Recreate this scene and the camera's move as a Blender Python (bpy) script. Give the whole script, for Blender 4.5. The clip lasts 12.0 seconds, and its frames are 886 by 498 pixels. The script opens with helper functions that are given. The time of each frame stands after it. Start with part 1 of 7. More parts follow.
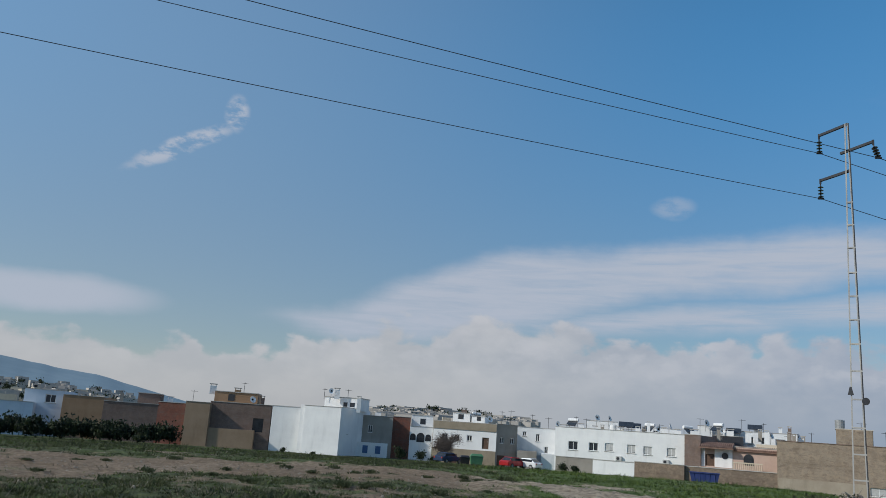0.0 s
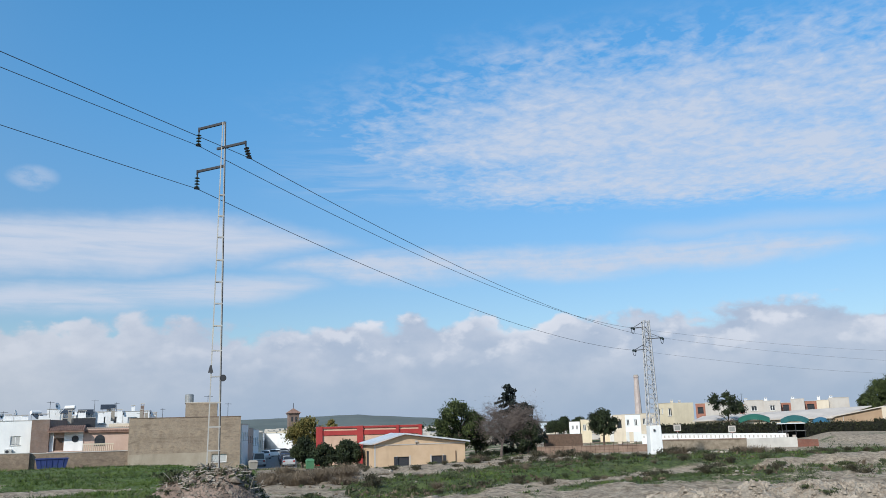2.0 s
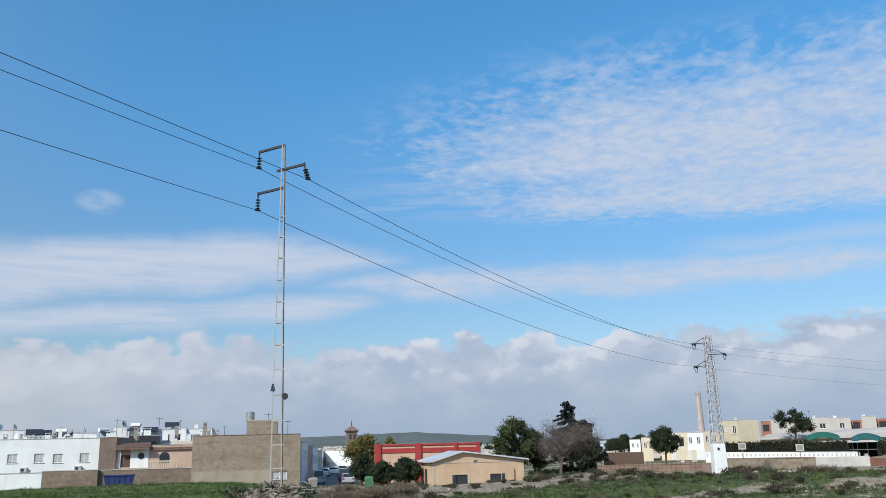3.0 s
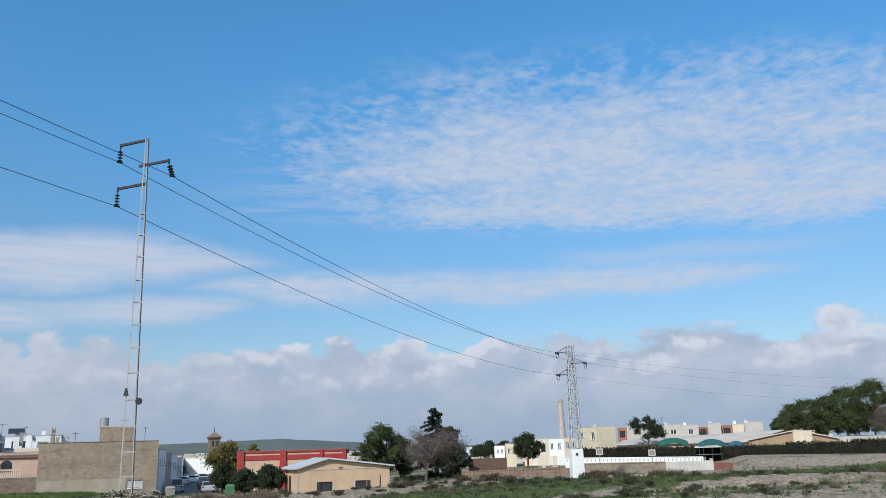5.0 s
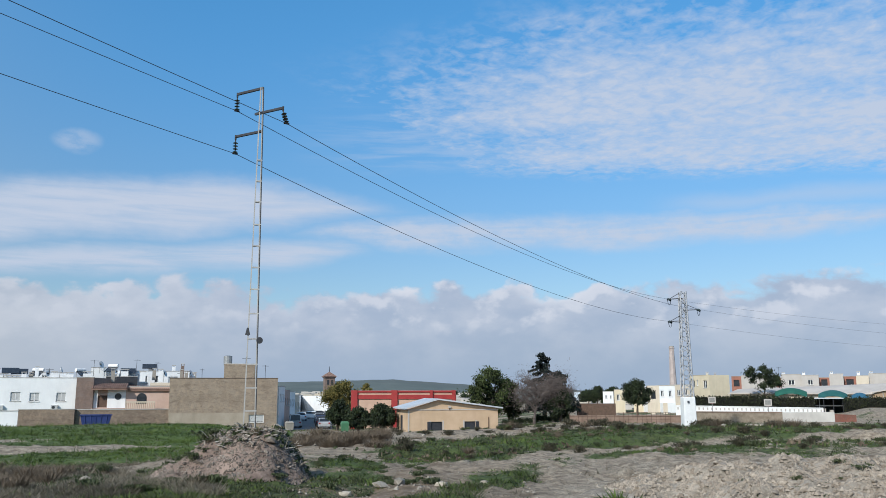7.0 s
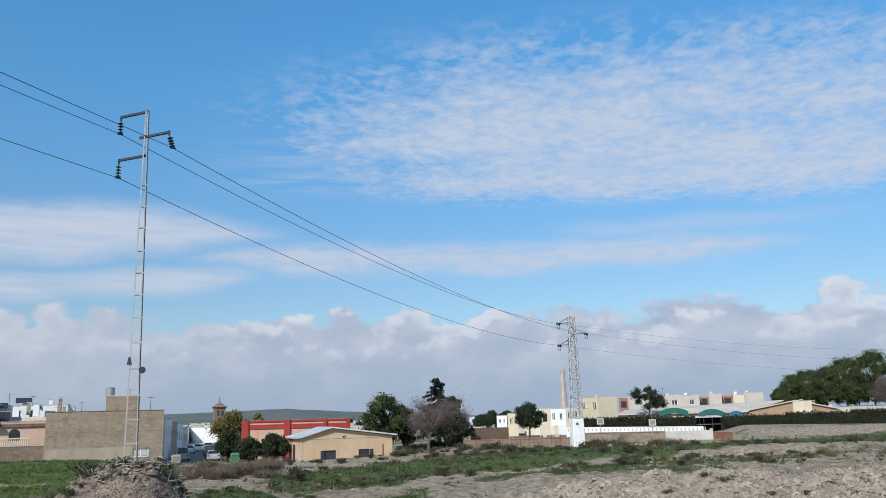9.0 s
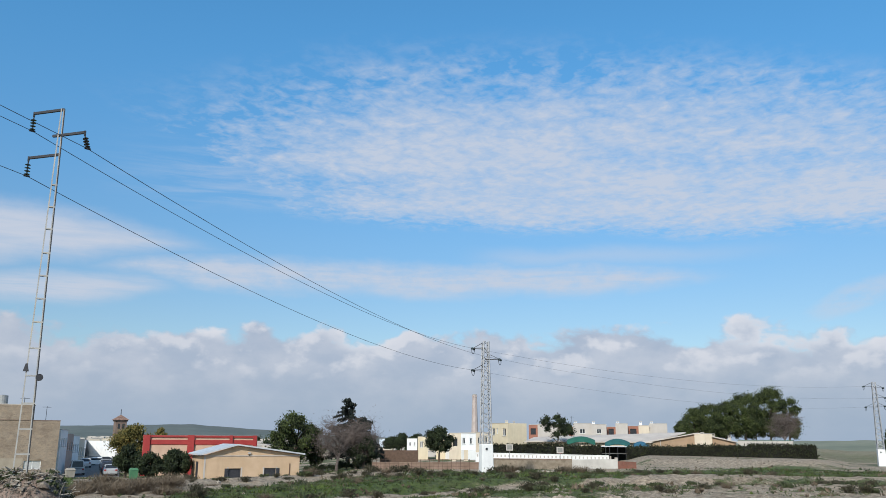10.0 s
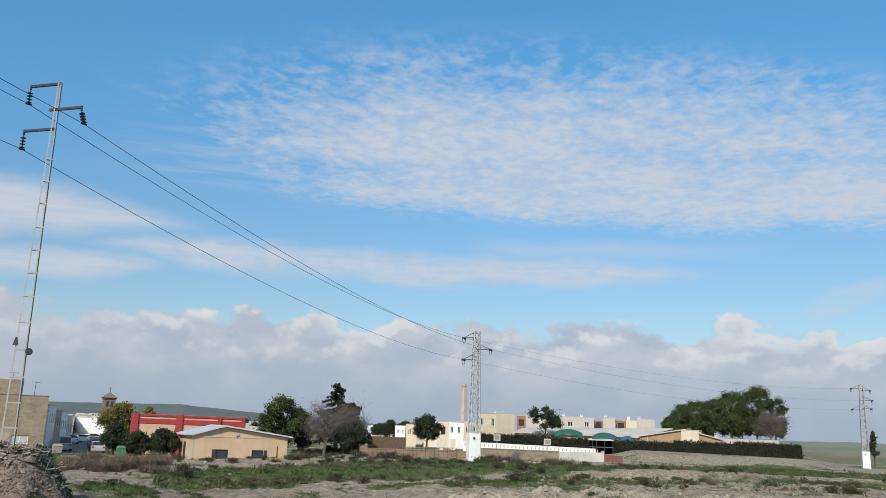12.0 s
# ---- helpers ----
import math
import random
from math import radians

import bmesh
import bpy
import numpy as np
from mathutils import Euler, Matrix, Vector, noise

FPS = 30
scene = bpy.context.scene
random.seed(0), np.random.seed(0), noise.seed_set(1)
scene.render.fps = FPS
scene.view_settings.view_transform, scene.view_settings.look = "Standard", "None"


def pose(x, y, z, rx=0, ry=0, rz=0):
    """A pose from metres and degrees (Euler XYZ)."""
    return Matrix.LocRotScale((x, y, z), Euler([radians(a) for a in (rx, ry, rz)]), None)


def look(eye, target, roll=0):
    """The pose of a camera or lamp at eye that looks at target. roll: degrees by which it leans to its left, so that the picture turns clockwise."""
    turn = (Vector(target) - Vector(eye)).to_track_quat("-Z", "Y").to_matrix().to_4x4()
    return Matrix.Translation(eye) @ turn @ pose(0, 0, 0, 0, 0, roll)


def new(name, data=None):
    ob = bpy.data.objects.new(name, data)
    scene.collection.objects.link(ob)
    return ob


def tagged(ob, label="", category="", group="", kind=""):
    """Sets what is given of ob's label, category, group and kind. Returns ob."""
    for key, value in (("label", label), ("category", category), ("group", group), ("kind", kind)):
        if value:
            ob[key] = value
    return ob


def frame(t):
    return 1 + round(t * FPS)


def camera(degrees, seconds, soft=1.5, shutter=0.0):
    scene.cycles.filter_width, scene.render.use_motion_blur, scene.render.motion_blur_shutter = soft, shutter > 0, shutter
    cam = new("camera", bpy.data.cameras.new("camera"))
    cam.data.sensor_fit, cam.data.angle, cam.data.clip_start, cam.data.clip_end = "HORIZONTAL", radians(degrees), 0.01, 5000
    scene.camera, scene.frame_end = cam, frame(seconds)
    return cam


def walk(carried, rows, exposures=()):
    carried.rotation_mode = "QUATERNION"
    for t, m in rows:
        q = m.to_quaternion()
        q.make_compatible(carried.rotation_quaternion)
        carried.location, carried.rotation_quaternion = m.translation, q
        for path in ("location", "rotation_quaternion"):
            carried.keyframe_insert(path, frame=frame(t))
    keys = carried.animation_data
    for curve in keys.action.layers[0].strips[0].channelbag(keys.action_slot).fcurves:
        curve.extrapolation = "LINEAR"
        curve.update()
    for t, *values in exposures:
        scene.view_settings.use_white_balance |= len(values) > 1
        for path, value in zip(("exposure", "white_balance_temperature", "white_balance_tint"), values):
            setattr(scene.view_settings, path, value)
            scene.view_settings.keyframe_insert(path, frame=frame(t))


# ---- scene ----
# ---- the camera and its walk ----
EYE = 5.0                      # the eye's height over the level of the street
cam = camera(56.82, 12.0, soft=0.7)
ROWS = [  # seconds, yaw, pitch, roll, x, y, z from the eye
    (0.0, -0.41, 12.6, -3.99, 0.42, 0.21, -0.06), (0.1, -10.14, 12.86, -4.32, 0.39, 0.19, -0.05),
    (0.2, -19.14, 13.3, -4.56, 0.36, 0.16, 0.0), (0.3, -26.04, 13.9, -4.27, 0.32, 0.14, 0.04),
    (0.5, -33.59, 14.49, -3.48, 0.27, 0.09, 0.05), (1.0, -43.0, 13.33, -1.15, 0.18, 0.09, 0.03),
    (1.5, -45.26, 11.85, 0.55, 0.03, 0.18, 0.03), (2.0, -42.8, 12.11, 1.43, -0.05, 0.23, 0.04),
    (2.5, -39.56, 13.23, 1.33, -0.15, 0.23, 0.06), (2.7, -38.67, 13.47, 1.27, -0.17, 0.24, 0.06),
    (4.3, -44.4, 12.86, 1.79, -0.09, 0.08, 0.06), (4.5, -45.75, 13.14, 1.7, -0.08, 0.08, 0.06),
    (5.0, -47.84, 13.59, 1.54, -0.05, 0.05, 0.04), (5.5, -49.22, 13.07, 0.85, -0.03, 0.09, 0.04),
    (6.0, -46.84, 11.44, -0.98, -0.05, 0.1, 0.01), (6.5, -42.39, 10.38, -0.86, -0.04, 0.15, 0.01),
    (6.7, -41.33, 10.01, -0.65, -0.04, 0.16, 0.03), (8.3, -39.4, 9.95, 2.72, -0.1, -0.19, -0.04),
    (8.5, -41.4, 10.49, 2.45, -0.11, -0.21, -0.05), (9.0, -47.59, 11.6, 1.47, -0.11, -0.25, -0.03),
    (9.5, -52.64, 12.79, 0.68, -0.06, -0.26, -0.06), (10.0, -53.7, 13.05, -0.38, -0.13, -0.3, -0.06),
    (10.5, -52.88, 12.79, -1.07, -0.15, -0.31, -0.08), (11.0, -52.51, 12.49, -1.17, -0.15, -0.28, -0.08),
    (11.5, -52.49, 11.66, -1.02, -0.12, -0.29, -0.07), (12.0, -54.51, 12.3, -2.21, -0.11, -0.29, -0.09)]
EXPOSURES = [(0.0, -0.4, 6500, 10), (0.1, -0.06, 6500, 10), (0.25, 0.1, 6600, 10), (0.5, 0.2, 6850, 10), (1.0, 0.12, 6600, 10), (2.0, 0.05, 6400, 10), (4.5, -0.05, 6350, 10),
             (6.5, -0.03, 6300, 10), (9.0, -0.02, 6400, 10), (10.5, -0.01, 6650, 10), (12.0, 0.0, 6850, 9)]
walk(cam, [(t, pose(x, y, EYE + z, 90 + p, r, w)) for t, w, p, r, x, y, z in ROWS], EXPOSURES)


# ---- plan: bearings clockwise from the y axis, seen from the origin ----
def tan(a):
    return math.tan(radians(a))


def ground_xy(az, d):
    return Vector((d * math.sin(radians(az)), d * math.cos(radians(az))))


def spot(az, d, z):
    p = ground_xy(az, d)
    return Vector((p.x, p.y, z))


def rise(el, d):
    """The height that stands el degrees over the eye's level at d metres."""
    return EYE + d * tan(el)


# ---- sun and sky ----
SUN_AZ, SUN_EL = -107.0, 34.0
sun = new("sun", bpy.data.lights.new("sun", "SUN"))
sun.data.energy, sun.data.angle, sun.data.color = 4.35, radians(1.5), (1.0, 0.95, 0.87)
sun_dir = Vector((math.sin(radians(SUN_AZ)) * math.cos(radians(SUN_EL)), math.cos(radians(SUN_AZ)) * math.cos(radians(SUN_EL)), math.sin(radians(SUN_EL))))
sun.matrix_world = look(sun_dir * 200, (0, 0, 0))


class Nodes:
    """Short spellings for a node tree."""

    def __init__(self, tree):
        self.tree = tree
        tree.nodes.clear()

    def add(self, kind, inputs=None, **settings):
        n = self.tree.nodes.new(kind)
        for k, v in settings.items():
            setattr(n, k, v)
        for k, v in (inputs or {}).items():
            self.put(n.inputs[k], v)
        return n

    def put(self, socket, v):
        if isinstance(v, bpy.types.NodeSocket):
            self.tree.links.new(v, socket)
        else:
            socket.default_value = v

    def m(self, op, a, b=0.0, c=0.0, clamp=False):
        return self.add("ShaderNodeMath", {0: a, 1: b, 2: c}, operation=op, use_clamp=clamp).outputs[0]

    def plus(self, a, b):
        return self.m("ADD", a, b)

    def minus(self, a, b):
        return self.m("SUBTRACT", a, b)

    def mul(self, a, b):
        return self.m("MULTIPLY", a, b)

    def step(self, v, lo, hi):
        return self.add("ShaderNodeMapRange", {0: v, 1: lo, 2: hi, 3: 0.0, 4: 1.0}, interpolation_type="SMOOTHSTEP").outputs[0]

    def mix(self, f, a, b, blend="MIX"):
        return self.add("ShaderNodeMix", {0: f, 6: a, 7: b}, data_type="RGBA", blend_type=blend).outputs[2]

    def noise(self, vec, scale, detail=4.0, rough=0.55, distort=0.0):
        return self.add("ShaderNodeTexNoise", {"Vector": vec, "Scale": scale, "Detail": detail, "Roughness": rough, "Distortion": distort}).outputs[0]

    def vec(self, x, y, z):
        return self.add("ShaderNodeCombineXYZ", {0: x, 1: y, 2: z}).outputs[0]


def build_sky():
    world = bpy.data.worlds.new("sky")
    scene.world = world
    world.use_nodes = True
    n = Nodes(world.node_tree)
    sky = n.add("ShaderNodeTexSky", sky_type="NISHITA", sun_disc=False, sun_elevation=radians(SUN_EL), sun_rotation=radians(SUN_AZ),
                altitude=100.0, air_density=1.0, dust_density=0.6, ozone_density=2.2)
    d = n.add("ShaderNodeTexCoord").outputs["Generated"]
    s = n.add("ShaderNodeSeparateXYZ", {0: d}).outputs
    az = n.mul(n.m("ARCTAN2", s[0], s[1]), 57.2958)
    el = n.mul(n.m("ARCSINE", s[2]), 57.2958)
    # clouds lie on a sheet overhead, so that they crowd together towards the horizon
    k = n.m("DIVIDE", 1.0, n.m("MAXIMUM", n.plus(s[2], 0.03), 0.03))
    flat = n.vec(n.mul(s[0], k), n.mul(s[1], k), 0.0)
    polar = n.vec(n.mul(az, 0.1), n.mul(el, 0.2), 0.0)
    warp = n.mul(n.minus(n.noise(polar, 1.6, 5.0, 0.6), 0.5), 1.0)
    fine = n.noise(polar, 6.0, 6.0, 0.62)
    cells = n.noise(flat, 19.0, 3.0, 0.6, 0.35)
    mott = n.noise(flat, 6.0, 4.0, 0.6, 0.3)
    broad = n.noise(flat, 1.6, 3.0, 0.5)

    def off(v):
        return n.plus(el, n.mul(warp, v))

    # mottled high sheet: solid in its body, broken into small cells along its edges
    da = n.minus(az, 57.0)
    upper = n.minus(27.2, n.mul(n.mul(da, da), n.add("ShaderNodeMapRange", {0: az, 1: 50.0, 2: 62.0, 3: 0.0062, 4: 0.0060}).outputs[0]))
    lower = n.plus(n.minus(14.2, n.mul(n.minus(az, 60.0), 0.055)), n.mul(n.m("MAXIMUM", n.minus(43.0, az), 0.0), 0.42))
    inside = n.m("MINIMUM", n.step(n.minus(upper, off(2.2)), -1.2, 8.0), n.step(n.minus(off(1.6), lower), -0.6, 1.7))
    inside = n.mul(inside, n.step(az, 24.0, 52.0))
    gap = n.mul(n.step(n.m("ABSOLUTE", n.minus(off(2.4), n.plus(17.0, n.mul(n.minus(az, 46.0), 0.06)))), 1.7, 0.2), n.mul(n.step(az, 38.0, 44.0), n.step(az, 55.0, 48.0)))
    gap = n.m("MAXIMUM", gap, n.mul(n.step(n.m("ABSOLUTE", n.minus(off(3.0), n.plus(18.6, n.mul(n.minus(az, 70.0), -0.12)))), 1.5, 0.1), n.mul(n.step(az, 60.0, 67.0), 0.55)))
    inside = n.mul(inside, n.minus(1.0, n.mul(gap, 0.55)))
    grain = n.plus(n.plus(n.mul(cells, 0.65), n.mul(mott, 0.6)), n.mul(broad, 0.5))
    sheet = n.m("MULTIPLY_ADD", n.mul(n.minus(grain, 0.88), n.m("MINIMUM", n.mul(inside, 4.0), 1.0)), n.minus(2.3, n.mul(inside, 0.8)), n.mul(inside, 0.8), True)
    sheet = n.m("MINIMUM", sheet, 0.92)
    # the same sheet, broken, added over the unseen sky to temper blue fill light
    rest = n.m("MAXIMUM", n.step(el, 31.0, 45.0), n.mul(n.step(n.m("ABSOLUTE", n.minus(az, 27.0)), 68.0, 85.0), n.step(el, 6.0, 14.0)))
    sheet = n.m("MAXIMUM", sheet, n.mul(n.mul(rest, 0.4), n.m("MULTIPLY_ADD", n.minus(grain, 0.85), 2.0, 0.4, True)))
    # thin veil under it
    veil = n.mul(n.mul(n.step(az, 28.0, 40.0), n.step(az, 62.0, 48.0)), n.mul(n.step(off(2.0), 14.6, 16.5), n.step(off(2.0), 21.0, 17.5)))
    streak = n.noise(n.vec(n.mul(az, 0.05), n.mul(el, 0.55), 0.0), 3.0, 6.0, 0.62, 0.4)
    sheet = n.m("MAXIMUM", sheet, n.mul(n.mul(veil, n.step(streak, 0.35, 0.7)), 0.4))
    # long streaks lower down
    mid = n.m("MAXIMUM", n.plus(8.7, n.minus(n.mul(az, 0.25), n.mul(n.mul(az, az), 0.0040))), 6.9)
    half = n.plus(n.mul(n.mul(n.step(az, -17.0, 4.0), n.step(az, 42.0, 22.0)), 2.1), n.mul(n.mul(n.step(az, -14.0, 0.0), n.step(az, 14.0, 4.0)), 0.9))
    band = n.step(n.minus(half, n.m("ABSOLUTE", n.minus(off(2.0), mid))), -0.6, 1.3)
    band = n.mul(n.mul(band, n.step(half, 0.0, 0.8)), n.plus(0.62, n.mul(n.step(streak, 0.2, 0.65), 0.36)))
    mid2 = n.plus(7.2, n.mul(az, 0.074))
    half2 = n.mul(n.mul(n.step(az, 0.0, 14.0), n.step(az, 38.0, 28.0)), 0.85)
    band2 = n.step(n.minus(half2, n.m("ABSOLUTE", n.minus(off(1.3), mid2))), -0.6, 0.7)
    band2 = n.mul(n.mul(band2, n.step(half2, 0.0, 0.4)), n.plus(0.42, n.mul(n.step(streak, 0.25, 0.62), 0.5)))
    half4 = n.mul(n.mul(n.step(az, 27.0, 40.0), n.step(az, 76.0, 60.0)), 0.95)
    band4 = n.step(n.minus(half4, n.m("ABSOLUTE", n.minus(off(1.8), 10.85))), -0.7, 0.7)
    band2 = n.m("MAXIMUM", band2, n.mul(n.mul(band4, n.step(half4, 0.0, 0.4)), n.plus(0.45, n.mul(n.step(n.plus(n.mul(streak, 0.5), n.mul(fine, 0.5)), 0.36, 0.6), 0.45))))
    mid3 = n.plus(12.4, n.mul(n.minus(az, 62.0), -0.01))
    band3 = n.mul(n.step(n.minus(0.45, n.m("ABSOLUTE", n.minus(off(1.2), mid3))), -0.5, 0.5), n.mul(n.step(az, 54.0, 60.0), n.step(az, 80.0, 66.0)))
    high = n.m("MAXIMUM", n.m("MAXIMUM", sheet, n.mul(band3, 0.4)), n.m("MAXIMUM", band, band2))

    # loose wisps and a small puff
    def puff(a, e, ra, re, tilt, lo=0.38, hi=0.62):
        x, y = n.minus(az, a), n.minus(off(1.2), e)
        y = n.minus(y, n.mul(x, tilt))
        q = n.plus(n.mul(n.mul(x, x), 1 / ra ** 2), n.mul(n.mul(y, y), 1 / re ** 2))
        return n.mul(n.step(q, 1.0, 0.1), n.step(fine, lo, hi))
    bits = n.m("MAXIMUM", puff(-19.3, 17.6, 4.2, 0.9, 0.55), n.mul(puff(15.6, 16.0, 1.8, 0.9, 0.0, 0.2, 0.6), 0.45))
    bits = n.m("MAXIMUM", bits, puff(-16.0, 20.3, 1.0, 1.5, 0.0))
    bits = n.m("MAXIMUM", bits, puff(-26.5, 6.9, 8.5, 1.6, 0.03, 0.05, 0.35))
    bits = n.m("MAXIMUM", bits, n.mul(puff(80.8, 8.9, 3.6, 1.1, 0.35, 0.2, 0.6), 0.5))
    high = n.m("MAXIMUM", high, n.mul(bits, 0.92))
    # heaped clouds along the horizon
    top = n.plus(n.plus(4.3, n.mul(n.step(az, -20.0, 24.0), 2.6)), n.mul(n.mul(n.step(az, -17.0, -2.0), n.step(az, 16.0, 2.0)), 1.9))

    def lumps(da, de):
        return n.noise(n.vec(n.mul(n.plus(az, da), 0.12), n.mul(n.plus(el, de), 0.17), 1.7), 2.7, 6.0, 0.5, 0.12)
    lump = lumps(0.0, 0.0)
    heap = n.plus(n.minus(top, el), n.mul(n.minus(lump, 0.5), 6.0))
    cumulus = n.step(heap, -0.35, 0.5)
    # the heads are lit from above and the left, as the sun stands
    lit = n.step(n.plus(n.minus(lump, lumps(-0.35, 0.75)), n.mul(n.minus(fine, 0.5), 0.12)), 0.0, 0.16)
    lit = n.mul(n.mul(lit, n.step(el, 2.6, 6.0)), n.plus(0.45, n.mul(n.step(az, 22.0, 42.0), 0.6)))
    gate = n.step(n.noise(polar, 1.1, 2.0, 0.5), 0.44, 0.6)
    edge = n.mul(n.mul(n.mul(n.step(heap, 1.5, 0.3), n.step(heap, -0.2, 0.3)), n.step(el, 4.2, 6.4)), n.mul(gate, n.plus(0.3, n.mul(n.step(az, 22.0, 42.0), 0.7))))
    body = n.step(n.noise(n.vec(n.mul(az, 0.1), n.mul(el, 0.17), 3.0), 2.6, 6.0, 0.55), 0.3, 0.72)
    # the air pales and turns towards cyan down the sky
    air = n.mix(n.step(el, 30.0, 3.0), (*AIR_HIGH, 1), (*AIR_LOW, 1))
    base = n.mix(1.0, sky.outputs[0], air, "MULTIPLY")
    # paler towards the sun
    base = n.mix(n.mul(n.mul(n.step(az, 24.0, -24.0), n.step(az, -175.0, -130.0)), 0.27), base, (0.50, 0.57, 0.62, 1))
    col = n.mix(high, base, (*CLOUD, 1))
    grey = n.mix(body, (0.395, 0.468, 0.60, 1), (0.525, 0.572, 0.675, 1))
    side = n.step(az, 34.0, -8.0)
    grey = n.mix(n.mul(side, 0.8), grey, n.mix(body, (0.60, 0.62, 0.645, 1), (0.71, 0.72, 0.735, 1)))
    grey = n.mix(n.mul(edge, 0.6), grey, (0.82, 0.83, 0.88, 1))
    grey = n.mix(n.mul(lit, 0.68), grey, (0.74, 0.75, 0.81, 1))
    col = n.mix(n.mul(cumulus, 0.93), col, grey)
    # thin haze on the horizon
    col = n.mix(n.mul(n.step(el, 5.2, 0.3), 0.8), col, n.mix(side, (0.33, 0.43, 0.565, 1), (0.56, 0.58, 0.60, 1)))
    bg = n.add("ShaderNodeBackground", {0: col, 1: 1.0})
    n.tree.links.new(bg.outputs[0], n.add("ShaderNodeOutputWorld").inputs[0])

AIR_HIGH, AIR_LOW, CLOUD = (0.076, 0.163, 0.192), (0.092, 0.101, 0.107), (0.56, 0.625, 0.745)
build_sky()


# ---- materials ----
def mat(name, c1, c2, scale=1.0, rough=0.85, metal=0.0, bump=0.3, fine=18.0, dist=0.02, streaks=0.0, c3=None, spread=(0.35, 0.65), vary=0.0, coords="Object"):
    """A surface of two tones mixed at a broad and a fine scale, with relief; streaks adds runs down a wall; vary sets pieces apart."""
    m = bpy.data.materials.new(name)
    m.use_nodes = True
    n = Nodes(m.node_tree)
    co = n.add("ShaderNodeTexCoord").outputs[coords]
    a = n.noise(co, scale, 5.0, 0.6)
    b = n.noise(co, fine, 4.0, 0.6)
    f = n.step(n.plus(n.mul(a, 0.7), n.mul(b, 0.3)), *spread)
    col = n.mix(f, (*c1, 1), (*c2, 1))
    if c3:
        col = n.mix(n.step(n.noise(co, scale * 0.37, 3.0, 0.55), 0.52, 0.68), col, (*c3, 1))
    if streaks:
        st = n.noise(n.add("ShaderNodeMapping", {0: co, 3: (1.3, 1.3, 0.22)}).outputs[0], 0.8, 5.0, 0.65)
        col = n.mix(n.mul(n.step(st, 0.48, 0.8), streaks * 0.55), col, (c1[0] * 0.45, c1[1] * 0.45, c1[2] * 0.43, 1))
    if vary:
        r = n.add("ShaderNodeObjectInfo").outputs["Random"]
        col = n.add("ShaderNodeHueSaturation", {"Value": n.plus(1 - vary / 2, n.mul(r, vary)), "Color": col}).outputs[0]
    p = n.add("ShaderNodeBsdfPrincipled", {"Base Color": col, "Roughness": rough, "Metallic": metal})
    if bump:
        p.inputs["Normal"].default_value = (0, 0, 0)
        n.put(p.inputs["Normal"], n.add("ShaderNodeBump", {"Strength": bump, "Distance": dist, "Height": n.plus(n.mul(a, 0.5), b)}).outputs[0])
    n.tree.links.new(p.outputs[0], n.add("ShaderNodeOutputMaterial").inputs[0])
    return m


def brick_mat(name, c1, c2, mortar, rough=0.9, w=0.26, h=0.075, patch=None):
    """Small bricks on a far wall, laid along the wall's own x and z."""
    m = bpy.data.materials.new(name)
    m.use_nodes = True
    n = Nodes(m.node_tree)
    co = n.add("ShaderNodeTexCoord").outputs["Object"]
    s = n.add("ShaderNodeSeparateXYZ", {0: co}).outputs
    v = n.vec(n.plus(s[0], s[1]), s[2], 0.0)
    b = n.add("ShaderNodeTexBrick", {"Vector": v, "Color1": (*c1, 1), "Color2": (*c2, 1), "Mortar": (*mortar, 1), "Scale": 1.0, "Mortar Size": 0.012, "Brick Width": w, "Row Height": h})
    a = n.noise(co, 0.55, 5.0, 0.65)
    blot = n.noise(co, 1.5, 7.0, 0.75)
    base = n.mix(n.mul(n.step(blot, 0.46, 0.62), 0.6), b.outputs[0], (c1[0] * 1.3, c1[1] * 1.28, c1[2] * 1.25, 1))
    col = n.mix(n.mul(n.step(a, 0.42, 0.7), 0.55), base, (c1[0] * 0.62, c1[1] * 0.6, c1[2] * 0.6, 1))
    rows = n.noise(n.add("ShaderNodeMapping", {0: co, 3: (0.55, 0.55, 1.5)}).outputs[0], 1.3, 8.0, 0.78)
    col = n.mix(n.mul(n.step(rows, 0.5, 0.62), 0.7), col, (*(patch or mortar), 1))
    p = n.add("ShaderNodeBsdfPrincipled", {"Base Color": col, "Roughness": rough})
    n.put(p.inputs["Normal"], n.add("ShaderNodeBump", {"Strength": 0.5, "Distance": 0.015, "Height": n.plus(b.outputs[1], n.noise(co, 30.0))}).outputs[0])
    n.tree.links.new(p.outputs[0], n.add("ShaderNodeOutputMaterial").inputs[0])
    return m


WHITE = mat("white_plaster", (0.74, 0.74, 0.73), (0.82, 0.82, 0.8), 0.5, streaks=0.35)
COOL = mat("pale_blue_plaster", (0.52, 0.6, 0.68), (0.6, 0.67, 0.73), 0.5, streaks=0.3)
CREAM = mat("cream_plaster", (0.54, 0.46, 0.35), (0.61, 0.53, 0.42), 0.5, streaks=0.3)
YELLOW = mat("yellow_plaster", (0.56, 0.48, 0.34), (0.63, 0.55, 0.4), 0.5, streaks=0.3)
OCHRE = mat("ochre_plaster", (0.302, 0.18, 0.0992), (0.36, 0.223, 0.13), 0.6, streaks=0.5)
SHEDWALL = mat("sand_plaster", (0.478, 0.339, 0.214), (0.551, 0.398, 0.265), 0.6, streaks=0.35)
PINK = mat("salmon_plaster", (0.46, 0.325, 0.262), (0.53, 0.385, 0.315), 0.6, streaks=0.35)
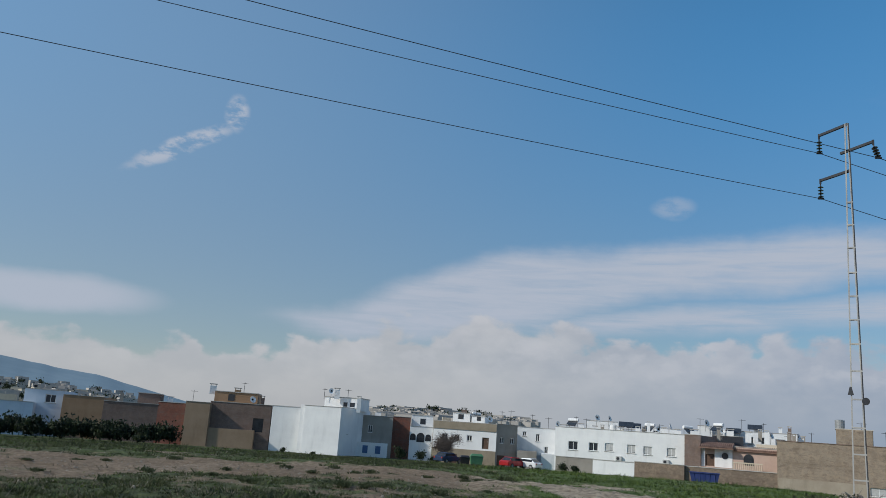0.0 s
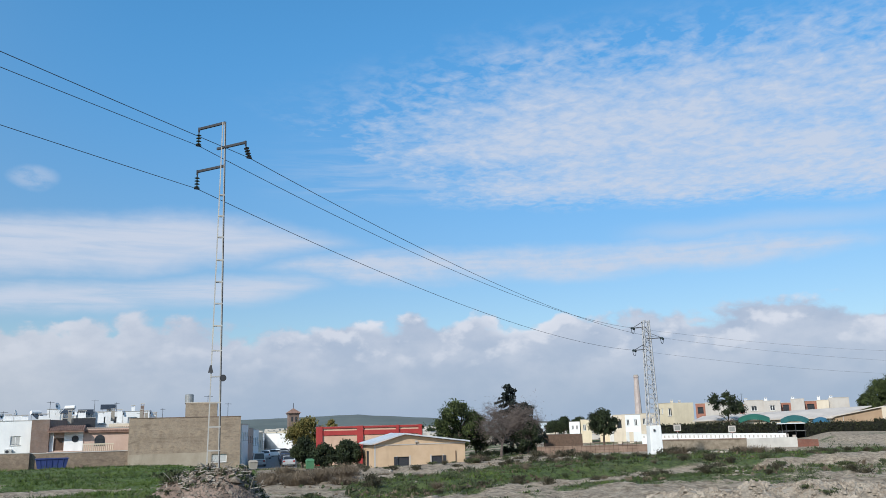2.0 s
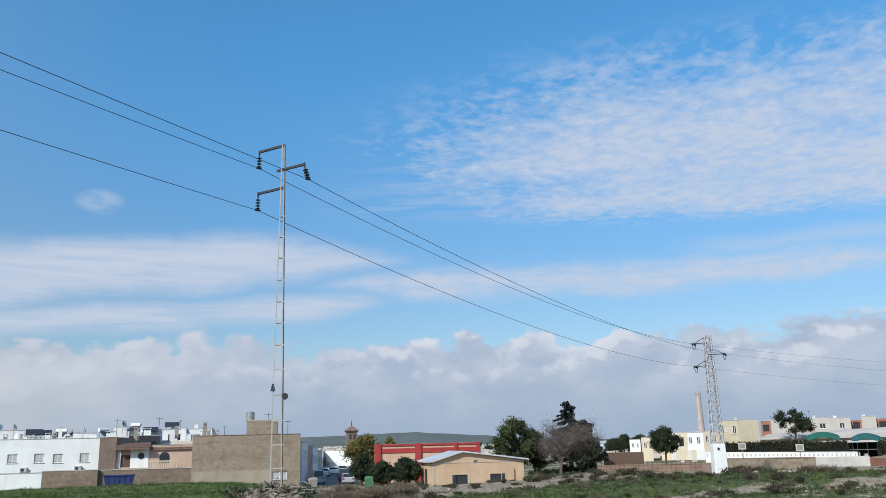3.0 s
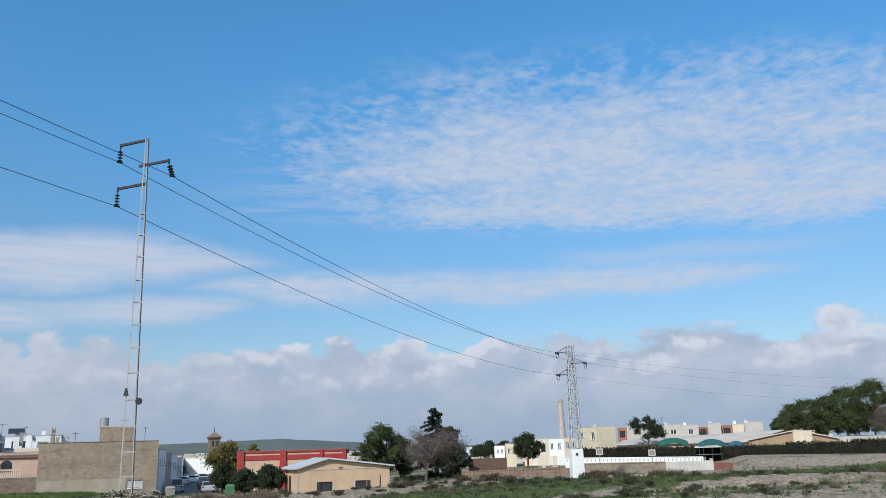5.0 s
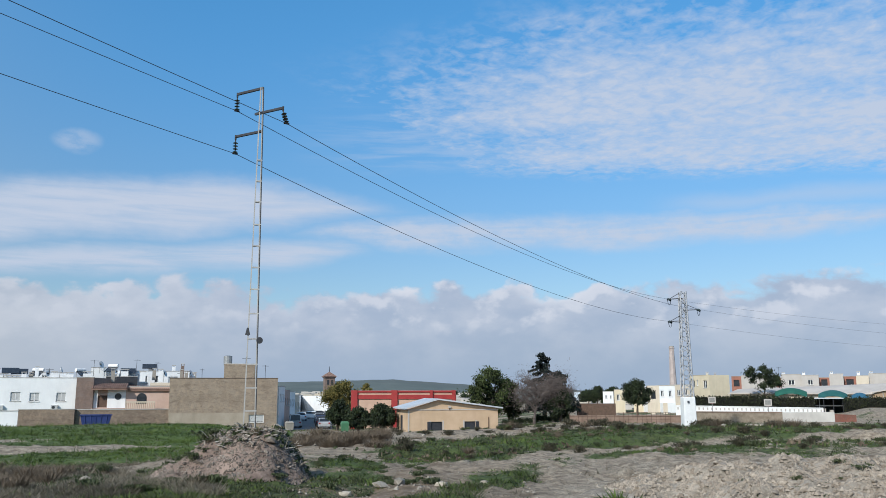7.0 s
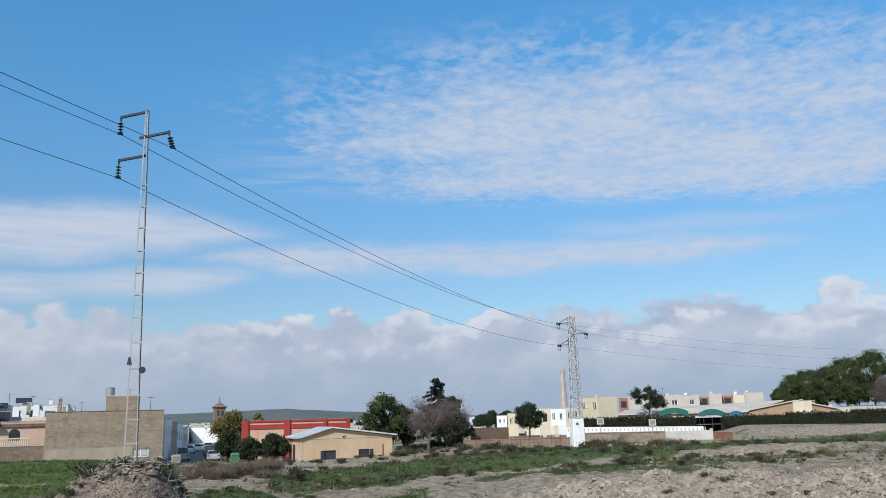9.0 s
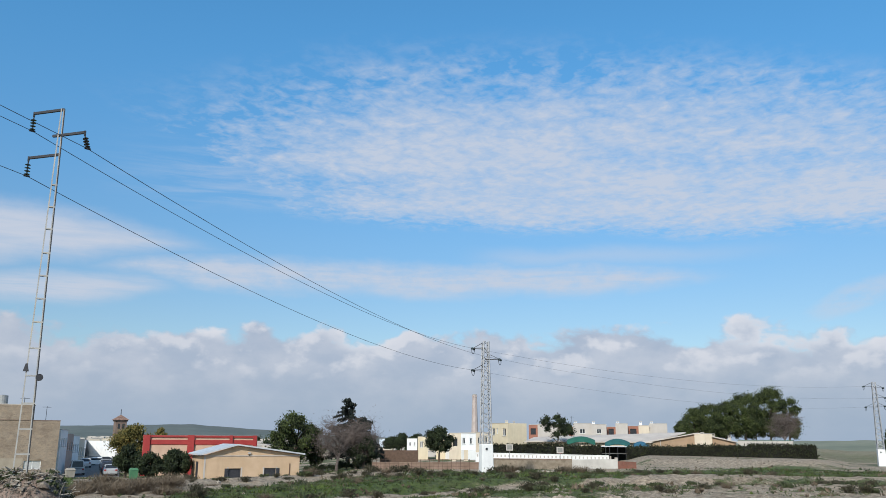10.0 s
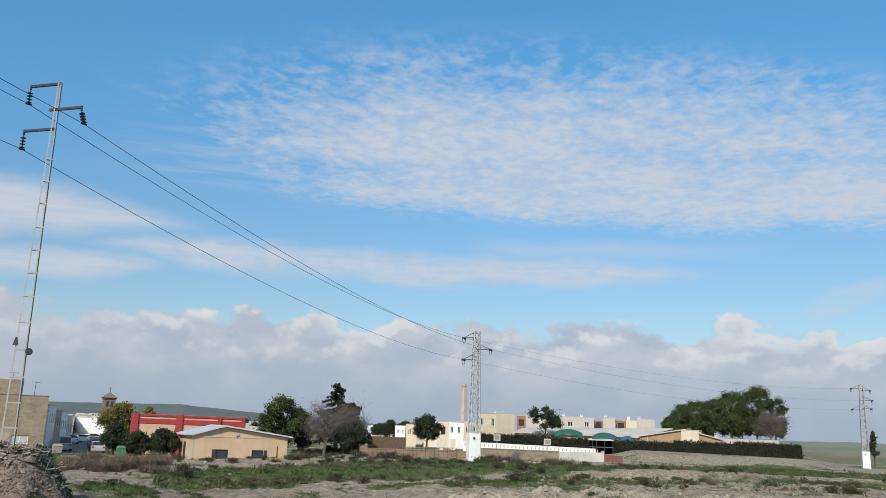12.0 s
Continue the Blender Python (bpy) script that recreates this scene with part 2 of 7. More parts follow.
GREYWALL = mat("grey_render", (0.271, 0.242, 0.205), (0.344, 0.312, 0.266), 0.5, streaks=0.5)
TANWALL = mat("tan_render", (0.288, 0.198, 0.124), (0.346, 0.244, 0.161), 0.6, streaks=0.5)
CONCRETE = mat("concrete", (0.4, 0.38, 0.35), (0.5, 0.48, 0.44), 0.7, streaks=0.5)
WHITECONC = mat("whitewashed_concrete", (0.7, 0.7, 0.69), (0.8, 0.8, 0.78), 1.2, streaks=0.3)
BROWNWALL = mat("brown_rough_wall", (0.17, 0.115, 0.085), (0.25, 0.175, 0.135), 0.8, 0.95, streaks=0.5)
BRICKTAN = brick_mat("tan_brick", (0.31, 0.239, 0.172), (0.249, 0.189, 0.133), (0.344, 0.286, 0.224), patch=(0.181, 0.134, 0.0989))
OFFWHITE = mat("offwhite_plaster", (0.408, 0.375, 0.339), (0.467, 0.434, 0.397), 0.5, streaks=0.35)
TANROCK = mat("tan_stone", (0.19, 0.15, 0.11), (0.4, 0.34, 0.27), 4.0, 0.95, bump=0.5, vary=0.5)
YARDBRICK = brick_mat("worn_yard_brick", (0.235, 0.175, 0.125), (0.16, 0.115, 0.085), (0.22, 0.18, 0.14), patch=(0.12, 0.085, 0.065))
BRICKBROWN = brick_mat("brown_brick", (0.194, 0.133, 0.105), (0.154, 0.103, 0.0806), (0.201, 0.158, 0.137))
BRICKRED = brick_mat("red_brick", (0.211, 0.075, 0.048), (0.167, 0.06, 0.04), (0.174, 0.112, 0.088))
REDPAINT = mat("red_paint", (0.265, 0.0156, 0.0156), (0.328, 0.0273, 0.0234), 0.8, 0.6, bump=0.15)
ORANGEWALL = mat("salmon_school_plaster", (0.46, 0.3, 0.215), (0.53, 0.36, 0.265), 0.8, streaks=0.3)
LOGGIA = mat("terracotta_plaster", (0.27, 0.115, 0.08), (0.33, 0.15, 0.105), 0.8, streaks=0.3)
TERRA = mat("terracotta_tiles", (0.15, 0.085, 0.062), (0.27, 0.17, 0.13), 2.0, 0.85, fine=40)
METALROOF = mat("weathered_sheet_roof", (0.42, 0.44, 0.46), (0.55, 0.57, 0.58), 0.5, 0.5, streaks=0.25)
BEIGEROOF = mat("beige_roof", (0.44, 0.39, 0.34), (0.54, 0.48, 0.42), 0.4, 0.8)
FLATROOF = mat("roof_terrace", (0.4, 0.36, 0.32), (0.5, 0.45, 0.4), 0.6)
PALEGALV = mat("bright_galvanised_steel", (0.27, 0.28, 0.3), (0.46, 0.46, 0.47), 2.5, 0.5, bump=0.1)
GALV = mat("galvanised_steel", (0.245, 0.252, 0.252), (0.34, 0.34, 0.333), 2.5, 0.55, metal=0.4, bump=0.1, c3=(0.299, 0.272, 0.224))
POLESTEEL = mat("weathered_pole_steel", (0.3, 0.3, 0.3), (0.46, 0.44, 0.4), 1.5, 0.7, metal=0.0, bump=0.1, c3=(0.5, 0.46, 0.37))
# pole steel with the right leg's shade put into its colour; also on the sign
DARKPOLE = mat("shaded_pole_steel", (0.028, 0.03, 0.036), (0.06, 0.06, 0.064), 1.5, 0.7, bump=0.1, c3=(0.13, 0.12, 0.1))
DARKSTEEL = mat("dark_steel", (0.018, 0.02, 0.026), (0.035, 0.036, 0.042), 4.0, 0.65, bump=0.1)
WIRE = mat("cable_aluminium", (0.035, 0.04, 0.05), (0.05, 0.055, 0.065), 4.0, 0.6, bump=0.0)
INSUL = mat("insulator_glass", (0.03, 0.045, 0.05), (0.05, 0.07, 0.075), 8.0, 0.2, bump=0.0)
GLASS = mat("dark_window_glass", (0.02, 0.024, 0.03), (0.035, 0.04, 0.048), 2.0, 0.08, bump=0.02)
STACKBRICK = mat("pale_stack_brick", (0.36, 0.3, 0.275), (0.48, 0.41, 0.375), 1.0, 0.9, streaks=0.4)
SHUTTER = mat("grey_shutter", (0.4, 0.4, 0.39), (0.48, 0.48, 0.46), 3.0, 0.7)
BLUEFRAME = mat("blue_frame", (0.06, 0.12, 0.24), (0.08, 0.15, 0.3), 3.0, 0.6)
FRAMEWHITE = mat("white_frame", (0.7, 0.7, 0.68), (0.78, 0.78, 0.76), 3.0, 0.6)
WOOD = mat("dark_wood", (0.07, 0.04, 0.025), (0.12, 0.07, 0.045), 3.0, 0.7)
BLUEMETAL = mat("blue_painted_steel", (0.02, 0.035, 0.14), (0.035, 0.055, 0.19), 1.5, 0.55, streaks=0.3)
GREENMETAL = mat("green_plastic", (0.05, 0.16, 0.08), (0.08, 0.2, 0.1), 1.5, 0.5)
AWNGREEN = mat("green_awning", (0.012, 0.09, 0.06), (0.018, 0.12, 0.078), 1.0, 0.8)
AWNTEAL = mat("teal_awning", (0.012, 0.08, 0.075), (0.02, 0.11, 0.1), 1.0, 0.8)
AWNBLUE = mat("blue_awning", (0.018, 0.096, 0.15), (0.03, 0.12, 0.192), 1.0, 0.8)
BARK = mat("bark", (0.09, 0.065, 0.045), (0.16, 0.12, 0.09), 4.0, 0.95)
TWIG = mat("bare_twigs", (0.085, 0.066, 0.058), (0.15, 0.12, 0.105), 4.0, 0.95, bump=0.0)
RUBBLEWALL = mat("rubble_wall_face", (0.153, 0.123, 0.0892), (0.272, 0.225, 0.17), 1.6, 0.95, bump=0.8, dist=0.06)
DRYSHRUB = mat("dry_stalks", (0.1, 0.075, 0.05), (0.17, 0.13, 0.09), 1.2, 0.95, bump=0.0)
RUBBER = mat("rubber", (0.02, 0.02, 0.02), (0.035, 0.035, 0.035), 6.0, 0.8, bump=0.1)
ASPHALT = mat("asphalt", (0.14, 0.14, 0.14), (0.2, 0.2, 0.195), 0.6, 0.9, fine=30)
ROCK = mat("pale_stone", (0.24, 0.208, 0.16), (0.4, 0.352, 0.288), 3.0, 0.95, bump=0.5, vary=0.5)
CLOD = mat("soil_clods", (0.09, 0.066, 0.05), (0.33, 0.275, 0.22), 3.0, 0.95, bump=0.4, vary=0.7)
DIRT = mat("heaped_soil", (0.14, 0.098, 0.076), (0.29, 0.215, 0.172), 1.6, 0.95, bump=0.8, dist=0.05, fine=9.0)
GRAVEL = mat("gravelly_spoil", (0.15, 0.122, 0.09), (0.36, 0.312, 0.25), 1.8, 0.95, bump=0.9, dist=0.05, fine=12.0)


def leaf_mat(name, dark, light, scale=0.8):
    m = bpy.data.materials.new(name)
    m.use_nodes = True
    n = Nodes(m.node_tree)
    g = n.add("ShaderNodeNewGeometry").outputs["Random Per Island"]
    co = n.add("ShaderNodeTexCoord").outputs["Object"]
    # clump-sized tones partly put sunlit and shaded foliage into the colour
    f = n.minus(n.plus(n.mul(g, 0.4), n.mul(n.noise(co, scale, 3.0), 1.1)), 0.22)
    col = n.mix(n.step(f, 0.2, 0.85), (*dark, 1), (*light, 1))
    p = n.add("ShaderNodeBsdfPrincipled", {"Base Color": col, "Roughness": 0.75})
    t = n.add("ShaderNodeBsdfTranslucent", {"Color": col})
    mixed = n.add("ShaderNodeMixShader", {0: 0.25, 1: p.outputs[0], 2: t.outputs[0]})
    n.tree.links.new(mixed.outputs[0], n.add("ShaderNodeOutputMaterial").inputs[0])
    return m


PINELEAF = leaf_mat("pine_needles", (0.006, 0.014, 0.005), (0.092, 0.12, 0.032), 0.45)
DARKLEAF = leaf_mat("dark_foliage", (0.006, 0.013, 0.006), (0.042, 0.06, 0.02))
FIRLEAF = leaf_mat("fir_needles", (0.006, 0.011, 0.01), (0.024, 0.034, 0.028))
YELLOWLEAF = leaf_mat("olive_foliage", (0.07, 0.075, 0.018), (0.24, 0.19, 0.05))
HEDGELEAF = leaf_mat("hedge_foliage", (0.004, 0.007, 0.003), (0.036, 0.042, 0.013))
# near-black fill: shade inside the hedges and the carport, put into colour
INNERSHADE = mat("inner_shade", (0.006, 0.007, 0.004), (0.012, 0.012, 0.007), 3.0, 0.95)
GRASSLEAF = leaf_mat("grass_blades", (0.032, 0.06, 0.009), (0.112, 0.162, 0.028), 0.15)
WEEDLEAF = leaf_mat("weed_leaves", (0.0375, 0.0525, 0.0188), (0.105, 0.12, 0.0525), 0.3)


# ---- mesh helpers ----
def mesh_of(bm, name, material):
    me = bpy.data.meshes.new(name)
    bm.to_mesh(me)
    bm.free()
    for m in material if isinstance(material, (list, tuple)) else [material]:
        me.materials.append(m)
    return me


def part(name, bm, material, parent=None, label=""):
    if len(bm.verts) < 4000:
        bmesh.ops.remove_doubles(bm, verts=bm.verts, dist=0.0005)
    ob = new(name, mesh_of(bm, name, material))
    if parent:
        ob.parent = parent
    return tagged(ob, label) if label else ob


def from_lists(name, verts, faces, material, smooth=False):
    me = bpy.data.meshes.new(name)
    me.from_pydata(verts, [], faces)
    me.materials.append(material)
    if smooth:
        me.polygons.foreach_set("use_smooth", [True] * len(me.polygons))
    me.update()
    return me


def box(bm, x0, x1, y0, y1, z0, z1, bevel=0.0):
    vs = [bm.verts.new((x, y, z)) for z in (z0, z1) for x, y in ((x0, y0), (x1, y0), (x1, y1), (x0, y1))]
    fs = [(3, 2, 1, 0), (4, 5, 6, 7), (0, 1, 5, 4), (1, 2, 6, 5), (2, 3, 7, 6), (3, 0, 4, 7)]
    fs = [bm.faces.new([vs[i] for i in f]) for f in fs]
    if bevel:
        bmesh.ops.bevel(bm, geom=list({e for f in fs for e in f.edges}), offset=bevel, segments=1, affect="EDGES")
    return vs


def boxed(*args, **kw):
    bm = bmesh.new()
    box(bm, *args, **kw)
    return bm


def rod(bm, a, b, r0, r1=None, sides=8, caps=True):
    a, b = Vector(a), Vector(b)
    r1 = r0 if r1 is None else r1
    q = (b - a).to_track_quat("Z", "Y")
    rings = []
    for p, r in ((a, r0), (b, r1)):
        rings.append([bm.verts.new(p + q @ Vector((r * math.cos(t), r * math.sin(t), 0))) for t in (2 * math.pi * i / sides for i in range(sides))])
    for i in range(sides):
        bm.faces.new((rings[0][i], rings[0][(i + 1) % sides], rings[1][(i + 1) % sides], rings[1][i]))
    if caps:
        bm.faces.new(rings[0][::-1])
        bm.faces.new(rings[1])


def rodded(*args, **kw):
    bm = bmesh.new()
    rod(bm, *args, **kw)
    return bm


def bar(bm, a, b, w, h):
    """A straight flat bar with a w by h section."""
    a, b = Vector(a), Vector(b)
    q = (b - a).to_track_quat("Z", "Y")
    r = [[bm.verts.new(p + q @ Vector((x * w / 2, y * h / 2, 0))) for x, y in ((-1, -1), (1, -1), (1, 1), (-1, 1))] for p in (a, b)]
    for i in range(4):
        bm.faces.new((r[0][i], r[0][(i + 1) % 4], r[1][(i + 1) % 4], r[1][i]))
    bm.faces.new(r[0][::-1])
    bm.faces.new(r[1])


def empty(name, m, label, category, group=""):
    ob = new(name)
    ob.matrix_world = m
    return tagged(ob, label, category, group)


# ---- the ground ----
AZ = (-40, -8, 11, 24, 33, 42, 50, 57, 66, 80)
RR = (0, 12, 20, 30, 45, 60, 85, 100, 125, 160)
LEVEL = {  # metres below the eye, at those distances along each bearing
    -40: (1.65, 2.0, 2.3, 2.6, 2.8, 3.1, 3.6, 3.9, 4.3, 4.6), -8: (1.65, 2.0, 2.3, 2.5, 2.75, 3.0, 3.6, 3.9, 4.3, 4.6),
    11: (1.65, 2.0, 2.4, 2.6, 2.8, 3.0, 3.2, 3.7, 4.4, 4.8), 24: (1.65, 2.0, 2.5, 2.7, 2.9, 3.1, 3.1, 4.2, 5.2, 5.2),
    33: (1.65, 2.0, 2.5, 2.8, 3.2, 3.6, 4.3, 4.8, 5.2, 5.2), 42: (1.65, 2.0, 2.5, 2.7, 3.0, 3.3, 3.7, 4.6, 4.8, 5.0),
    50: (1.65, 2.0, 2.5, 2.7, 2.9, 3.1, 3.4, 3.8, 3.9, 4.0), 57: (1.65, 2.0, 2.5, 2.7, 2.9, 3.0, 3.35, 3.7, 3.6, 3.6),
    66: (1.65, 2.0, 2.4, 2.6, 2.8, 2.95, 3.3, 3.4, 3.3, 3.4), 80: (1.65, 1.9, 2.2, 2.4, 2.6, 2.85, 3.2, 3.4, 3.4, 4.0)}
TABLE = np.array([LEVEL[a] for a in AZ])


def smooth_pick(v, grid):
    v = min(max(v, grid[0]), grid[-1])
    i = max(0, min(len(grid) - 2, int(np.searchsorted(grid, v, side="right")) - 1))
    t = (v - grid[i]) / (grid[i + 1] - grid[i])
    return i, t


def terrain(x, y):
    az, d = math.degrees(math.atan2(x, y)), math.hypot(x, y)
    i, t = smooth_pick(az, AZ)
    t = t * t * (3 - 2 * t)
    j, s = smooth_pick(d, RR)
    low = (1 - t) * ((1 - s) * TABLE[i, j] + s * TABLE[i, j + 1]) + t * ((1 - s) * TABLE[i + 1, j] + s * TABLE[i + 1, j + 1])
    z = EYE - low
    near = max(0.0, min(1.0, (95 - d) / 20)) * max(0.0, min(1.0, (d - 8) / 10))
    z += near * ((0.34 if az < 34 else 0.34 - 0.16 * min(1.0, (az - 34) / 6)) * noise.noise((x * 0.09, y * 0.14, 1.0)) + 0.16 * noise.noise((x * 0.3, y * 0.3, 5.0)) + 0.11 * noise.noise((x * 0.8, y * 0.8, 9.0)) + 0.1 * noise.noise((x * 2.1, y * 2.1, 4.0)))
    rough = near * max(0.0, min(1.0, (az - 20) / 15))
    z += rough * (0.34 * (0.3 - abs(noise.noise((x * 0.34, y * 0.4, 12.0)))) + 0.16 * (0.3 - abs(noise.noise((x * 0.95, y * 0.95, 16.0)))))
    # low cut banks across the field: the ground on the near side is dug away
    if az > 34:
        shift = (min(az, 74) - 42) * 0.85
        for d0, h, wide in ((49 + shift + 4 * noise.noise((az * 0.12, 2, 0)) + 2.5 * noise.noise((az * 0.6, 5, 0)), 0.55, 13), (93 + 0.2 * shift + 3 * noise.noise((az * 0.2, 9, 0)), 0.35, 8)):
            z -= h * min(1.0, (az - 34) / 5) * (1 / (1 + math.exp(max(-40, min(40, (d - d0) * 2.2)))) - 1 / (1 + math.exp(max(-40, min(40, (d - d0 + wide) * 0.5)))))
    # the bank that carries the hedge
    if 65.8 < az < 80:
        z += 0.95 * max(0.0, min(1.0, (az - 65.8) / 1.5)) * max(0.0, min(1.0, (79.5 - az) / 1.8)) / (1 + math.exp(max(-40, min(40, (116 + 2 * noise.noise((az * 0.5, 3, 3)) - d) * 0.7))))
    far = max(0.0, d - 400)
    return z - min(far * 0.012, 16)


def turf(x, y):
    """How green the ground is, 0 to 1."""
    az, d = math.degrees(math.atan2(x, y)), math.hypot(x, y)
    g = 0.5 + 0.9 * noise.noise((x * 0.07, y * 0.11, 3.0)) + 0.6 * noise.noise((x * 0.25, y * 0.3, 8.0)) + 0.5 * noise.noise((x * 0.9, y * 0.9, 2.0))
    plain = g
    if az < 8:
        g += 0.35
        wide = 9 + 3 * noise.noise((az * 0.1, 0, 4))
        g -= 1.7 * math.exp(-((d - 54 - 0.2 * az) / wide) ** 2)      # worn dirt strip
        g += 0.4 * math.exp(-((d - 95) / 14) ** 2)
    elif az < 30:
        g += 0.5
        g -= 2.3 * math.exp(-((d - 46 - 0.02 * (az - 18) ** 2) / 2.4) ** 2)   # foot path
        g -= 1.9 * math.exp(-((d - 60) / 3.4) ** 2) * max(0, 1 - abs(az - 12) / 6)
        g += 0.7 * math.exp(-((d - 78) / 12) ** 2)
        if d < 35:
            g -= 0.25
    else:
        g -= 0.1
        if az > 36:
            strip = 50 + (min(az, 74) - 42) * 1.5                     # the green strip lies farther off to the east
            g -= 0.9 * math.exp(-((d - 33) / 5.5) ** 2)                 # bare track
            g += 0.9 * math.exp(-((d - strip + 27) / 4) ** 2) * max(0.0, min(1.0, (68 - az) / 6))
            g -= 0.75 * math.exp(-((d - strip + 16) / 4.5) ** 2)
            g += 1.1 * math.exp(-((d - strip) / (8 + (min(az, 74) - 42) * 0.15)) ** 2)
        if az < 53 and 59 + (az - 42) * 1.5 < d < 104:
            g -= 1.3 * min(1.0, (53 - az) / 4)
        if 30 < az < 40 and d < 70:
            g -= 0.25
        if az > 64 and 100 < d < 140:
            g -= 0.4
    g = plain + (g - plain) * max(0.0, min(1.0, (d - 9) / 9))
    if d > 180:
        g = 0.56 + 0.5 * noise.noise((x * 0.004, y * 0.004, 1))
    return max(0.0, min(1.0, g))


def darkening(x, y):
    """Where the ground is darkened: dim light put into the colour at the head of the field, and dark growth there and
    on the rough verge.
    """
    az, d = math.degrees(math.atan2(x, y)), math.hypot(x, y)
    v = max(0.0, min(1.0, (9 - az) / 8)) + max(0.0, min(1.0, (36 - d) / 8)) * 0.7 * max(0.0, min(1.0, (50 - az) / 12))
    v *= max(0.0, min(1.0, (d - 9) / 9))
    return max(0.0, min(1.0, v + 0.5 * noise.noise((x * 0.12, y * 0.12, 6.0))))


def sward(x, y):
    """How dull and dark the green is: dim light put into the colour at the head of the field, thin and weedy over the
    rough ground.
    """
    az, d = math.degrees(math.atan2(x, y)), math.hypot(x, y)
    thin = max(0.0, min(1.0, (az - 30) / 8)) * (0.62 + 0.5 * noise.noise((x * 0.15, y * 0.15, 30.0)))
    return max(darkening(x, y), min(1.0, max(0.0, thin)))


def build_ground():
    azs = list(np.arange(-42, 96, 0.5)) + list(np.arange(96, 318, 6.0))
    rs = [0.5, 3, 6, 9, 12] + list(np.arange(15, 100, 0.55)) + list(np.arange(100, 130, 1.0)) + list(np.arange(130, 190, 3.0)) + [200, 230, 270, 330, 420, 560, 800, 1200, 1900, 3000, 4800]
    verts, faces, green, darkened, dull = [], [], [], [], []
    for r in rs:
        for a in azs:
            x, y = r * math.sin(radians(a)), r * math.cos(radians(a))
            verts.append((x, y, terrain(x, y)))
            green.append(turf(x, y))
            darkened.append(darkening(x, y))
            dull.append(sward(x, y))
    n = len(azs)
    for j in range(len(rs) - 1):
        for i in range(n):
            k = (i + 1) % n
            faces.append((j * n + i, j * n + k, (j + 1) * n + k, (j + 1) * n + i))
    verts.append((0, 0, terrain(0, 0.01)))
    green.append(0.3)
    darkened.append(0.0)
    dull.append(0.0)
    faces += [(len(verts) - 1, i, (i + 1) % n)[::-1] for i in range(n)]
    m = bpy.data.materials.new("field")
    m.use_nodes = True
    nd = Nodes(m.node_tree)
    co = nd.add("ShaderNodeTexCoord").outputs["Object"]
    g = nd.add("ShaderNodeAttribute", attribute_name="turf").outputs["Fac"]
    a, b, c = nd.noise(co, 0.35, 5.0, 0.6), nd.noise(co, 2.6, 5.0, 0.65), nd.noise(co, 14.0, 4.0, 0.65)
    dirt = nd.mix(nd.step(b, 0.3, 0.72), (0.17, 0.125, 0.082, 1), (0.5, 0.41, 0.3, 1))
    k = nd.noise(co, 5.5, 6.0, 0.7)
    dirt = nd.mix(nd.mul(nd.step(k, 0.5, 0.66), 0.4), dirt, (0.105, 0.08, 0.048, 1))
    dirt = nd.mix(nd.mul(nd.step(c, 0.56, 0.72), 0.6), dirt, (0.45, 0.375, 0.285, 1))
    grass = nd.mix(nd.step(b, 0.3, 0.7), (0.04, 0.07, 0.012, 1), (0.118, 0.168, 0.032, 1))
    grass = nd.mix(nd.mul(nd.step(a, 0.5, 0.7), 0.55), grass, (0.1, 0.1, 0.042, 1))
    # the backlit dimness of the field's head is mixed into these colours
    darkened_f = nd.add("ShaderNodeAttribute", attribute_name="darkening").outputs["Fac"]
    dull_f = nd.add("ShaderNodeAttribute", attribute_name="sward").outputs["Fac"]
    grass = nd.mix(nd.mul(dull_f, 0.8), grass, nd.mix(nd.step(b, 0.35, 0.65), (0.024, 0.031, 0.01, 1), (0.074, 0.085, 0.027, 1)))
    dirt = nd.mix(nd.mul(darkened_f, 0.85), dirt, nd.mix(nd.step(b, 0.3, 0.72), (0.105, 0.068, 0.038, 1), (0.21, 0.14, 0.082, 1)))
    f = nd.step(nd.plus(g, nd.plus(nd.mul(nd.minus(c, 0.5), 0.9), nd.mul(nd.minus(k, 0.5), 0.9))), 0.32, 0.62)
    p = nd.add("ShaderNodeBsdfPrincipled", {"Base Color": nd.mix(f, dirt, grass), "Roughness": 0.95})
    nd.put(p.inputs["Normal"], nd.add("ShaderNodeBump", {"Strength": 1.0, "Distance": 0.2, "Height": nd.plus(b, nd.mul(c, 0.5))}).outputs[0])
    nd.tree.links.new(p.outputs[0], nd.add("ShaderNodeOutputMaterial").inputs[0])
    me = from_lists("ground", verts, faces, m, True)
    me.attributes.new("turf", "FLOAT", "POINT").data.foreach_set("value", green)
    me.attributes.new("sward", "FLOAT", "POINT").data.foreach_set("value", dull)
    me.attributes.new("darkening", "FLOAT", "POINT").data.foreach_set("value", darkened)
    tagged(new("ground", me), "rough field of grass and bare dirt", "ground", kind="structure")


build_ground()


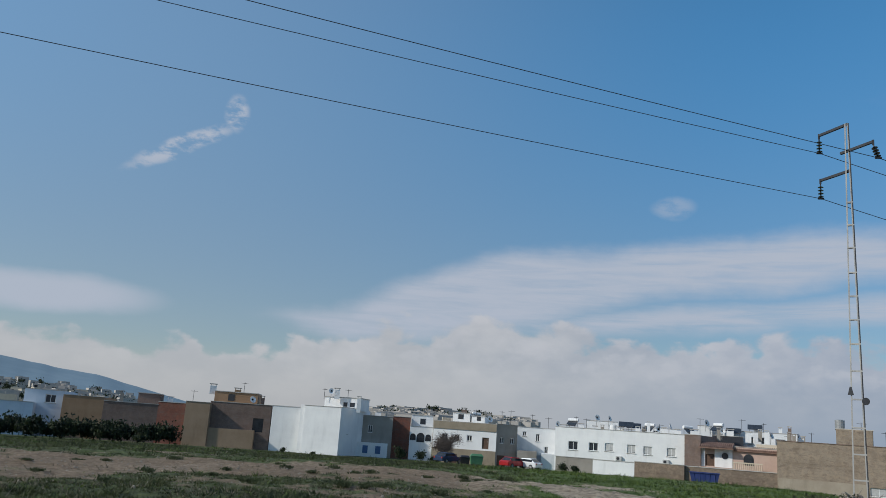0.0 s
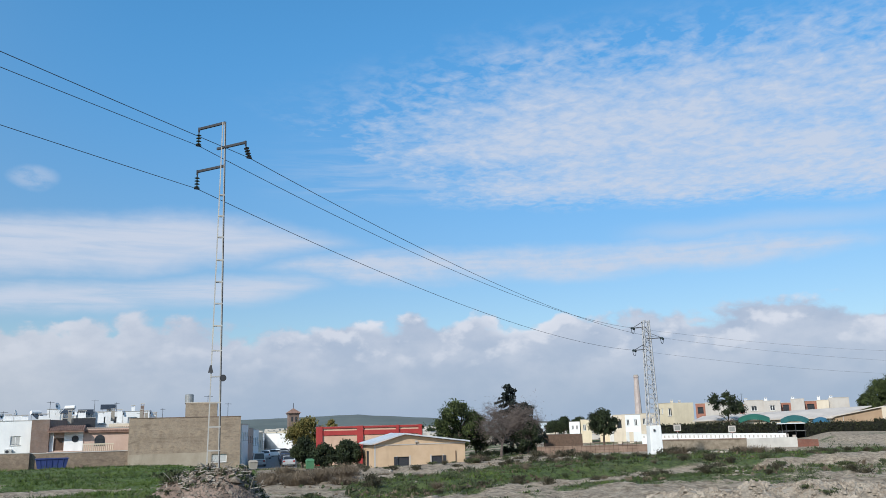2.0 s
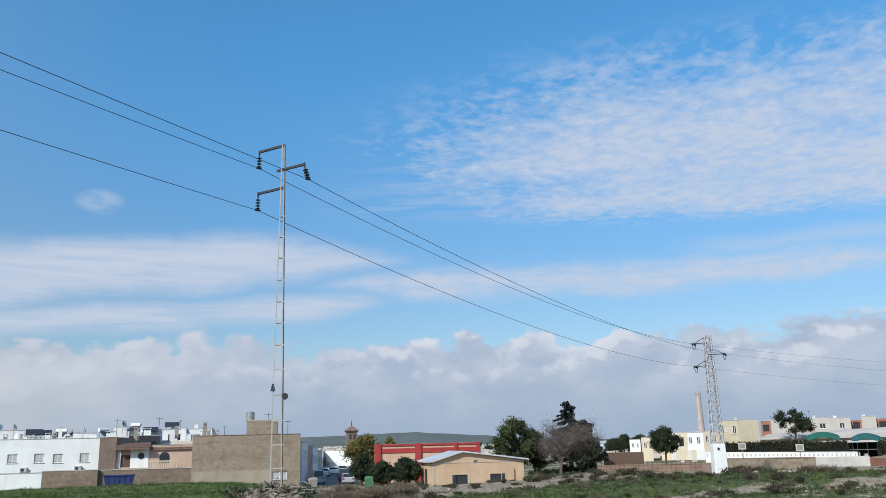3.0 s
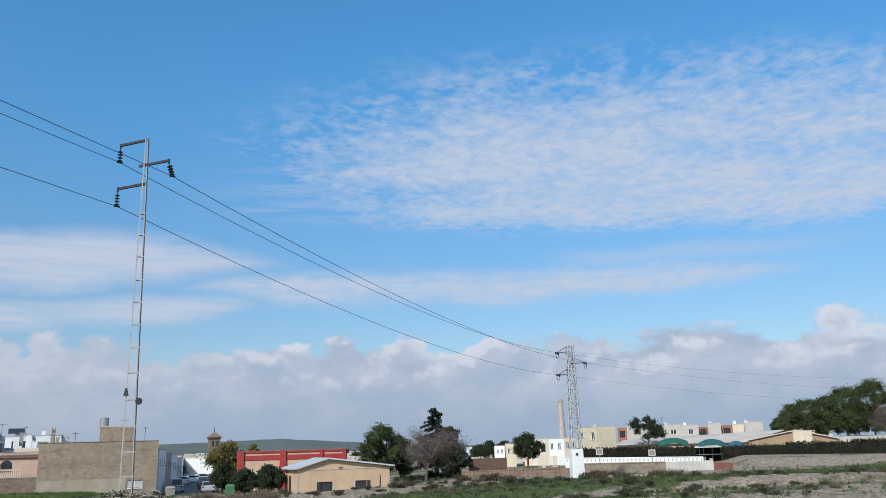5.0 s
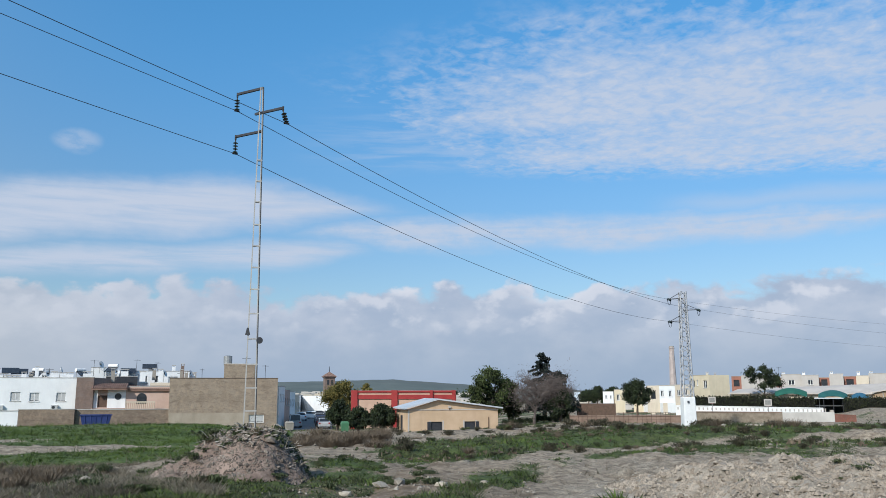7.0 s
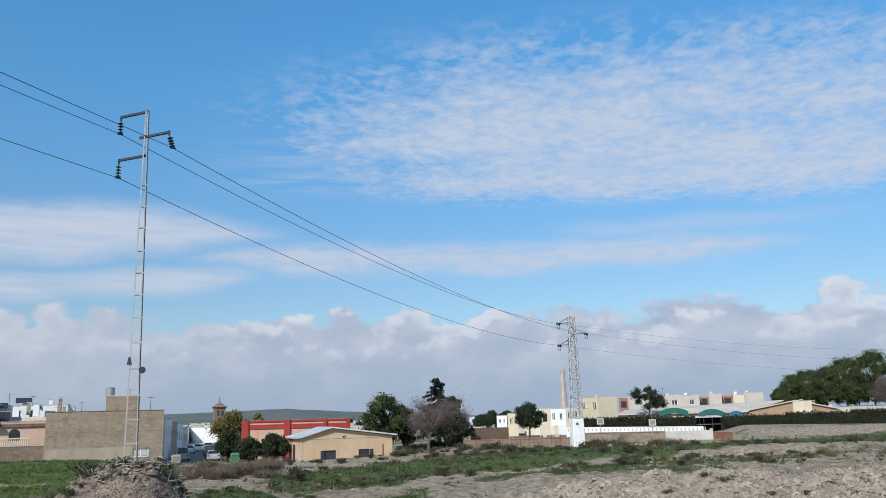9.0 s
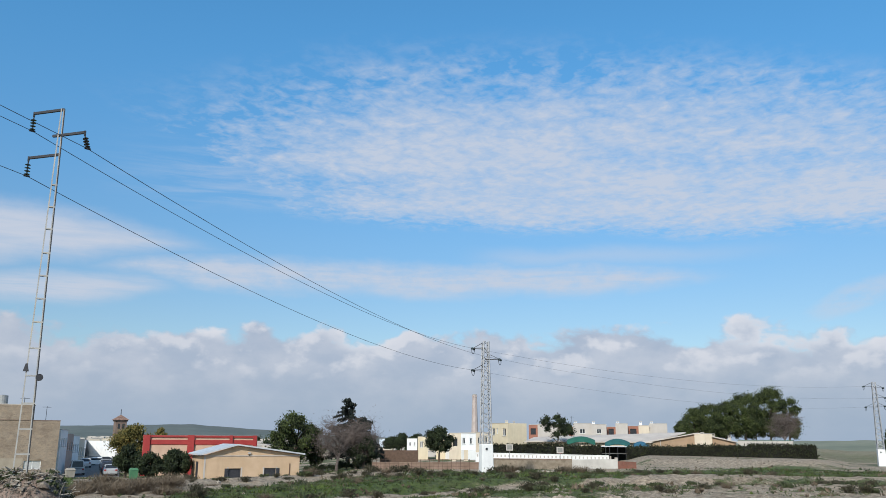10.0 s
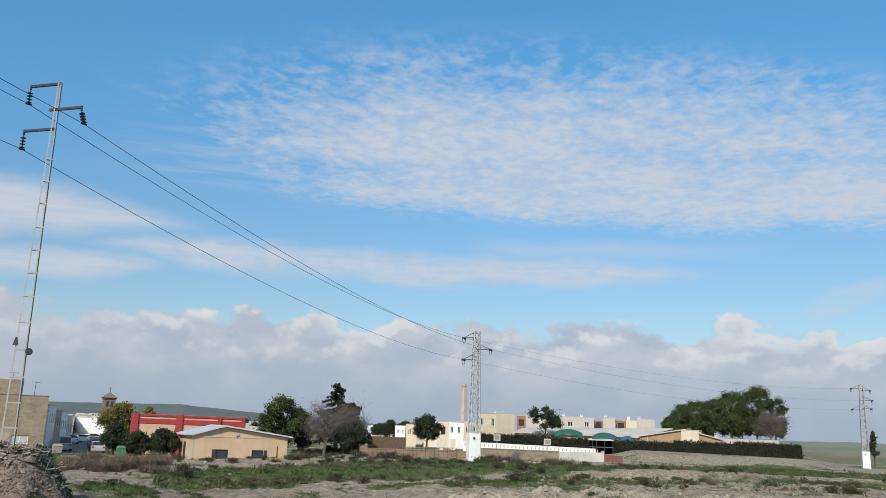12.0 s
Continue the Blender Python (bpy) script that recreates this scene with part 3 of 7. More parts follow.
# ---- houses ----
class House:
    """A house whose front runs from bearing a0 at d0 metres to bearing a1 at d1; its own x runs along the front, y away from the field."""

    def __init__(self, name, label, a0, d0, a1, d1, depth, top, wall, category="house", group="houses of the town", base=None, parapet=0.0, roof=None, openings=(), side=None):
        A, B = ground_xy(a0, d0), ground_xy(a1, d1)
        self.A, self.u = A, (B - A).normalized()
        self.w, self.depth = (B - A).length, depth
        self.base = min(terrain(*A), terrain(*B)) - 0.3 if base is None else base
        self.zt = top - self.base
        ang = math.degrees(math.atan2(self.u.y, self.u.x))
        self.ob = empty(name, pose(A.x, A.y, self.base, 0, 0, ang), label, category, group)
        self.wall = wall
        holes = [self.hole(o) for o in openings]
        self.front(0, self.w, 0, self.zt, holes, wall)
        bm = bmesh.new()
        box(bm, 0, self.w, 0.3, depth, 0, self.zt - 0.25)
        part("wall", bm, side or wall, self.ob)
        bm = bmesh.new()
        box(bm, 0.25, self.w - 0.25, 0.3, depth - 0.25, self.zt - 0.25, self.zt - 0.15)
        part("roof", bm, roof or FLATROOF, self.ob, "flat roof terrace")
        bm = bmesh.new()
        for b in ((0, 0.2, 0.3, depth), (self.w - 0.2, self.w, 0.3, depth), (0.2, self.w - 0.2, depth - 0.2, depth)):
            box(bm, *b, self.zt - 0.25, self.zt)
        part("parapet", bm, side or wall, self.ob)
        bm = bmesh.new()
        box(bm, -0.04, self.w + 0.04, -0.05, 0.28, self.zt, self.zt + 0.07)
        part("coping", bm, roof or CONCRETE, self.ob)
        for (h, o) in zip(holes, openings):
            self.fill(h, o[4] if len(o) > 4 else "window", o[5] if len(o) > 5 else FRAMEWHITE)

    def x(self, az):
        """Where the bearing az meets the front."""
        d = Vector((math.sin(radians(az)), math.cos(radians(az))))
        n = Vector((-self.u.y, self.u.x))
        t = self.A.dot(n) / d.dot(n)
        return (d * t - self.A).dot(self.u)

    def z(self, el, az):
        x = self.x(az)
        return rise(el, (self.A + self.u * x).length) - self.base

    def hole(self, o):
        a0, e0, a1, e1 = o[:4]
        return self.x(a0), self.x(a1), self.z(e1, a0), self.z(e0, a0)

    def front(self, x0, x1, z0, z1, holes, material, y=0.0, thick=0.3):
        bm = bmesh.new()
        xs = sorted({x0, x1, *(h[0] for h in holes), *(h[1] for h in holes)})
        zs = sorted({z0, z1, *(max(z0, h[2]) for h in holes), *(h[3] for h in holes)})
        for i in range(len(xs) - 1):
            for j in range(len(zs) - 1):
                if not any(h[0] < (xs[i] + xs[i + 1]) / 2 < h[1] and h[2] < (zs[j] + zs[j + 1]) / 2 < h[3] for h in holes):
                    box(bm, xs[i], xs[i + 1], y, y + thick, zs[j], zs[j + 1])
        return part("front_wall", bm, material, self.ob)

    def fill(self, h, kind, material):
        x0, x1, z0, z1 = h
        if kind == "door":
            leaf = part("door", boxed(x0, x1, 0.14, 0.2, z0, z1), WOOD if material is FRAMEWHITE else material, self.ob, "dark door set back in its opening")
            part("handle", boxed(x1 - 0.2, x1 - 0.14, 0.09, 0.14, z0 + 0.95, z0 + 1.1), GALV, leaf)
            return
        if kind == "dark":
            part("recess", boxed(x0, x1, 0.24, 0.28, z0, z1), GLASS, self.ob, "dark opening")
            return
        bm = bmesh.new()
        f = 0.07
        for b in ((x0, x0 + f, z0, z1), (x1 - f, x1, z0, z1), (x0 + f, x1 - f, z0, z0 + f), (x0 + f, x1 - f, z1 - f, z1), ((x0 + x1) / 2 - f / 2, (x0 + x1) / 2 + f / 2, z0 + f, z1 - f)):
            box(bm, b[0], b[1], 0.1, 0.16, b[2], b[3])
        w = part("window", bm, material, self.ob)
        part("sill", boxed(x0 - 0.08, x1 + 0.08, -0.07, 0.1, z0 - 0.07, z0 - 0.004), CONCRETE, w)
        part("pane", boxed(x0 + f, x1 - f, 0.15, 0.18, z0 + f, z1 - f), GLASS, w)
        if kind == "blind":
            part("shutter", boxed(x0 + f, x1 - f, 0.115, 0.14, z0 + (z1 - z0) * 0.12, z1 - f), SHUTTER, w, "lowered grey roller shutter")

    def block(self, name, a0, a1, y0, y1, z0, z1, material, label=""):
        """A box over the stretch of front between two bearings."""
        return part(name, boxed(self.x(a0), self.x(a1), y0, y1, z0, z1, bevel=0.0), material, self.ob, label)


def roof_house(h, az, el_top, width, depth, y, material, name="penthouse", openings=()):
    """A small room on a house's roof."""
    x = h.x(az)
    top = h.z(el_top, az)
    p = part(name, boxed(x, x + width, y, y + depth, h.zt - 0.2, top), material, h.ob)
    part("cap", boxed(x - 0.08, x + width + 0.08, y - 0.08, y + depth + 0.08, top, top + 0.1), CONCRETE, p)
    for ox, oz, ow, oh in openings:
        part("window", boxed(x + ox, x + ox + ow, y - 0.03, y + 0.02, h.zt + oz, h.zt + oz + oh), GLASS, p, "small dark window")
    return p


def chimney(az, d, z0, z1, w=0.5, material=None, kind="pot"):
    p = spot(az, d, z0)
    ob = empty("chimney", pose(*p, 0, 0, -az), "plastered chimney with a capped top on a roof", "chimney", "chimneys on the roofs")
    part("shaft", boxed(-w / 2, w / 2, -w / 2, w / 2, -0.3, z1 - z0 - 0.3), material or WHITE, ob)
    for sx in (-1, 1):
        for sy in (-1, 1):
            x, y = sx * w * 0.4, sy * w * 0.4
            part("vent_post", boxed(x - 0.04, x + 0.04, y - 0.04, y + 0.04, z1 - z0 - 0.3, z1 - z0 - 0.1), material or WHITE, ob)
    part("cap", boxed(-w * 0.6, w * 0.6, -w * 0.6, w * 0.6, z1 - z0 - 0.1, z1 - z0), CONCRETE, ob)
    return ob


def antenna(az, d, z0, h, turn=0.0):
    p = spot(az, d, z0)
    ob = empty("antenna", pose(*p, 0, 0, -az + turn), "thin metal television aerial on a roof", "antenna", "aerials on the roofs")
    part("mast", rodded((0, 0, -0.4), (0, 0, h), 0.03, sides=5), DARKSTEEL, ob)
    boom = part("boom", rodded((-0.5, 0, h - 0.15), (0.6, 0, h - 0.15), 0.02, sides=4), DARKSTEEL, ob)
    for k in range(5):
        x = -0.4 + k * 0.22
        part("element", rodded((x, -0.3, h - 0.15), (x, 0.3, h - 0.15), 0.015, sides=4), DARKSTEEL, boom)


def tank(az, d, z0, r, h, material, label):
    ob = empty("water_tank", pose(*spot(az, d, z0)), label, "water tank", "tanks on the roofs")
    part("drum", rodded((0, 0, 0.15), (0, 0, h), r, sides=14), material, ob)
    part("lid", rodded((0, 0, h), (0, 0, h + 0.08), r * 0.9, r * 0.5, sides=14), material, ob)
    for a in range(4):
        x, y = r * 0.7 * math.cos(a * 1.57), r * 0.7 * math.sin(a * 1.57)
        part("foot", boxed(x - 0.06, x + 0.06, y - 0.06, y + 0.06, -0.4, 0.15), CONCRETE, ob)


def arch_plate(h, az, el, r):
    """A dark arched window on a house front."""
    x, z = h.x(az), h.z(el, az)
    bm = bmesh.new()
    vs = [(-r, -r * 1.3), (r, -r * 1.3)] + [(r * math.cos(t), r * math.sin(t)) for t in (math.pi * i / 8 for i in range(9))]
    fr = [bm.verts.new((x + p, -0.03, z + q)) for p, q in vs]
    bk = [bm.verts.new((x + p, 0.02, z + q)) for p, q in vs]
    bm.faces.new(fr)
    for i in range(len(fr)):
        bm.faces.new((fr[i], bk[i], bk[(i + 1) % len(fr)], fr[(i + 1) % len(fr)]))
    part("arched_window", bm, GLASS, h.ob, "arched dark window")


OLIVE = mat("olive_render", (0.24, 0.2, 0.14), (0.31, 0.26, 0.19), 0.6, streaks=0.5)
# houses at the head of the field
hA = House("house", "pale blue plastered house behind dark bushes", -32.0, 124, -25.6, 122, 9, rise(0.0, 122), COOL)
hA2 = House("house", "pale blue house with one dark window", -26.2, 126, -23.9, 125, 9, rise(0.82, 125), COOL, openings=[(-25.0, 0.55, -24.4, 0.05)])
hO = House("house", "plain ochre house with a blank wall", -24.0, 123, -21.6, 122, 10, rise(0.62, 122), OCHRE)
hB = House("house", "dark brown brick house with a covered terrace", -21.6, 122, -18.3, 121, 10, rise(0.42, 121), BRICKBROWN)
roof_house(hB, -19.8, 1.1, 3.0, 4, 3.0, BRICKBROWN)
hR = House("house", "dark red brick house with a blank wall", -18.3, 121, -16.6, 120, 10, rise(0.62, 120), BRICKRED)
hT = House("house", "narrow tan house with a blank wall", -16.6, 119, -15.05, 118.5, 10, rise(0.78, 119), TANWALL)
hT2 = House("house", "brown brick house with a pale ground floor and a roof room", -15.05, 120, -11.05, 119, 11, rise(0.9, 119), BRICKBROWN,
            openings=[(-12.2, 0.0, -11.5, -0.9, "dark")])
hT2.block("ground_floor", -15.0, -12.0, -1.2, -0.004, 0, hT2.z(-0.8, -14), TANWALL, "pale tan ground floor wall")
roof_house(hT2, -15.0, 1.6, 6.0, 5, 2.0, OCHRE, openings=[(1.9, 0.3, 0.9, 0.9)])
hD = House("house", "white house with a blank gable wall", -11.0, 119, -8.8, 118, 11, rise(0.92, 118), WHITE)
hE = House("house", "white plastered house with a blank front and a blue window", -8.85, 116, -6.4, 114, 12, rise(1.1, 115), WHITE)
roof_house(hE, -8.7, 1.85, 5.4, 4, 6.0, WHITE, openings=[(3.9, 0.3, 0.7, 0.6), (2.9, 0.3, 0.6, 0.6)])
hE2 = House("house", "shaded white house wing with a blue window", -6.35, 114.3, -5.05, 122, 6, rise(1.1, 118), WHITE,
            openings=[(-5.95, 0.02, -5.55, -0.62, "window", BLUEFRAME)])
hF = House("house", "brown rendered house over a white ground floor", -5.0, 122.5, -2.85, 122.5, 10, rise(0.72, 122), GREYWALL,
           openings=[(-4.5, 0.1, -4.2, -0.4)])
hF.block("ground_floor", -6.0, -3.1, -1.6, -0.004, 0, hF.z(-1.06, -4), WHITE, "white ground floor extension")
for a in (-4.75, -3.9):
    hF.block("window", a, a + 0.35, -1.64, -1.56, hF.z(-1.75, a), hF.z(-1.25, a), BLUEFRAME, "small blue window")
hF2 = House("house", "red brick house with a blank wall", -2.85, 125, -1.65, 125, 9, rise(0.78, 125), BRICKRED)
hG = House("house", "white house with three arched windows", -1.65, 124, -0.1, 124, 9, rise(0.22, 124), WHITE)
for a, r in ((-1.42, 0.42), (-0.9, 0.58), (-0.38, 0.42)):
    arch_plate(hG, a, -0.45, r)
roof_house(hG, -1.6, 1.0, 3.2, 4, 2.0, WHITE, openings=[(1.3, 0.4, 0.8, 0.8)])
hH = House("house", "long white house with a brown band and tan parapet", -0.05, 123, 4.25, 121, 10, rise(0.72, 122), WHITE,
           openings=[(0.55, -0.1, 0.95, -0.9), (1.4, -0.12, 1.75, -0.5), (2.25, -0.12, 2.6, -0.5), (3.3, -0.2, 3.75, -0.95, "door")])
hH.block("ground_floor", -0.05, 4.25, -0.12, -0.004, 0, hH.z(-1.06, 2), OLIVE, "dull olive-brown ground floor")
for a0, a1, e in ((2.95, 3.35, -1.4), (1.25, 1.65, -1.4), (0.3, 0.6, -1.45)):
    hH.block("door", a0, a1, -0.16, -0.124, 0.2, hH.z(e, a0), WOOD, "dark ground floor door")
hH.block("parapet_band", -0.05, 4.25, -0.1, -0.004, hH.z(0.22, 2), hH.zt - 0.02, OLIVE, "olive-brown parapet band")
hH2 = House("house", "brown rendered house end with two small windows", 4.25, 121, 5.65, 123, 10, rise(0.76, 121), GREYWALL,
            openings=[(4.5, -0.1, 4.75, -0.5), (5.2, -0.1, 5.45, -0.5), (4.35, -1.3, 4.85, -2.1, "door")])
roof_house(hH, 0.9, 1.35, 2.6, 4, 3.0, WHITE, openings=[(0.8, 0.5, 0.8, 0.7)])
roof_house(hH, 2.2, 1.2, 2.0, 3, 3.0, WHITE, openings=[(0.8, 0.4, 0.6, 0.7)])
hI = House("house", "white house with small windows and a low annex", 5.65, 126, 8.2, 126, 9, rise(0.68, 126), WHITE,
           openings=[(6.0, 0.4, 6.25, 0.1), (6.9, 0.3, 7.15, -0.2), (7.5, -0.5, 7.75, -0.95)])
hI.block("annex", 5.75, 7.0, -5.0, -0.004, 0, hI.z(-0.85, 6), GREYWALL, "grey garage annex")
hI.block("annex", 7.3, 8.4, -4.0, -0.004, 0, hI.z(-0.95, 8), WHITE, "low white annex")

# the long white row
hW = House("house", "long white house with six shuttered windows in a row", 8.2, 122, 16.6, 119, 11, rise(0.88, 120), WHITE,
           openings=[(9.1, -0.02, 9.72, -0.58), (10.45, -0.02, 11.05, -0.55), (11.5, 0.02, 12.05, -0.5, "blind"), (12.95, 0.02, 13.5, -0.52, "blind"),
                     (14.0, -0.02, 14.55, -0.55, "blind"), (15.5, -0.02, 16.05, -0.55, "blind")])
for a in (12.25, 15.25):
    ac = part("air_conditioner", boxed(hW.x(a), hW.x(a) + 0.8, -0.35, -0.004, hW.z(-1.05, a), hW.z(-0.78, a)), SHUTTER, hW.ob, "grey wall air conditioner")
    part("fan_grille", rodded((hW.x(a) + 0.3, -0.37, hW.z(-0.92, a)), (hW.x(a) + 0.3, -0.352, hW.z(-0.92, a)), 0.2, sides=12), DARKSTEEL, ac)


def yard_wall(label, a0, a1, d0, d1, top, material):
    A, B = ground_xy(a0, d0), ground_xy(a1, d1)
    u = (B - A)
    z0 = min(terrain(*A), terrain(*B)) - 0.4
    ob = empty("yard_wall", pose(A.x, A.y, z0, 0, 0, math.degrees(math.atan2(u.y, u.x))), label, "wall", "yard walls of the houses")
    part("wall", boxed(0, u.length, 0, 0.3, 0, top - z0), material, ob)
    part("coping", boxed(-0.05, u.length + 0.05, -0.05, 0.35, top - z0 + 0.002, top - z0 + 0.08), CONCRETE, ob)
    return ob


yard_wall("grey rendered yard wall before a white house", 8.3, 10.75, 114, 113.5, rise(-1.08, 114), GREYWALL)
yard_wall("whitewashed yard wall before a white house", 10.75, 13.45, 113.5, 112.5, rise(-1.12, 113), WHITE)
yard_wall("tan brick yard wall before the houses", 13.45, 16.6, 112.5, 111, rise(-1.05, 112), YARDBRICK)
yard_wall("tan brick yard wall before the pink house", 16.6, 22.2, 111.5, 110.5, rise(-1.1, 111), YARDBRICK)

hN = House("house", "narrow brown brick house end wall", 16.6, 117, 17.6, 116.5, 10, rise(0.92, 117), BRICKBROWN)
hP = House("house", "salmon pink house with a balustraded balcony and tiled porch roofs", 17.6, 117, 22.25, 116, 10, rise(0.35, 116), PINK,
           openings=[(17.9, -0.2, 18.45, -0.95, "door")])
hP.block("porch_wall", 17.65, 17.88, -0.08, -0.004, hP.z(-1.0, 18), hP.z(0.15, 18), WHITE)
hP.block("porch_wall", 18.47, 19.55, -0.08, -0.004, hP.z(-1.0, 19), hP.z(0.15, 19), WHITE, "white porch wall")
x, z = hP.x(19.1), hP.z(-0.27, 19.1)
part("round_window", rodded((x, -0.12, z), (x, -0.086, z), 0.42, sides=16), GLASS, hP.ob, "round dark window")
arch_plate(hP, 20.52, -0.36, 0.62)


def tiled_strip(h, a0, a1, y0, y1, z0, z1):
    """A sloping strip of roof tiles: ridges run down the slope."""
    bm = bmesh.new()
    x, x1 = h.x(a0), h.x(a1)
    n = max(4, int((x1 - x) / 0.25))
    w = (x1 - x) / n
    vs = [bm.verts.new(p) for p in ((x, y0, z0), (x1, y0, z0), (x1, y1, z1), (x, y1, z1), (x, y0, z0 - 0.12), (x1, y0, z0 - 0.12), (x1, y1, z1 - 0.12), (x, y1, z1 - 0.12))]
    for f in ((0, 1, 2, 3), (7, 6, 5, 4), (4, 5, 1, 0), (5, 6, 2, 1), (7, 4, 0, 3)):
        bm.faces.new([vs[i] for i in f])
    roof = part("tiled_roof", bm, TERRA, h.ob, "strip of terracotta tiles")
    for i in range(n):
        part("roof_tile", rodded((x + (i + 0.5) * w, y0, z0 + 0.05), (x + (i + 0.5) * w, y1, z1 + 0.05), w * 0.45, sides=6), TERRA, roof)
    return roof


tiled_strip(hP, 17.55, 19.65, -1.2, 0.5, hP.z(0.2, 18), hP.z(0.5, 18))
tiled_strip(hP, 19.65, 22.2, -0.3, 1.2, hP.z(0.14, 21), hP.z(0.36, 21))
hP.block("balcony_floor", 17.6, 21.4, -1.1, -0.004, hP.z(-1.06, 20) - 0.15, hP.z(-1.02, 20), PINK, "balcony slab")
rail = hP.block("balcony_rail", 19.6, 21.4, -1.1, -0.95, hP.z(-0.6, 20) - 0.12, hP.z(-0.58, 20), CREAM, "pale balustrade rail")
x0, x1 = hP.x(19.6), hP.x(21.4)
for i in range(16):
    xx = x0 + (i + 0.5) * (x1 - x0) / 16
    part("baluster", rodded((xx, -1.02, hP.z(-1.02, 20)), (xx, -1.02, hP.z(-0.6, 20) - 0.122), 0.07, 0.05, sides=6), CREAM, rail)
hP.block("roof_rail", 20.9, 22.2, 2.0, 2.15, hP.z(0.3, 21), hP.z(0.62, 21), CREAM, "pale roof parapet")
hPb = House("house", "white house behind with dark shuttered windows", 18.2, 132, 23.4, 132, 8, rise(1.35, 132), WHITE,
            openings=[(20.4, 1.05, 20.8, 0.6), (21.25, 1.05, 21.65, 0.62), (22.1, 1.0, 22.7, 0.5, "blind")])
hPc = House("house", "dark glazed terrace room on a white house", 18.3, 128, 20.2, 128, 5, rise(0.98, 128), DARKSTEEL, base=rise(0.3, 128))

LOWTAN = mat("greyish_tan_render", (0.31, 0.255, 0.19), (0.39, 0.33, 0.255), 0.5, streaks=0.5)
# the tall blind brick house at the street corner
hK = House("house", "large tan brick house with a blind gable wall", 22.2, 110, 29.15, 110, 12, rise(0.9, 110), BRICKTAN, base=EYE - 5.6, roof=BROWNWALL,
           openings=[(27.35, -1.5, 28.3, -2.0, "blind")])
hK.block("brick_course", 22.25, 29.1, -0.025, -0.003, hK.z(-0.38, 25), hK.z(-0.38, 25) + 0.06, BRICKTAN, "darker course of bricks")
hK.block("lower_wall", 22.25, 27.3, -0.02, -0.003, 0.1, hK.z(-1.35, 25), LOWTAN, "smooth render on the lower wall")
roof_house(hK, 25.6, 1.84, 3.9, 5, 0.35, BRICKTAN)
part("roof_room_wall", boxed(hK.x(25.6), hK.x(27.6), 0.0, 0.36, hK.zt + 0.075, hK.z(1.84, 26.5)), BRICKTAN, hK.ob)
tank(25.82, 113.5, rise(1.8, 113), 0.55, 1.15, GALV, "round galvanised water tank on a brick roof room")

# the street beside it
def street():
    bm = bmesh.new()
    A, B, C, D = spot(29.5, 104, EYE - 5.02), spot(32.9, 104, EYE - 5.02), spot(32.7, 330, EYE - 4.9), spot(31.2, 330, EYE - 4.9)
    lo = [bm.verts.new(p - Vector((0, 0, 0.4))) for p in (A, B, C, D)]
    hi = [bm.verts.new(p) for p in (A, B, C, D)]
    bm.faces.new(hi[::-1])
    for i in range(4):
        bm.faces.new((lo[i], hi[i], hi[(i + 1) % 4], lo[(i + 1) % 4]))
    bmesh.ops.recalc_face_normals(bm, faces=bm.faces)
    ob = part("road", bm, ASPHALT)
    tagged(ob, "grey asphalt street leading into the town", "road", kind="structure")


street()
rows = ((29.25, 112, 29.65, 124, 0.35, WHITE), (29.6, 126, 30.0, 144, 0.1, PINK), (29.95, 146, 30.35, 168, 0.0, WHITE), (30.3, 170, 30.65, 205, -0.2, CREAM), (30.6, 210, 30.9, 260, -0.25, WHITE))
for a0, d0, a1, d1, e, m in rows:
    h = House("house", "terraced town house along the street", a0, d0, a1, d1, 8, rise(e, (d0 + d1) / 2), m, base=EYE - 5.4, group="terraced houses along the street",
              openings=[(a0 + (a1 - a0) * f, e - 0.5, a0 + (a1 - a0) * (f + 0.15), e - 1.0) for f in (0.15, 0.45, 0.75)])
House("warehouse", "white warehouse closing the end of the street", 30.7, 235, 32.6, 215, 20, rise(-0.28, 225), WHITE, "warehouse", base=EYE - 5.4,
      openings=[(30.95, -1.3, 31.2, -1.7), (31.7, -1.25, 31.95, -1.65)])


# church tower
def tower():
    d, az = 250, 32.62
    w, zb, zt = 2.9, EYE - 6, rise(1.02, 250)
    ob = empty("church_tower", pose(*spot(az, d, zb), 0, 0, -az + 12), "slim brick church tower with a tiled pyramid roof", "tower")
    h = zt - zb
    part("shaft", boxed(-w / 2, w / 2, -w / 2, w / 2, 0, h - 0.4), BRICKBROWN, ob)
    part("cornice", boxed(-w * 0.58, w * 0.58, -w * 0.58, w * 0.58, h - 0.396, h), BRICKBROWN, ob)
    bm = bmesh.new()
    r = w * 0.7
    q = [bm.verts.new((x * r, y * r, h + 0.004)) for x, y in ((-1, -1), (1, -1), (1, 1), (-1, 1))]
    t = bm.verts.new((0, 0, h + 1.5))
    bm.faces.new(q[::-1])
    for i in range(4):
        bm.faces.new((q[i], q[(i + 1) % 4], t))
    part("roof", bm, TERRA, ob, "terracotta pyramid roof")
    part("finial", rodded((0, 0, h + 1.4), (0, 0, h + 3.0), 0.12, 0.06, sides=6), DARKSTEEL, ob)
    for x in (-0.6, 0.6):
        part("belfry_opening", boxed(x - 0.3, x + 0.3, -w / 2 - 0.03, -w / 2 + 0.02, h - 2.4, h - 1.0), GLASS, ob, "dark arched opening")


tower()

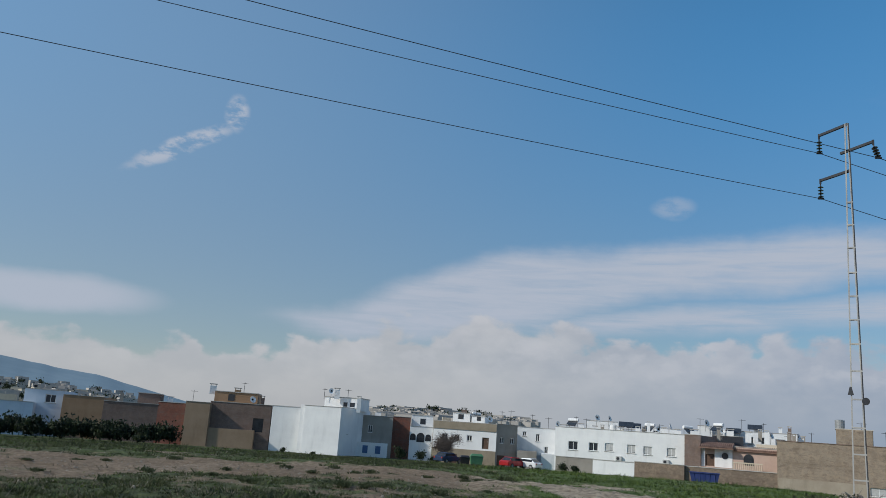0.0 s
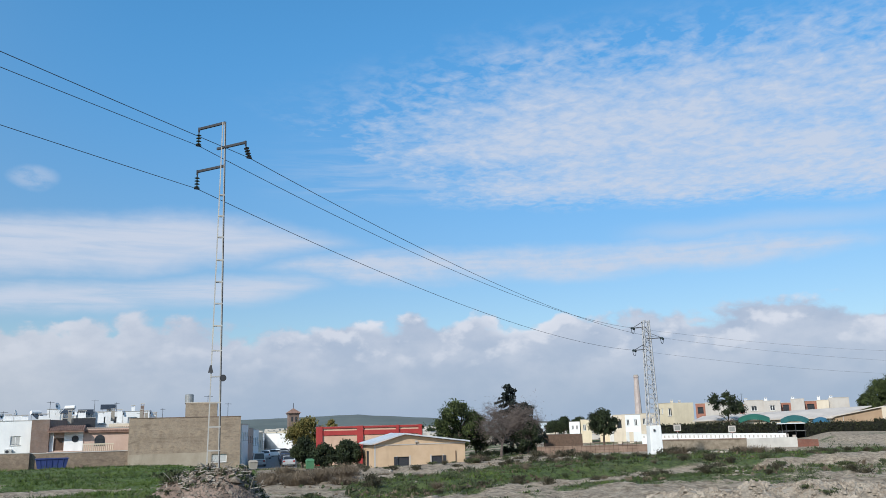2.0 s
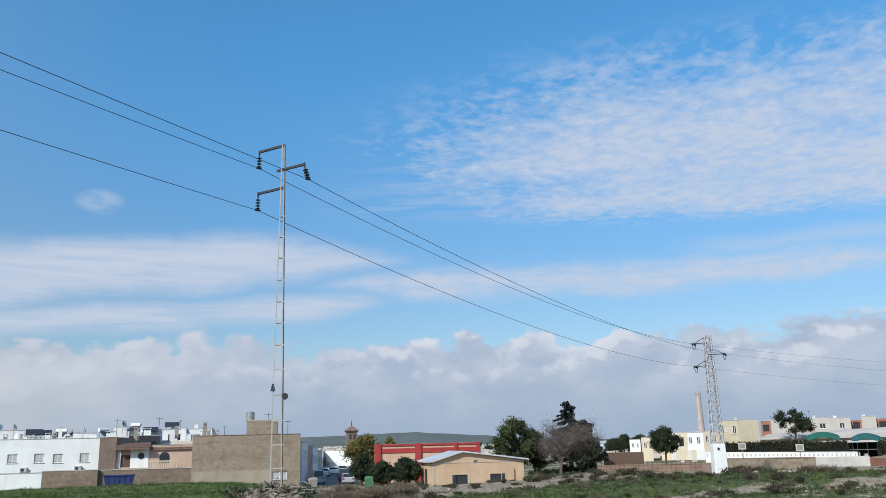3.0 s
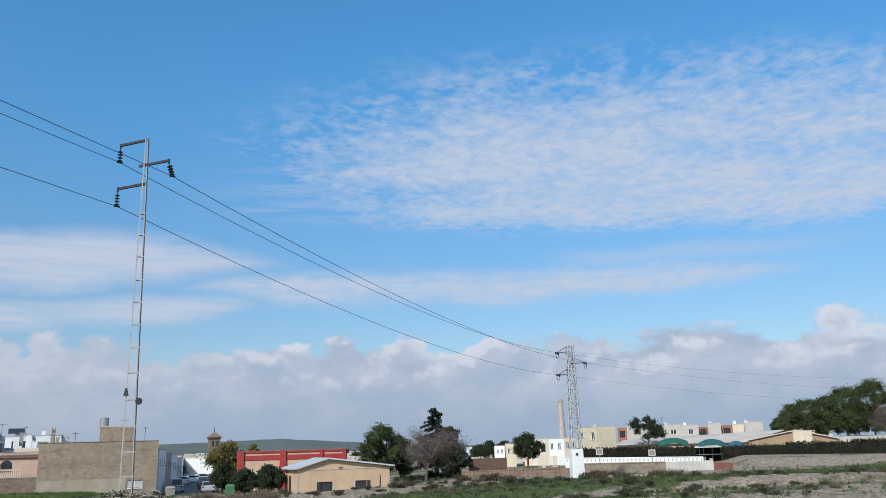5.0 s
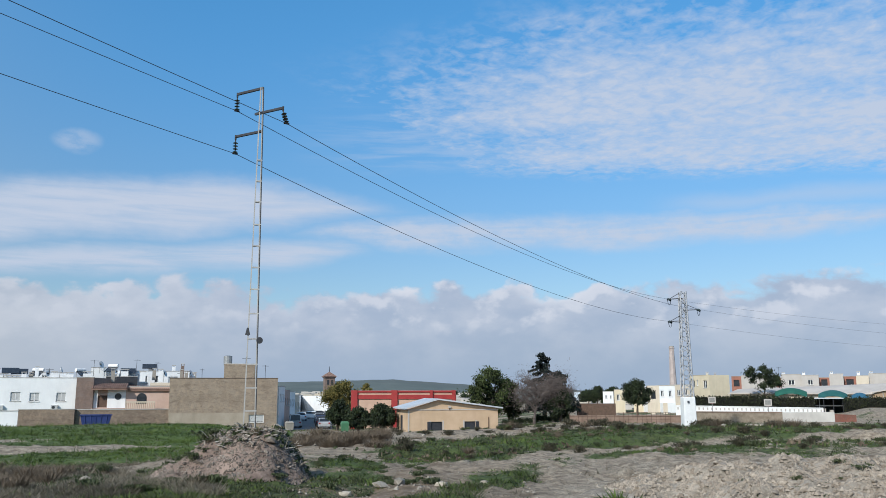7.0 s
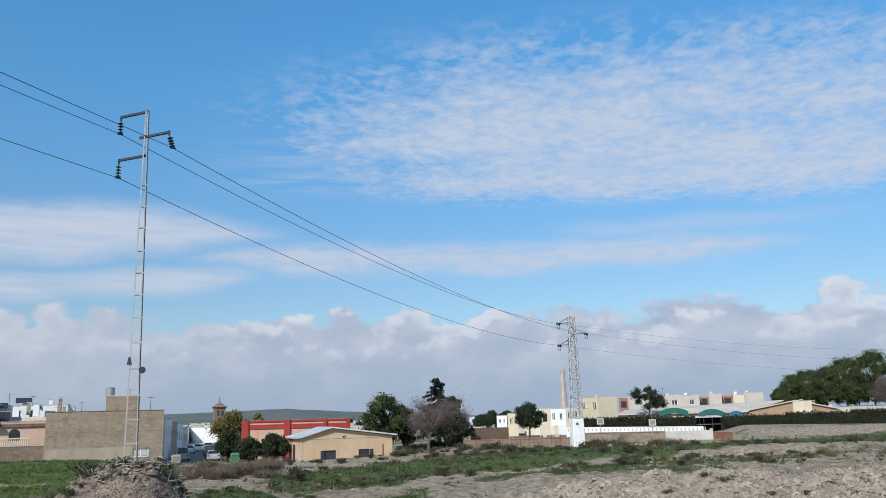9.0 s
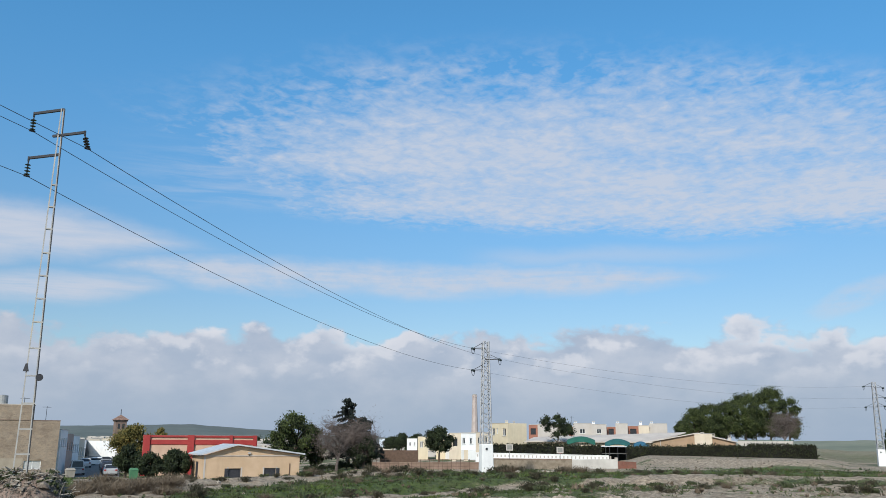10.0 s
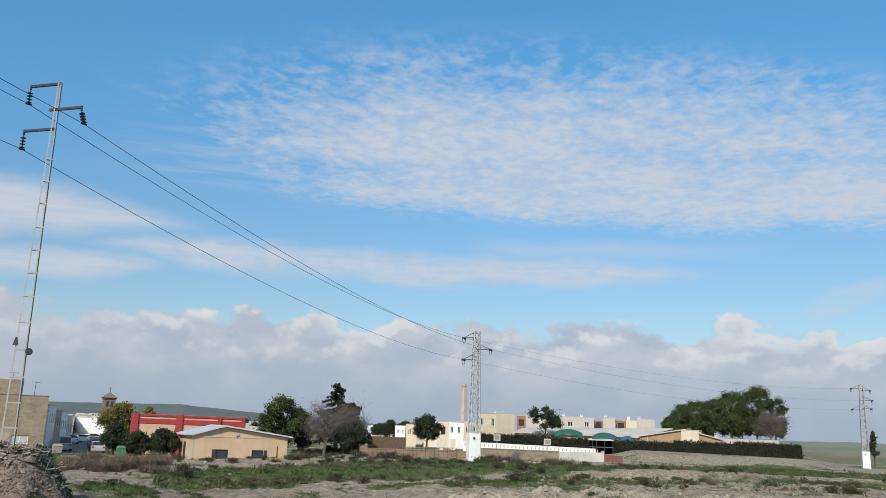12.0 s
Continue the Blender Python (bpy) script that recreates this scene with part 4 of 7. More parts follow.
# red-banded school building and the shed before it
hS = House("school_hall", "orange school hall with a broad red roof band", 34.1, 118, 41.3, 117.5, 14, rise(0.05, 119), ORANGEWALL, "building", base=EYE - 5.6)
hS.block("red_band", 34.1, 41.3, -0.12, -0.004, hS.z(-0.5, 36), hS.z(-0.2, 36), REDPAINT, "broad red painted band")
hS.block("red_band", 34.1, 41.3, -0.16, -0.004, hS.z(-0.02, 36) - 0.06, hS.zt + 0.06, REDPAINT, "thin red edge")
for a, wide in ((34.12, 0.43), (36.86, 0.42), (39.5, 0.22), (41.02, 0.24)):
    hS.block("red_pier", a, a + wide, -0.3, -0.164, 0, hS.zt + 0.1, REDPAINT, "red painted pier")


def shed():
    A, B = ground_xy(38.0, 98), ground_xy(44.15, 101)
    u = (B - A)
    w, zb = u.length, EYE - 5.1
    d = 6.5
    ob = empty("shed", pose(A.x, A.y, zb, 0, 0, math.degrees(math.atan2(u.y, u.x))), "low sand-coloured shed with a pale sheet roof", "shed")
    zl, zr, zm = rise(-1.17, 98) - zb, rise(-1.11, 101) - zb, rise(-0.55, 99) - zb
    xm = w * 0.32
    def px(az):
        dd = Vector((math.sin(radians(az)), math.cos(radians(az))))
        n = Vector((-u.y, u.x)).normalized()
        return (dd * (A.dot(n) / dd.dot(n)) - A).dot(u.normalized())
    holes = [(px(39.55), px(40.35)), (px(41.86), px(42.62))]
    z0, z1 = rise(-2.68, 99) - zb, rise(-2.02, 99) - zb
    bm = bmesh.new()
    xs = [0, holes[0][0], holes[0][1], holes[1][0], holes[1][1], w]
    for i in range(5):
        if i in (1, 3):
            box(bm, xs[i], xs[i + 1], 0, 0.3, 0, z0)
            box(bm, xs[i], xs[i + 1], 0, 0.3, z1, zl - 0.1)
        else:
            box(bm, xs[i], xs[i + 1], 0, 0.3, 0, zl - 0.1)
    part("front_wall", bm, SHEDWALL, ob)
    part("body", boxed(0, w, 0.3, d, 0, zl - 0.15), SHEDWALL, ob)
    # gable over the front
    bm = bmesh.new()
    g = [(0, zl - 0.1), (w, zl - 0.1), (w, zr - 0.05), (xm, zm - 0.05), (0, zl - 0.05)]
    f0 = [bm.verts.new((x, 0.02, z)) for x, z in g]
    f1 = [bm.verts.new((x, 0.3, z)) for x, z in g]
    bm.faces.new(f0)
    bm.faces.new(f1[::-1])
    for i in range(5):
        bm.faces.new((f0[i], f1[i], f1[(i + 1) % 5], f0[(i + 1) % 5]))
    part("gable", bm, SHEDWALL, ob)
    for pts, nm in ((((-0.5, zl - 0.03), (xm, zm)), "roof"), (((xm, zm), (w + 0.5, zr - 0.05)), "roof")):
        bm = bmesh.new()
        (xa, za), (xb, zb2) = pts
        v = [bm.verts.new(p) for p in ((xa, -0.5, za), (xb, -0.5, zb2), (xb, d, zb2), (xa, d, za), (xa, -0.5, za + 0.16), (xb, -0.5, zb2 + 0.16), (xb, d, zb2 + 0.16), (xa, d, za + 0.16))]
        for f in ((3, 2, 1, 0), (4, 5, 6, 7), (0, 1, 5, 4), (1, 2, 6, 5), (2, 3, 7, 6), (3, 0, 4, 7)):
            bm.faces.new([v[i] for i in f])
        r = part(nm, bm, METALROOF, ob, "pale sheet roof slope")
    for x0, x1 in holes:
        bm = bmesh.new()
        for b in ((x0, x0 + 0.08, z0, z1), (x1 - 0.08, x1, z0, z1), (x0 + 0.08, x1 - 0.08, z0, z0 + 0.08), (x0 + 0.08, x1 - 0.08, z1 - 0.08, z1)):
            box(bm, b[0], b[1], 0.08, 0.16, b[2], b[3])
        wn = part("window", bm, DARKSTEEL, ob, "dark steel window")
        part("pane", boxed(x0 + 0.08, x1 - 0.08, 0.14, 0.17, z0 + 0.08, z1 - 0.08), DARKSTEEL, wn)
        part("shutter", boxed(x1 + 0.02 if x0 > 6 else x0 - 0.42, x1 + 0.42 if x0 > 6 else x0 - 0.02, -0.05, -0.004, z0, z1), DARKSTEEL, wn, "opened steel shutter")
    part("side_door", boxed(-0.05, -0.004, 3.0, 4.0, 0.2, 2.3), DARKSTEEL, ob)
    for x0, x1 in holes:
        bm = bmesh.new()
        for b in ((x0 - 0.16, x0 - 0.004), (x1 + 0.004, x1 + 0.16)):
            box(bm, *b, -0.03, -0.003, z0 - 0.1, z1 + 0.12)
        part("surround", bm, OFFWHITE, ob, "pale plaster window surround")
    part("ledge", boxed(-0.03, w + 0.03, -0.05, 0.018, zl - 0.16, zl - 0.06), OFFWHITE, ob, "pale ledge under the gable")
    part("corner_strip", boxed(-0.04, 0.14, -0.04, -0.003, 0, zl - 0.17), OFFWHITE, ob)
    part("downpipe", rodded((px(43.5), -0.06, 0.1), (px(43.5), -0.06, zl - 1.0), 0.05, sides=7), WOOD, ob)
    lamp = part("wall_lamp", boxed(xm + 1.3, xm + 1.6, -0.22, -0.052, zl + 0.1, zl + 0.3), OFFWHITE, ob, "small pale lamp on the gable")
    part("bracket", rodded((xm + 1.45, -0.14, zl - 0.14), (xm + 1.45, -0.14, zl + 0.1), 0.03, sides=6), DARKSTEEL, lamp)


shed()


# ---- power line ----
from mathutils.bvhtree import BVHTree

LINE = Vector((0.944, 0.33, 0)).normalized()
ACROSS = Vector((-LINE.y, LINE.x, 0))
P1 = spot(27.25, 30.0, 0)
POLE_FOOT = EYE - 2.9


def insulator(parent, top, drop, discs=4, swing=Vector((0, 0, 0))):
    """A string of discs that hangs from the end of an arm, swung aside at its foot."""
    top = Vector(top)
    foot = top + Vector((0, 0, -drop)) + swing
    s = part("insulator_string", rodded(top, foot, 0.022, sides=6), DARKSTEEL, parent, "hanging string of dark insulator discs")
    way = (foot - top).normalized()
    for k in range(discs):
        c = top + (foot - top) * (0.2 + 0.62 * k / (discs - 1))
        part("disc", rodded(c + way * 0.04, c, 0.1, 0.035, sides=12), INSUL, s)
    part("clamp", rodded(foot - LINE * 0.1, foot + LINE * 0.1, 0.035, sides=6), DARKSTEEL, s)
    return foot


def pole():
    ob = empty("power_pole", pose(P1.x, P1.y, POLE_FOOT, 0, 0, -27.3), "tall steel batten pole with three insulator arms", "power pole")
    H = EYE + 11.22 - POLE_FOOT
    wb, wt = 0.25, 0.065
    def half(z):
        return wb + (wt - wb) * z / H
    def leg(bm, a, b, x0, x1, y0, y1):
        v = [bm.verts.new(p + Vector((x, y, 0))) for p in (a, b) for x, y in ((x0, y0), (x1, y0), (x1, y1), (x0, y1))]
        for f in ((3, 2, 1, 0), (4, 5, 6, 7), (0, 1, 5, 4), (1, 2, 6, 5), (2, 3, 7, 6), (3, 0, 4, 7)):
            bm.faces.new([v[i] for i in f])

    for s in (-1, 1):
        bm = bmesh.new()
        # channel section: web and two flanges
        a, b = Vector((s * wb, 0, -0.5)), Vector((s * wt, 0, H))
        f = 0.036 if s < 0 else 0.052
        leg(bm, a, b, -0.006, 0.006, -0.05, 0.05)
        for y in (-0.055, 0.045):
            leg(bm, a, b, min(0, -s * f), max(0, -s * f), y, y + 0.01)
        # how light falls on the two legs is put into their steels
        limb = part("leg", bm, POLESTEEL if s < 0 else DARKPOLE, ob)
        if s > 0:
            # pale strip paints the lit half of the dark leg
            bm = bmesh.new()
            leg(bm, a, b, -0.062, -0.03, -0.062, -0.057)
            part("flange", bm, POLESTEEL, limb, "inner flange in the leg's lit tone")
    for zr in (8.41, 7.62, 6.84, 6.0, 5.21, 4.43, 3.64, 2.77, 1.87, 0.98, 0.16, -0.63, -1.43):
        z = EYE + zr - POLE_FOOT
        bm = bmesh.new()
        for y in (-0.06, 0.06):
            box(bm, -half(z), half(z), y - 0.004, y + 0.004, z - 0.022, z + 0.022)
        part("batten", bm, POLESTEEL, ob)
    tips = []
    inv = ob.matrix_world.inverted()
    av = (inv.to_3x3() @ ACROSS)
    for k, (zz, side, drop) in enumerate(((11.2, 1, 0.66), (10.24, -1, 0.62), (9.52, 1, 0.66))):
        z = EYE + zz - POLE_FOOT
        bm = bmesh.new()
        end = Vector((0, 0, z)) + av * side * (1.25 if side > 0 else 1.06)
        start = Vector((0, 0, z)) - av * side * (0.3 if side < 0 else 0.06)
        bar(bm, start, end, 0.075, 0.085)
        arm = part("arm", bm, DARKSTEEL, ob, "dark steel cross arm")
        bm = bmesh.new()
        rod(bm, end + Vector((0, 0, 0.06)), end + Vector((0, 0, -0.12)), 0.035, sides=6)
        part("bracket", bm, DARKSTEEL, arm)
        t = insulator(ob, end + Vector((0, 0, -0.1)), drop - 0.1, 4, av * side * (0.18 if side < 0 else 0.0))
        tips.append(ob.matrix_world @ t)
    # warning triangle and the round marker
    z = EYE + 2.12 - POLE_FOOT
    bm = bmesh.new()
    tri = [(-0.09, -0.12), (0.09, -0.12), (0.03, 0.14), (-0.03, 0.14)]
    f0 = [bm.verts.new((x - half(z), -0.09, z + y)) for x, y in tri]
    f1 = [bm.verts.new((x - half(z), -0.075, z + y)) for x, y in tri]
    bm.faces.new(f0)
    bm.faces.new(f1[::-1])
    for i in range(4):
        bm.faces.new((f0[i], f1[i], f1[(i + 1) % 4], f0[(i + 1) % 4]))
    part("warning_sign", bm, DARKPOLE, ob, "small weathered triangular sign")
    z = EYE + 1.82 - POLE_FOOT
    part("round_plate", rodded((half(z) + 0.05, -0.1, z), (half(z) + 0.05, 0.02, z), 0.115, sides=14), DARKSTEEL, ob, "dark round plate")
    return tips


def lattice(name, label, az, d, base_z, block_h, top_z, arms, wb, wt, bw, turn):
    p = spot(az, d, base_z)
    ob = empty(name, pose(*p, 0, 0, turn), label, "pylon", "lattice pylons of the line")
    bm = bmesh.new()
    lo, hi = [], []
    for x, y in ((-1, -1), (1, -1), (1, 1), (-1, 1)):
        lo.append(bm.verts.new((x * bw / 2, y * bw / 2, -0.5)))
        hi.append(bm.verts.new((x * bw * 0.45, y * bw * 0.45, block_h)))
    bm.faces.new(hi)
    for i in range(4):
        bm.faces.new((lo[i], lo[(i + 1) % 4], hi[(i + 1) % 4], hi[i]))
    bmesh.ops.bevel(bm, geom=list(bm.edges), offset=0.04, segments=1, affect="EDGES")
    blk = part("footing", bm, WHITECONC, ob, "tall whitewashed concrete footing")
    for x, y in ((-0.25, -1), (1, 0.1)):
        c = Vector((x * bw * 0.46, y * bw * 0.46, block_h - 0.45))
        part("vent_hole", boxed(c.x - 0.09, c.x + 0.09, c.y - 0.09, c.y + 0.09, c.z - 0.1, c.z + 0.1), DARKSTEEL, blk)
    H = top_z - base_z
    def corner(i, z):
        h = wb + (wt - wb) * (z - block_h) / (H - block_h)
        x, y = ((-1, -1), (1, -1), (1, 1), (-1, 1))[i % 4]
        return Vector((x * h / 2, y * h / 2, z))
    for i in range(4):
        bm = bmesh.new()
        bar(bm, corner(i, block_h - 0.3), corner(i, H), 0.1, 0.1)
        part("leg", bm, PALEGALV, ob)
    n = 11
    for i in range(4):
        for k in range(n):
            z0 = block_h + (H - block_h) * k / n
            z1 = block_h + (H - block_h) * (k + 1) / n
            zm = (z0 + z1) / 2
            for p0, p1 in ((corner(i, z0), corner(i + 1, zm)), (corner(i + 1, zm), corner(i, z1))):
                bm = bmesh.new()
                bar(bm, p0, p1, 0.075, 0.06)
                part("brace", bm, PALEGALV, ob)
    inv = ob.matrix_world.inverted()
    av = inv.to_3x3() @ ACROSS
    lv = inv.to_3x3() @ LINE
    tips = []
    for zz, side, ln in arms:
        z = zz - base_z
        end = Vector((0, 0, z)) + av * side * ln
        bm = bmesh.new()
        for off in (-0.18, 0.18):
            bar(bm, Vector((0, 0, z)) + lv * off, end, 0.06, 0.06)
        bar(bm, Vector((0, 0, z + 0.7)), end, 0.05, 0.05)
        arm = part("arm", bm, DARKSTEEL, ob, "braced cross arm")
        for sgn in (-1, 1):
            s = part("insulator_string", rodded(end, end + lv * sgn * 0.6 - Vector((0, 0, 0.08)), 0.03, sides=6), INSUL, arm)
            for k in range(3):
                q = end + lv * sgn * (0.18 + 0.14 * k) - Vector((0, 0, 0.03 + 0.02 * k))
                part("disc", rodded(q, q + lv * 0.06, 0.12, 0.06, sides=10), INSUL, s)
        # slack jumper loop under the arm
        bm = bmesh.new()
        pts = [end + lv * (0.6 * math.cos(t)) - Vector((0, 0, 0.08 + 0.5 * math.sin(t))) for t in (math.pi * i / 8 for i in range(9))]
        for a, b in zip(pts, pts[1:]):
            rod(bm, a, b, 0.025, sides=5)
        part("jumper", bm, WIRE, arm)
        tips.append(ob.matrix_world @ end)
    return tips


def cable(a, b, bend, radius=0.016, n=40):
    """A hanging cable between two points; bend is its curvature in 1/m."""
    L = (b - a).length
    pts = []
    for i in range(n + 1):
        s = i / n
        p = a.lerp(b, s)
        p.z -= bend * (s * L) * (L - s * L)
        pts.append(p)
    cu = bpy.data.curves.new("power_cable", "CURVE")
    cu.dimensions, cu.bevel_depth, cu.bevel_resolution = "3D", radius, 1
    sp = cu.splines.new("POLY")
    sp.points.add(n)
    for q, p in zip(sp.points, pts):
        q.co = (*p, 1)
    cu.materials.append(WIRE)
    tagged(new("power_cable", cu), "thin dark power cable slung between pylons", "cable", "cables of the line")


tips1 = pole()
tips2 = lattice("lattice_pylon", "steel lattice pylon on a white concrete footing", 56.75, 85, rise(-2.26, 85), 2.8, rise(6.6, 85),
                ((rise(6.15, 85), 1, 1.35), (rise(5.35, 85), -1, 1.5), (rise(4.65, 85), 1, 1.35)), 0.95, 0.55, 1.25, -56.75 + 18)
tips3 = lattice("lattice_pylon", "distant steel lattice pylon on a white concrete footing", 81.25, 150, rise(-1.46, 150), 2.6, rise(3.55, 150),
                ((rise(3.3, 150), 1, 1.5), (rise(2.6, 150), -1, 1.5), (rise(2.05, 150), 1, 1.5), (rise(3.2, 150), -1, 1.3), (rise(2.1, 150), -1, 1.3)), 0.95, 0.5, 1.2, -81 + 10)
for i in range(3):
    t = tips1[i]
    cable(t, tips2[i], 0.0013, 0.012)
    # the span behind leads to the next support out of view
    far = t - LINE * 62 + Vector((0, 0, 62 * (0.004, 0.016, -0.003)[i] + 62 * 62 * 0.0003))
    cable(t, far, 0.0003, 0.011)
    cable(tips2[i], tips3[i], 0.0009, 0.008)


# ---- heaps ----
def heap(name, label, center, rx, ry, h, material, turn, seed, flat=0.25, rough=0.2, lean=0.0):
    verts, faces = [], []
    na, nr = 96, 34
    c, s = math.cos(radians(turn)), math.sin(radians(turn))
    for j in range(nr + 1):
        r = 1.15 * j / nr
        for i in range(na):
            a = 2 * math.pi * i / na
            x, y = rx * r * math.cos(a), ry * r * math.sin(a)
            e = r * (1 + 0.16 * noise.noise((math.cos(a) * 1.5, math.sin(a) * 1.5, seed)))
            k = max(0.0, min(1.0, (1 - e) / (1 - flat)))
            x += lean * rx * k
            X, Y = center[0] + c * x - s * y, center[1] + s * x + c * y
            z = h * (k * k * (3 - 2 * k) * 0.45 + k * 0.55)
            f = min(1.0, k * 4)
            z += f * rough * (0.7 * noise.noise((X * 1.1, Y * 1.1, seed)) + 0.5 * noise.noise((X * 2.6, Y * 2.6, seed)) + 0.28 * noise.noise((X * 6, Y * 6, seed)))
            verts.append((X, Y, terrain(X, Y) + z - (0.15 if e > 1 else 0.0)))
    for j in range(nr):
        for i in range(na):
            faces.append((j * na + i, j * na + (i + 1) % na, (j + 1) * na + (i + 1) % na, (j + 1) * na + i)[::-1])
    ob = new(name, from_lists(name, verts, faces, material, True))
    tagged(ob, label, "mound")
    SURFACES[name] = BVHTree.FromPolygons(verts, faces)
    return ob


SURFACES = {}


def ray_down(ob, x, y):
    """The height of a mound's surface over a point of the plan."""
    loc = SURFACES[ob.name].ray_cast(Vector((x, y, 50)), Vector((0, 0, -1)))[0]
    return loc.z if loc else None


mound_c = ground_xy(26.3, 27.4)
mound = heap("soil_mound", "mound of brown soil and rubble round the pole foot", mound_c, 2.75, 2.0, 1.42, DIRT, -26, 4.0, 0.22, 0.3, 0.26)
pile_c = ground_xy(67.5, 21.5)
pile = heap("spoil_mound", "long pale gravelly spoil mound with weeds", pile_c, 6.8, 3.4, 0.62, GRAVEL, -66, 11.0, 0.4, 0.34)


# ---- plants ----
def clump(verts, faces, c, r, n, size, rng, flat=1.0):
    """Leaf sprays in a ball: small bent diamonds, facing all ways, denser at the skin."""
    for _ in range(n):
        v = Vector((rng.gauss(0, 1), rng.gauss(0, 1), rng.gauss(0, 1))).normalized()
        k = r * min(1.45, abs(rng.gauss(0, 0.62)))
        p = Vector((c[0] + v.x * k, c[1] + v.y * k, c[2] + v.z * k * flat))
        s = size * rng.uniform(0.6, 1.4)
        q = Euler((rng.uniform(0, 6.3), rng.uniform(0, 6.3), rng.uniform(0, 6.3))).to_matrix()
        b = len(verts)
        for o in ((-s, 0, 0), (0, -s * 0.5, 0.25 * s), (s, 0, 0), (0, s * 0.5, 0.25 * s)):
            verts.append(p + q @ Vector(o))
        faces.append((b, b + 1, b + 2))
        faces.append((b, b + 2, b + 3))


def trunk_mesh(h, r, lean, branches, rng, material, spread, sub=0):
    bm = bmesh.new()
    pts = [Vector((lean * k * k * 0.2 + 0.05 * h * noise.noise((k * 1.3, r, 3)), 0.03 * h * noise.noise((k * 1.7, r, 8)), h * k / 5)) for k in range(6)]
    pts[0].z = -0.3
    for k in range(5):
        rod(bm, pts[k], pts[k + 1], r * (1 - k * 0.16), r * (1 - (k + 1) * 0.16), 8, False)
    ends = []
    for i in range(branches):
        k = rng.uniform(0.4, 1.0) * 5
        a = pts[int(min(k, 4))].lerp(pts[int(min(k, 4)) + 1], k - int(min(k, 4)))
        t = rng.uniform(0, 6.28)
        e = a + Vector((math.cos(t) * spread, math.sin(t) * spread, rng.uniform(0.4, 1.0) * spread)) * rng.uniform(0.6, 1.1)
        m = a.lerp(e, 0.5) + Vector((0, 0, 0.1 * spread))
        rod(bm, a, m, r * 0.4, r * 0.25, 5, False)
        rod(bm, m, e, r * 0.25, r * 0.1, 5, False)
        ends.append((m, e))
        for _ in range(sub):
            f = m.lerp(e, rng.uniform(0.0, 1.0))
            g = f + Vector((rng.gauss(0, 1), rng.gauss(0, 1), rng.uniform(0.1, 1.2))).normalized() * spread * rng.uniform(0.25, 0.6)
            rod(bm, f, g, r * 0.09, r * 0.04, 3, False)
            for _ in range(5):
                f2 = f.lerp(g, rng.uniform(0.2, 1))
                g2 = f2 + Vector((rng.gauss(0, 1), rng.gauss(0, 1), rng.uniform(-0.2, 1))).normalized() * spread * rng.uniform(0.12, 0.3)
                rod(bm, f2, g2, r * 0.05, r * 0.025, 3, False)
    return bm, ends


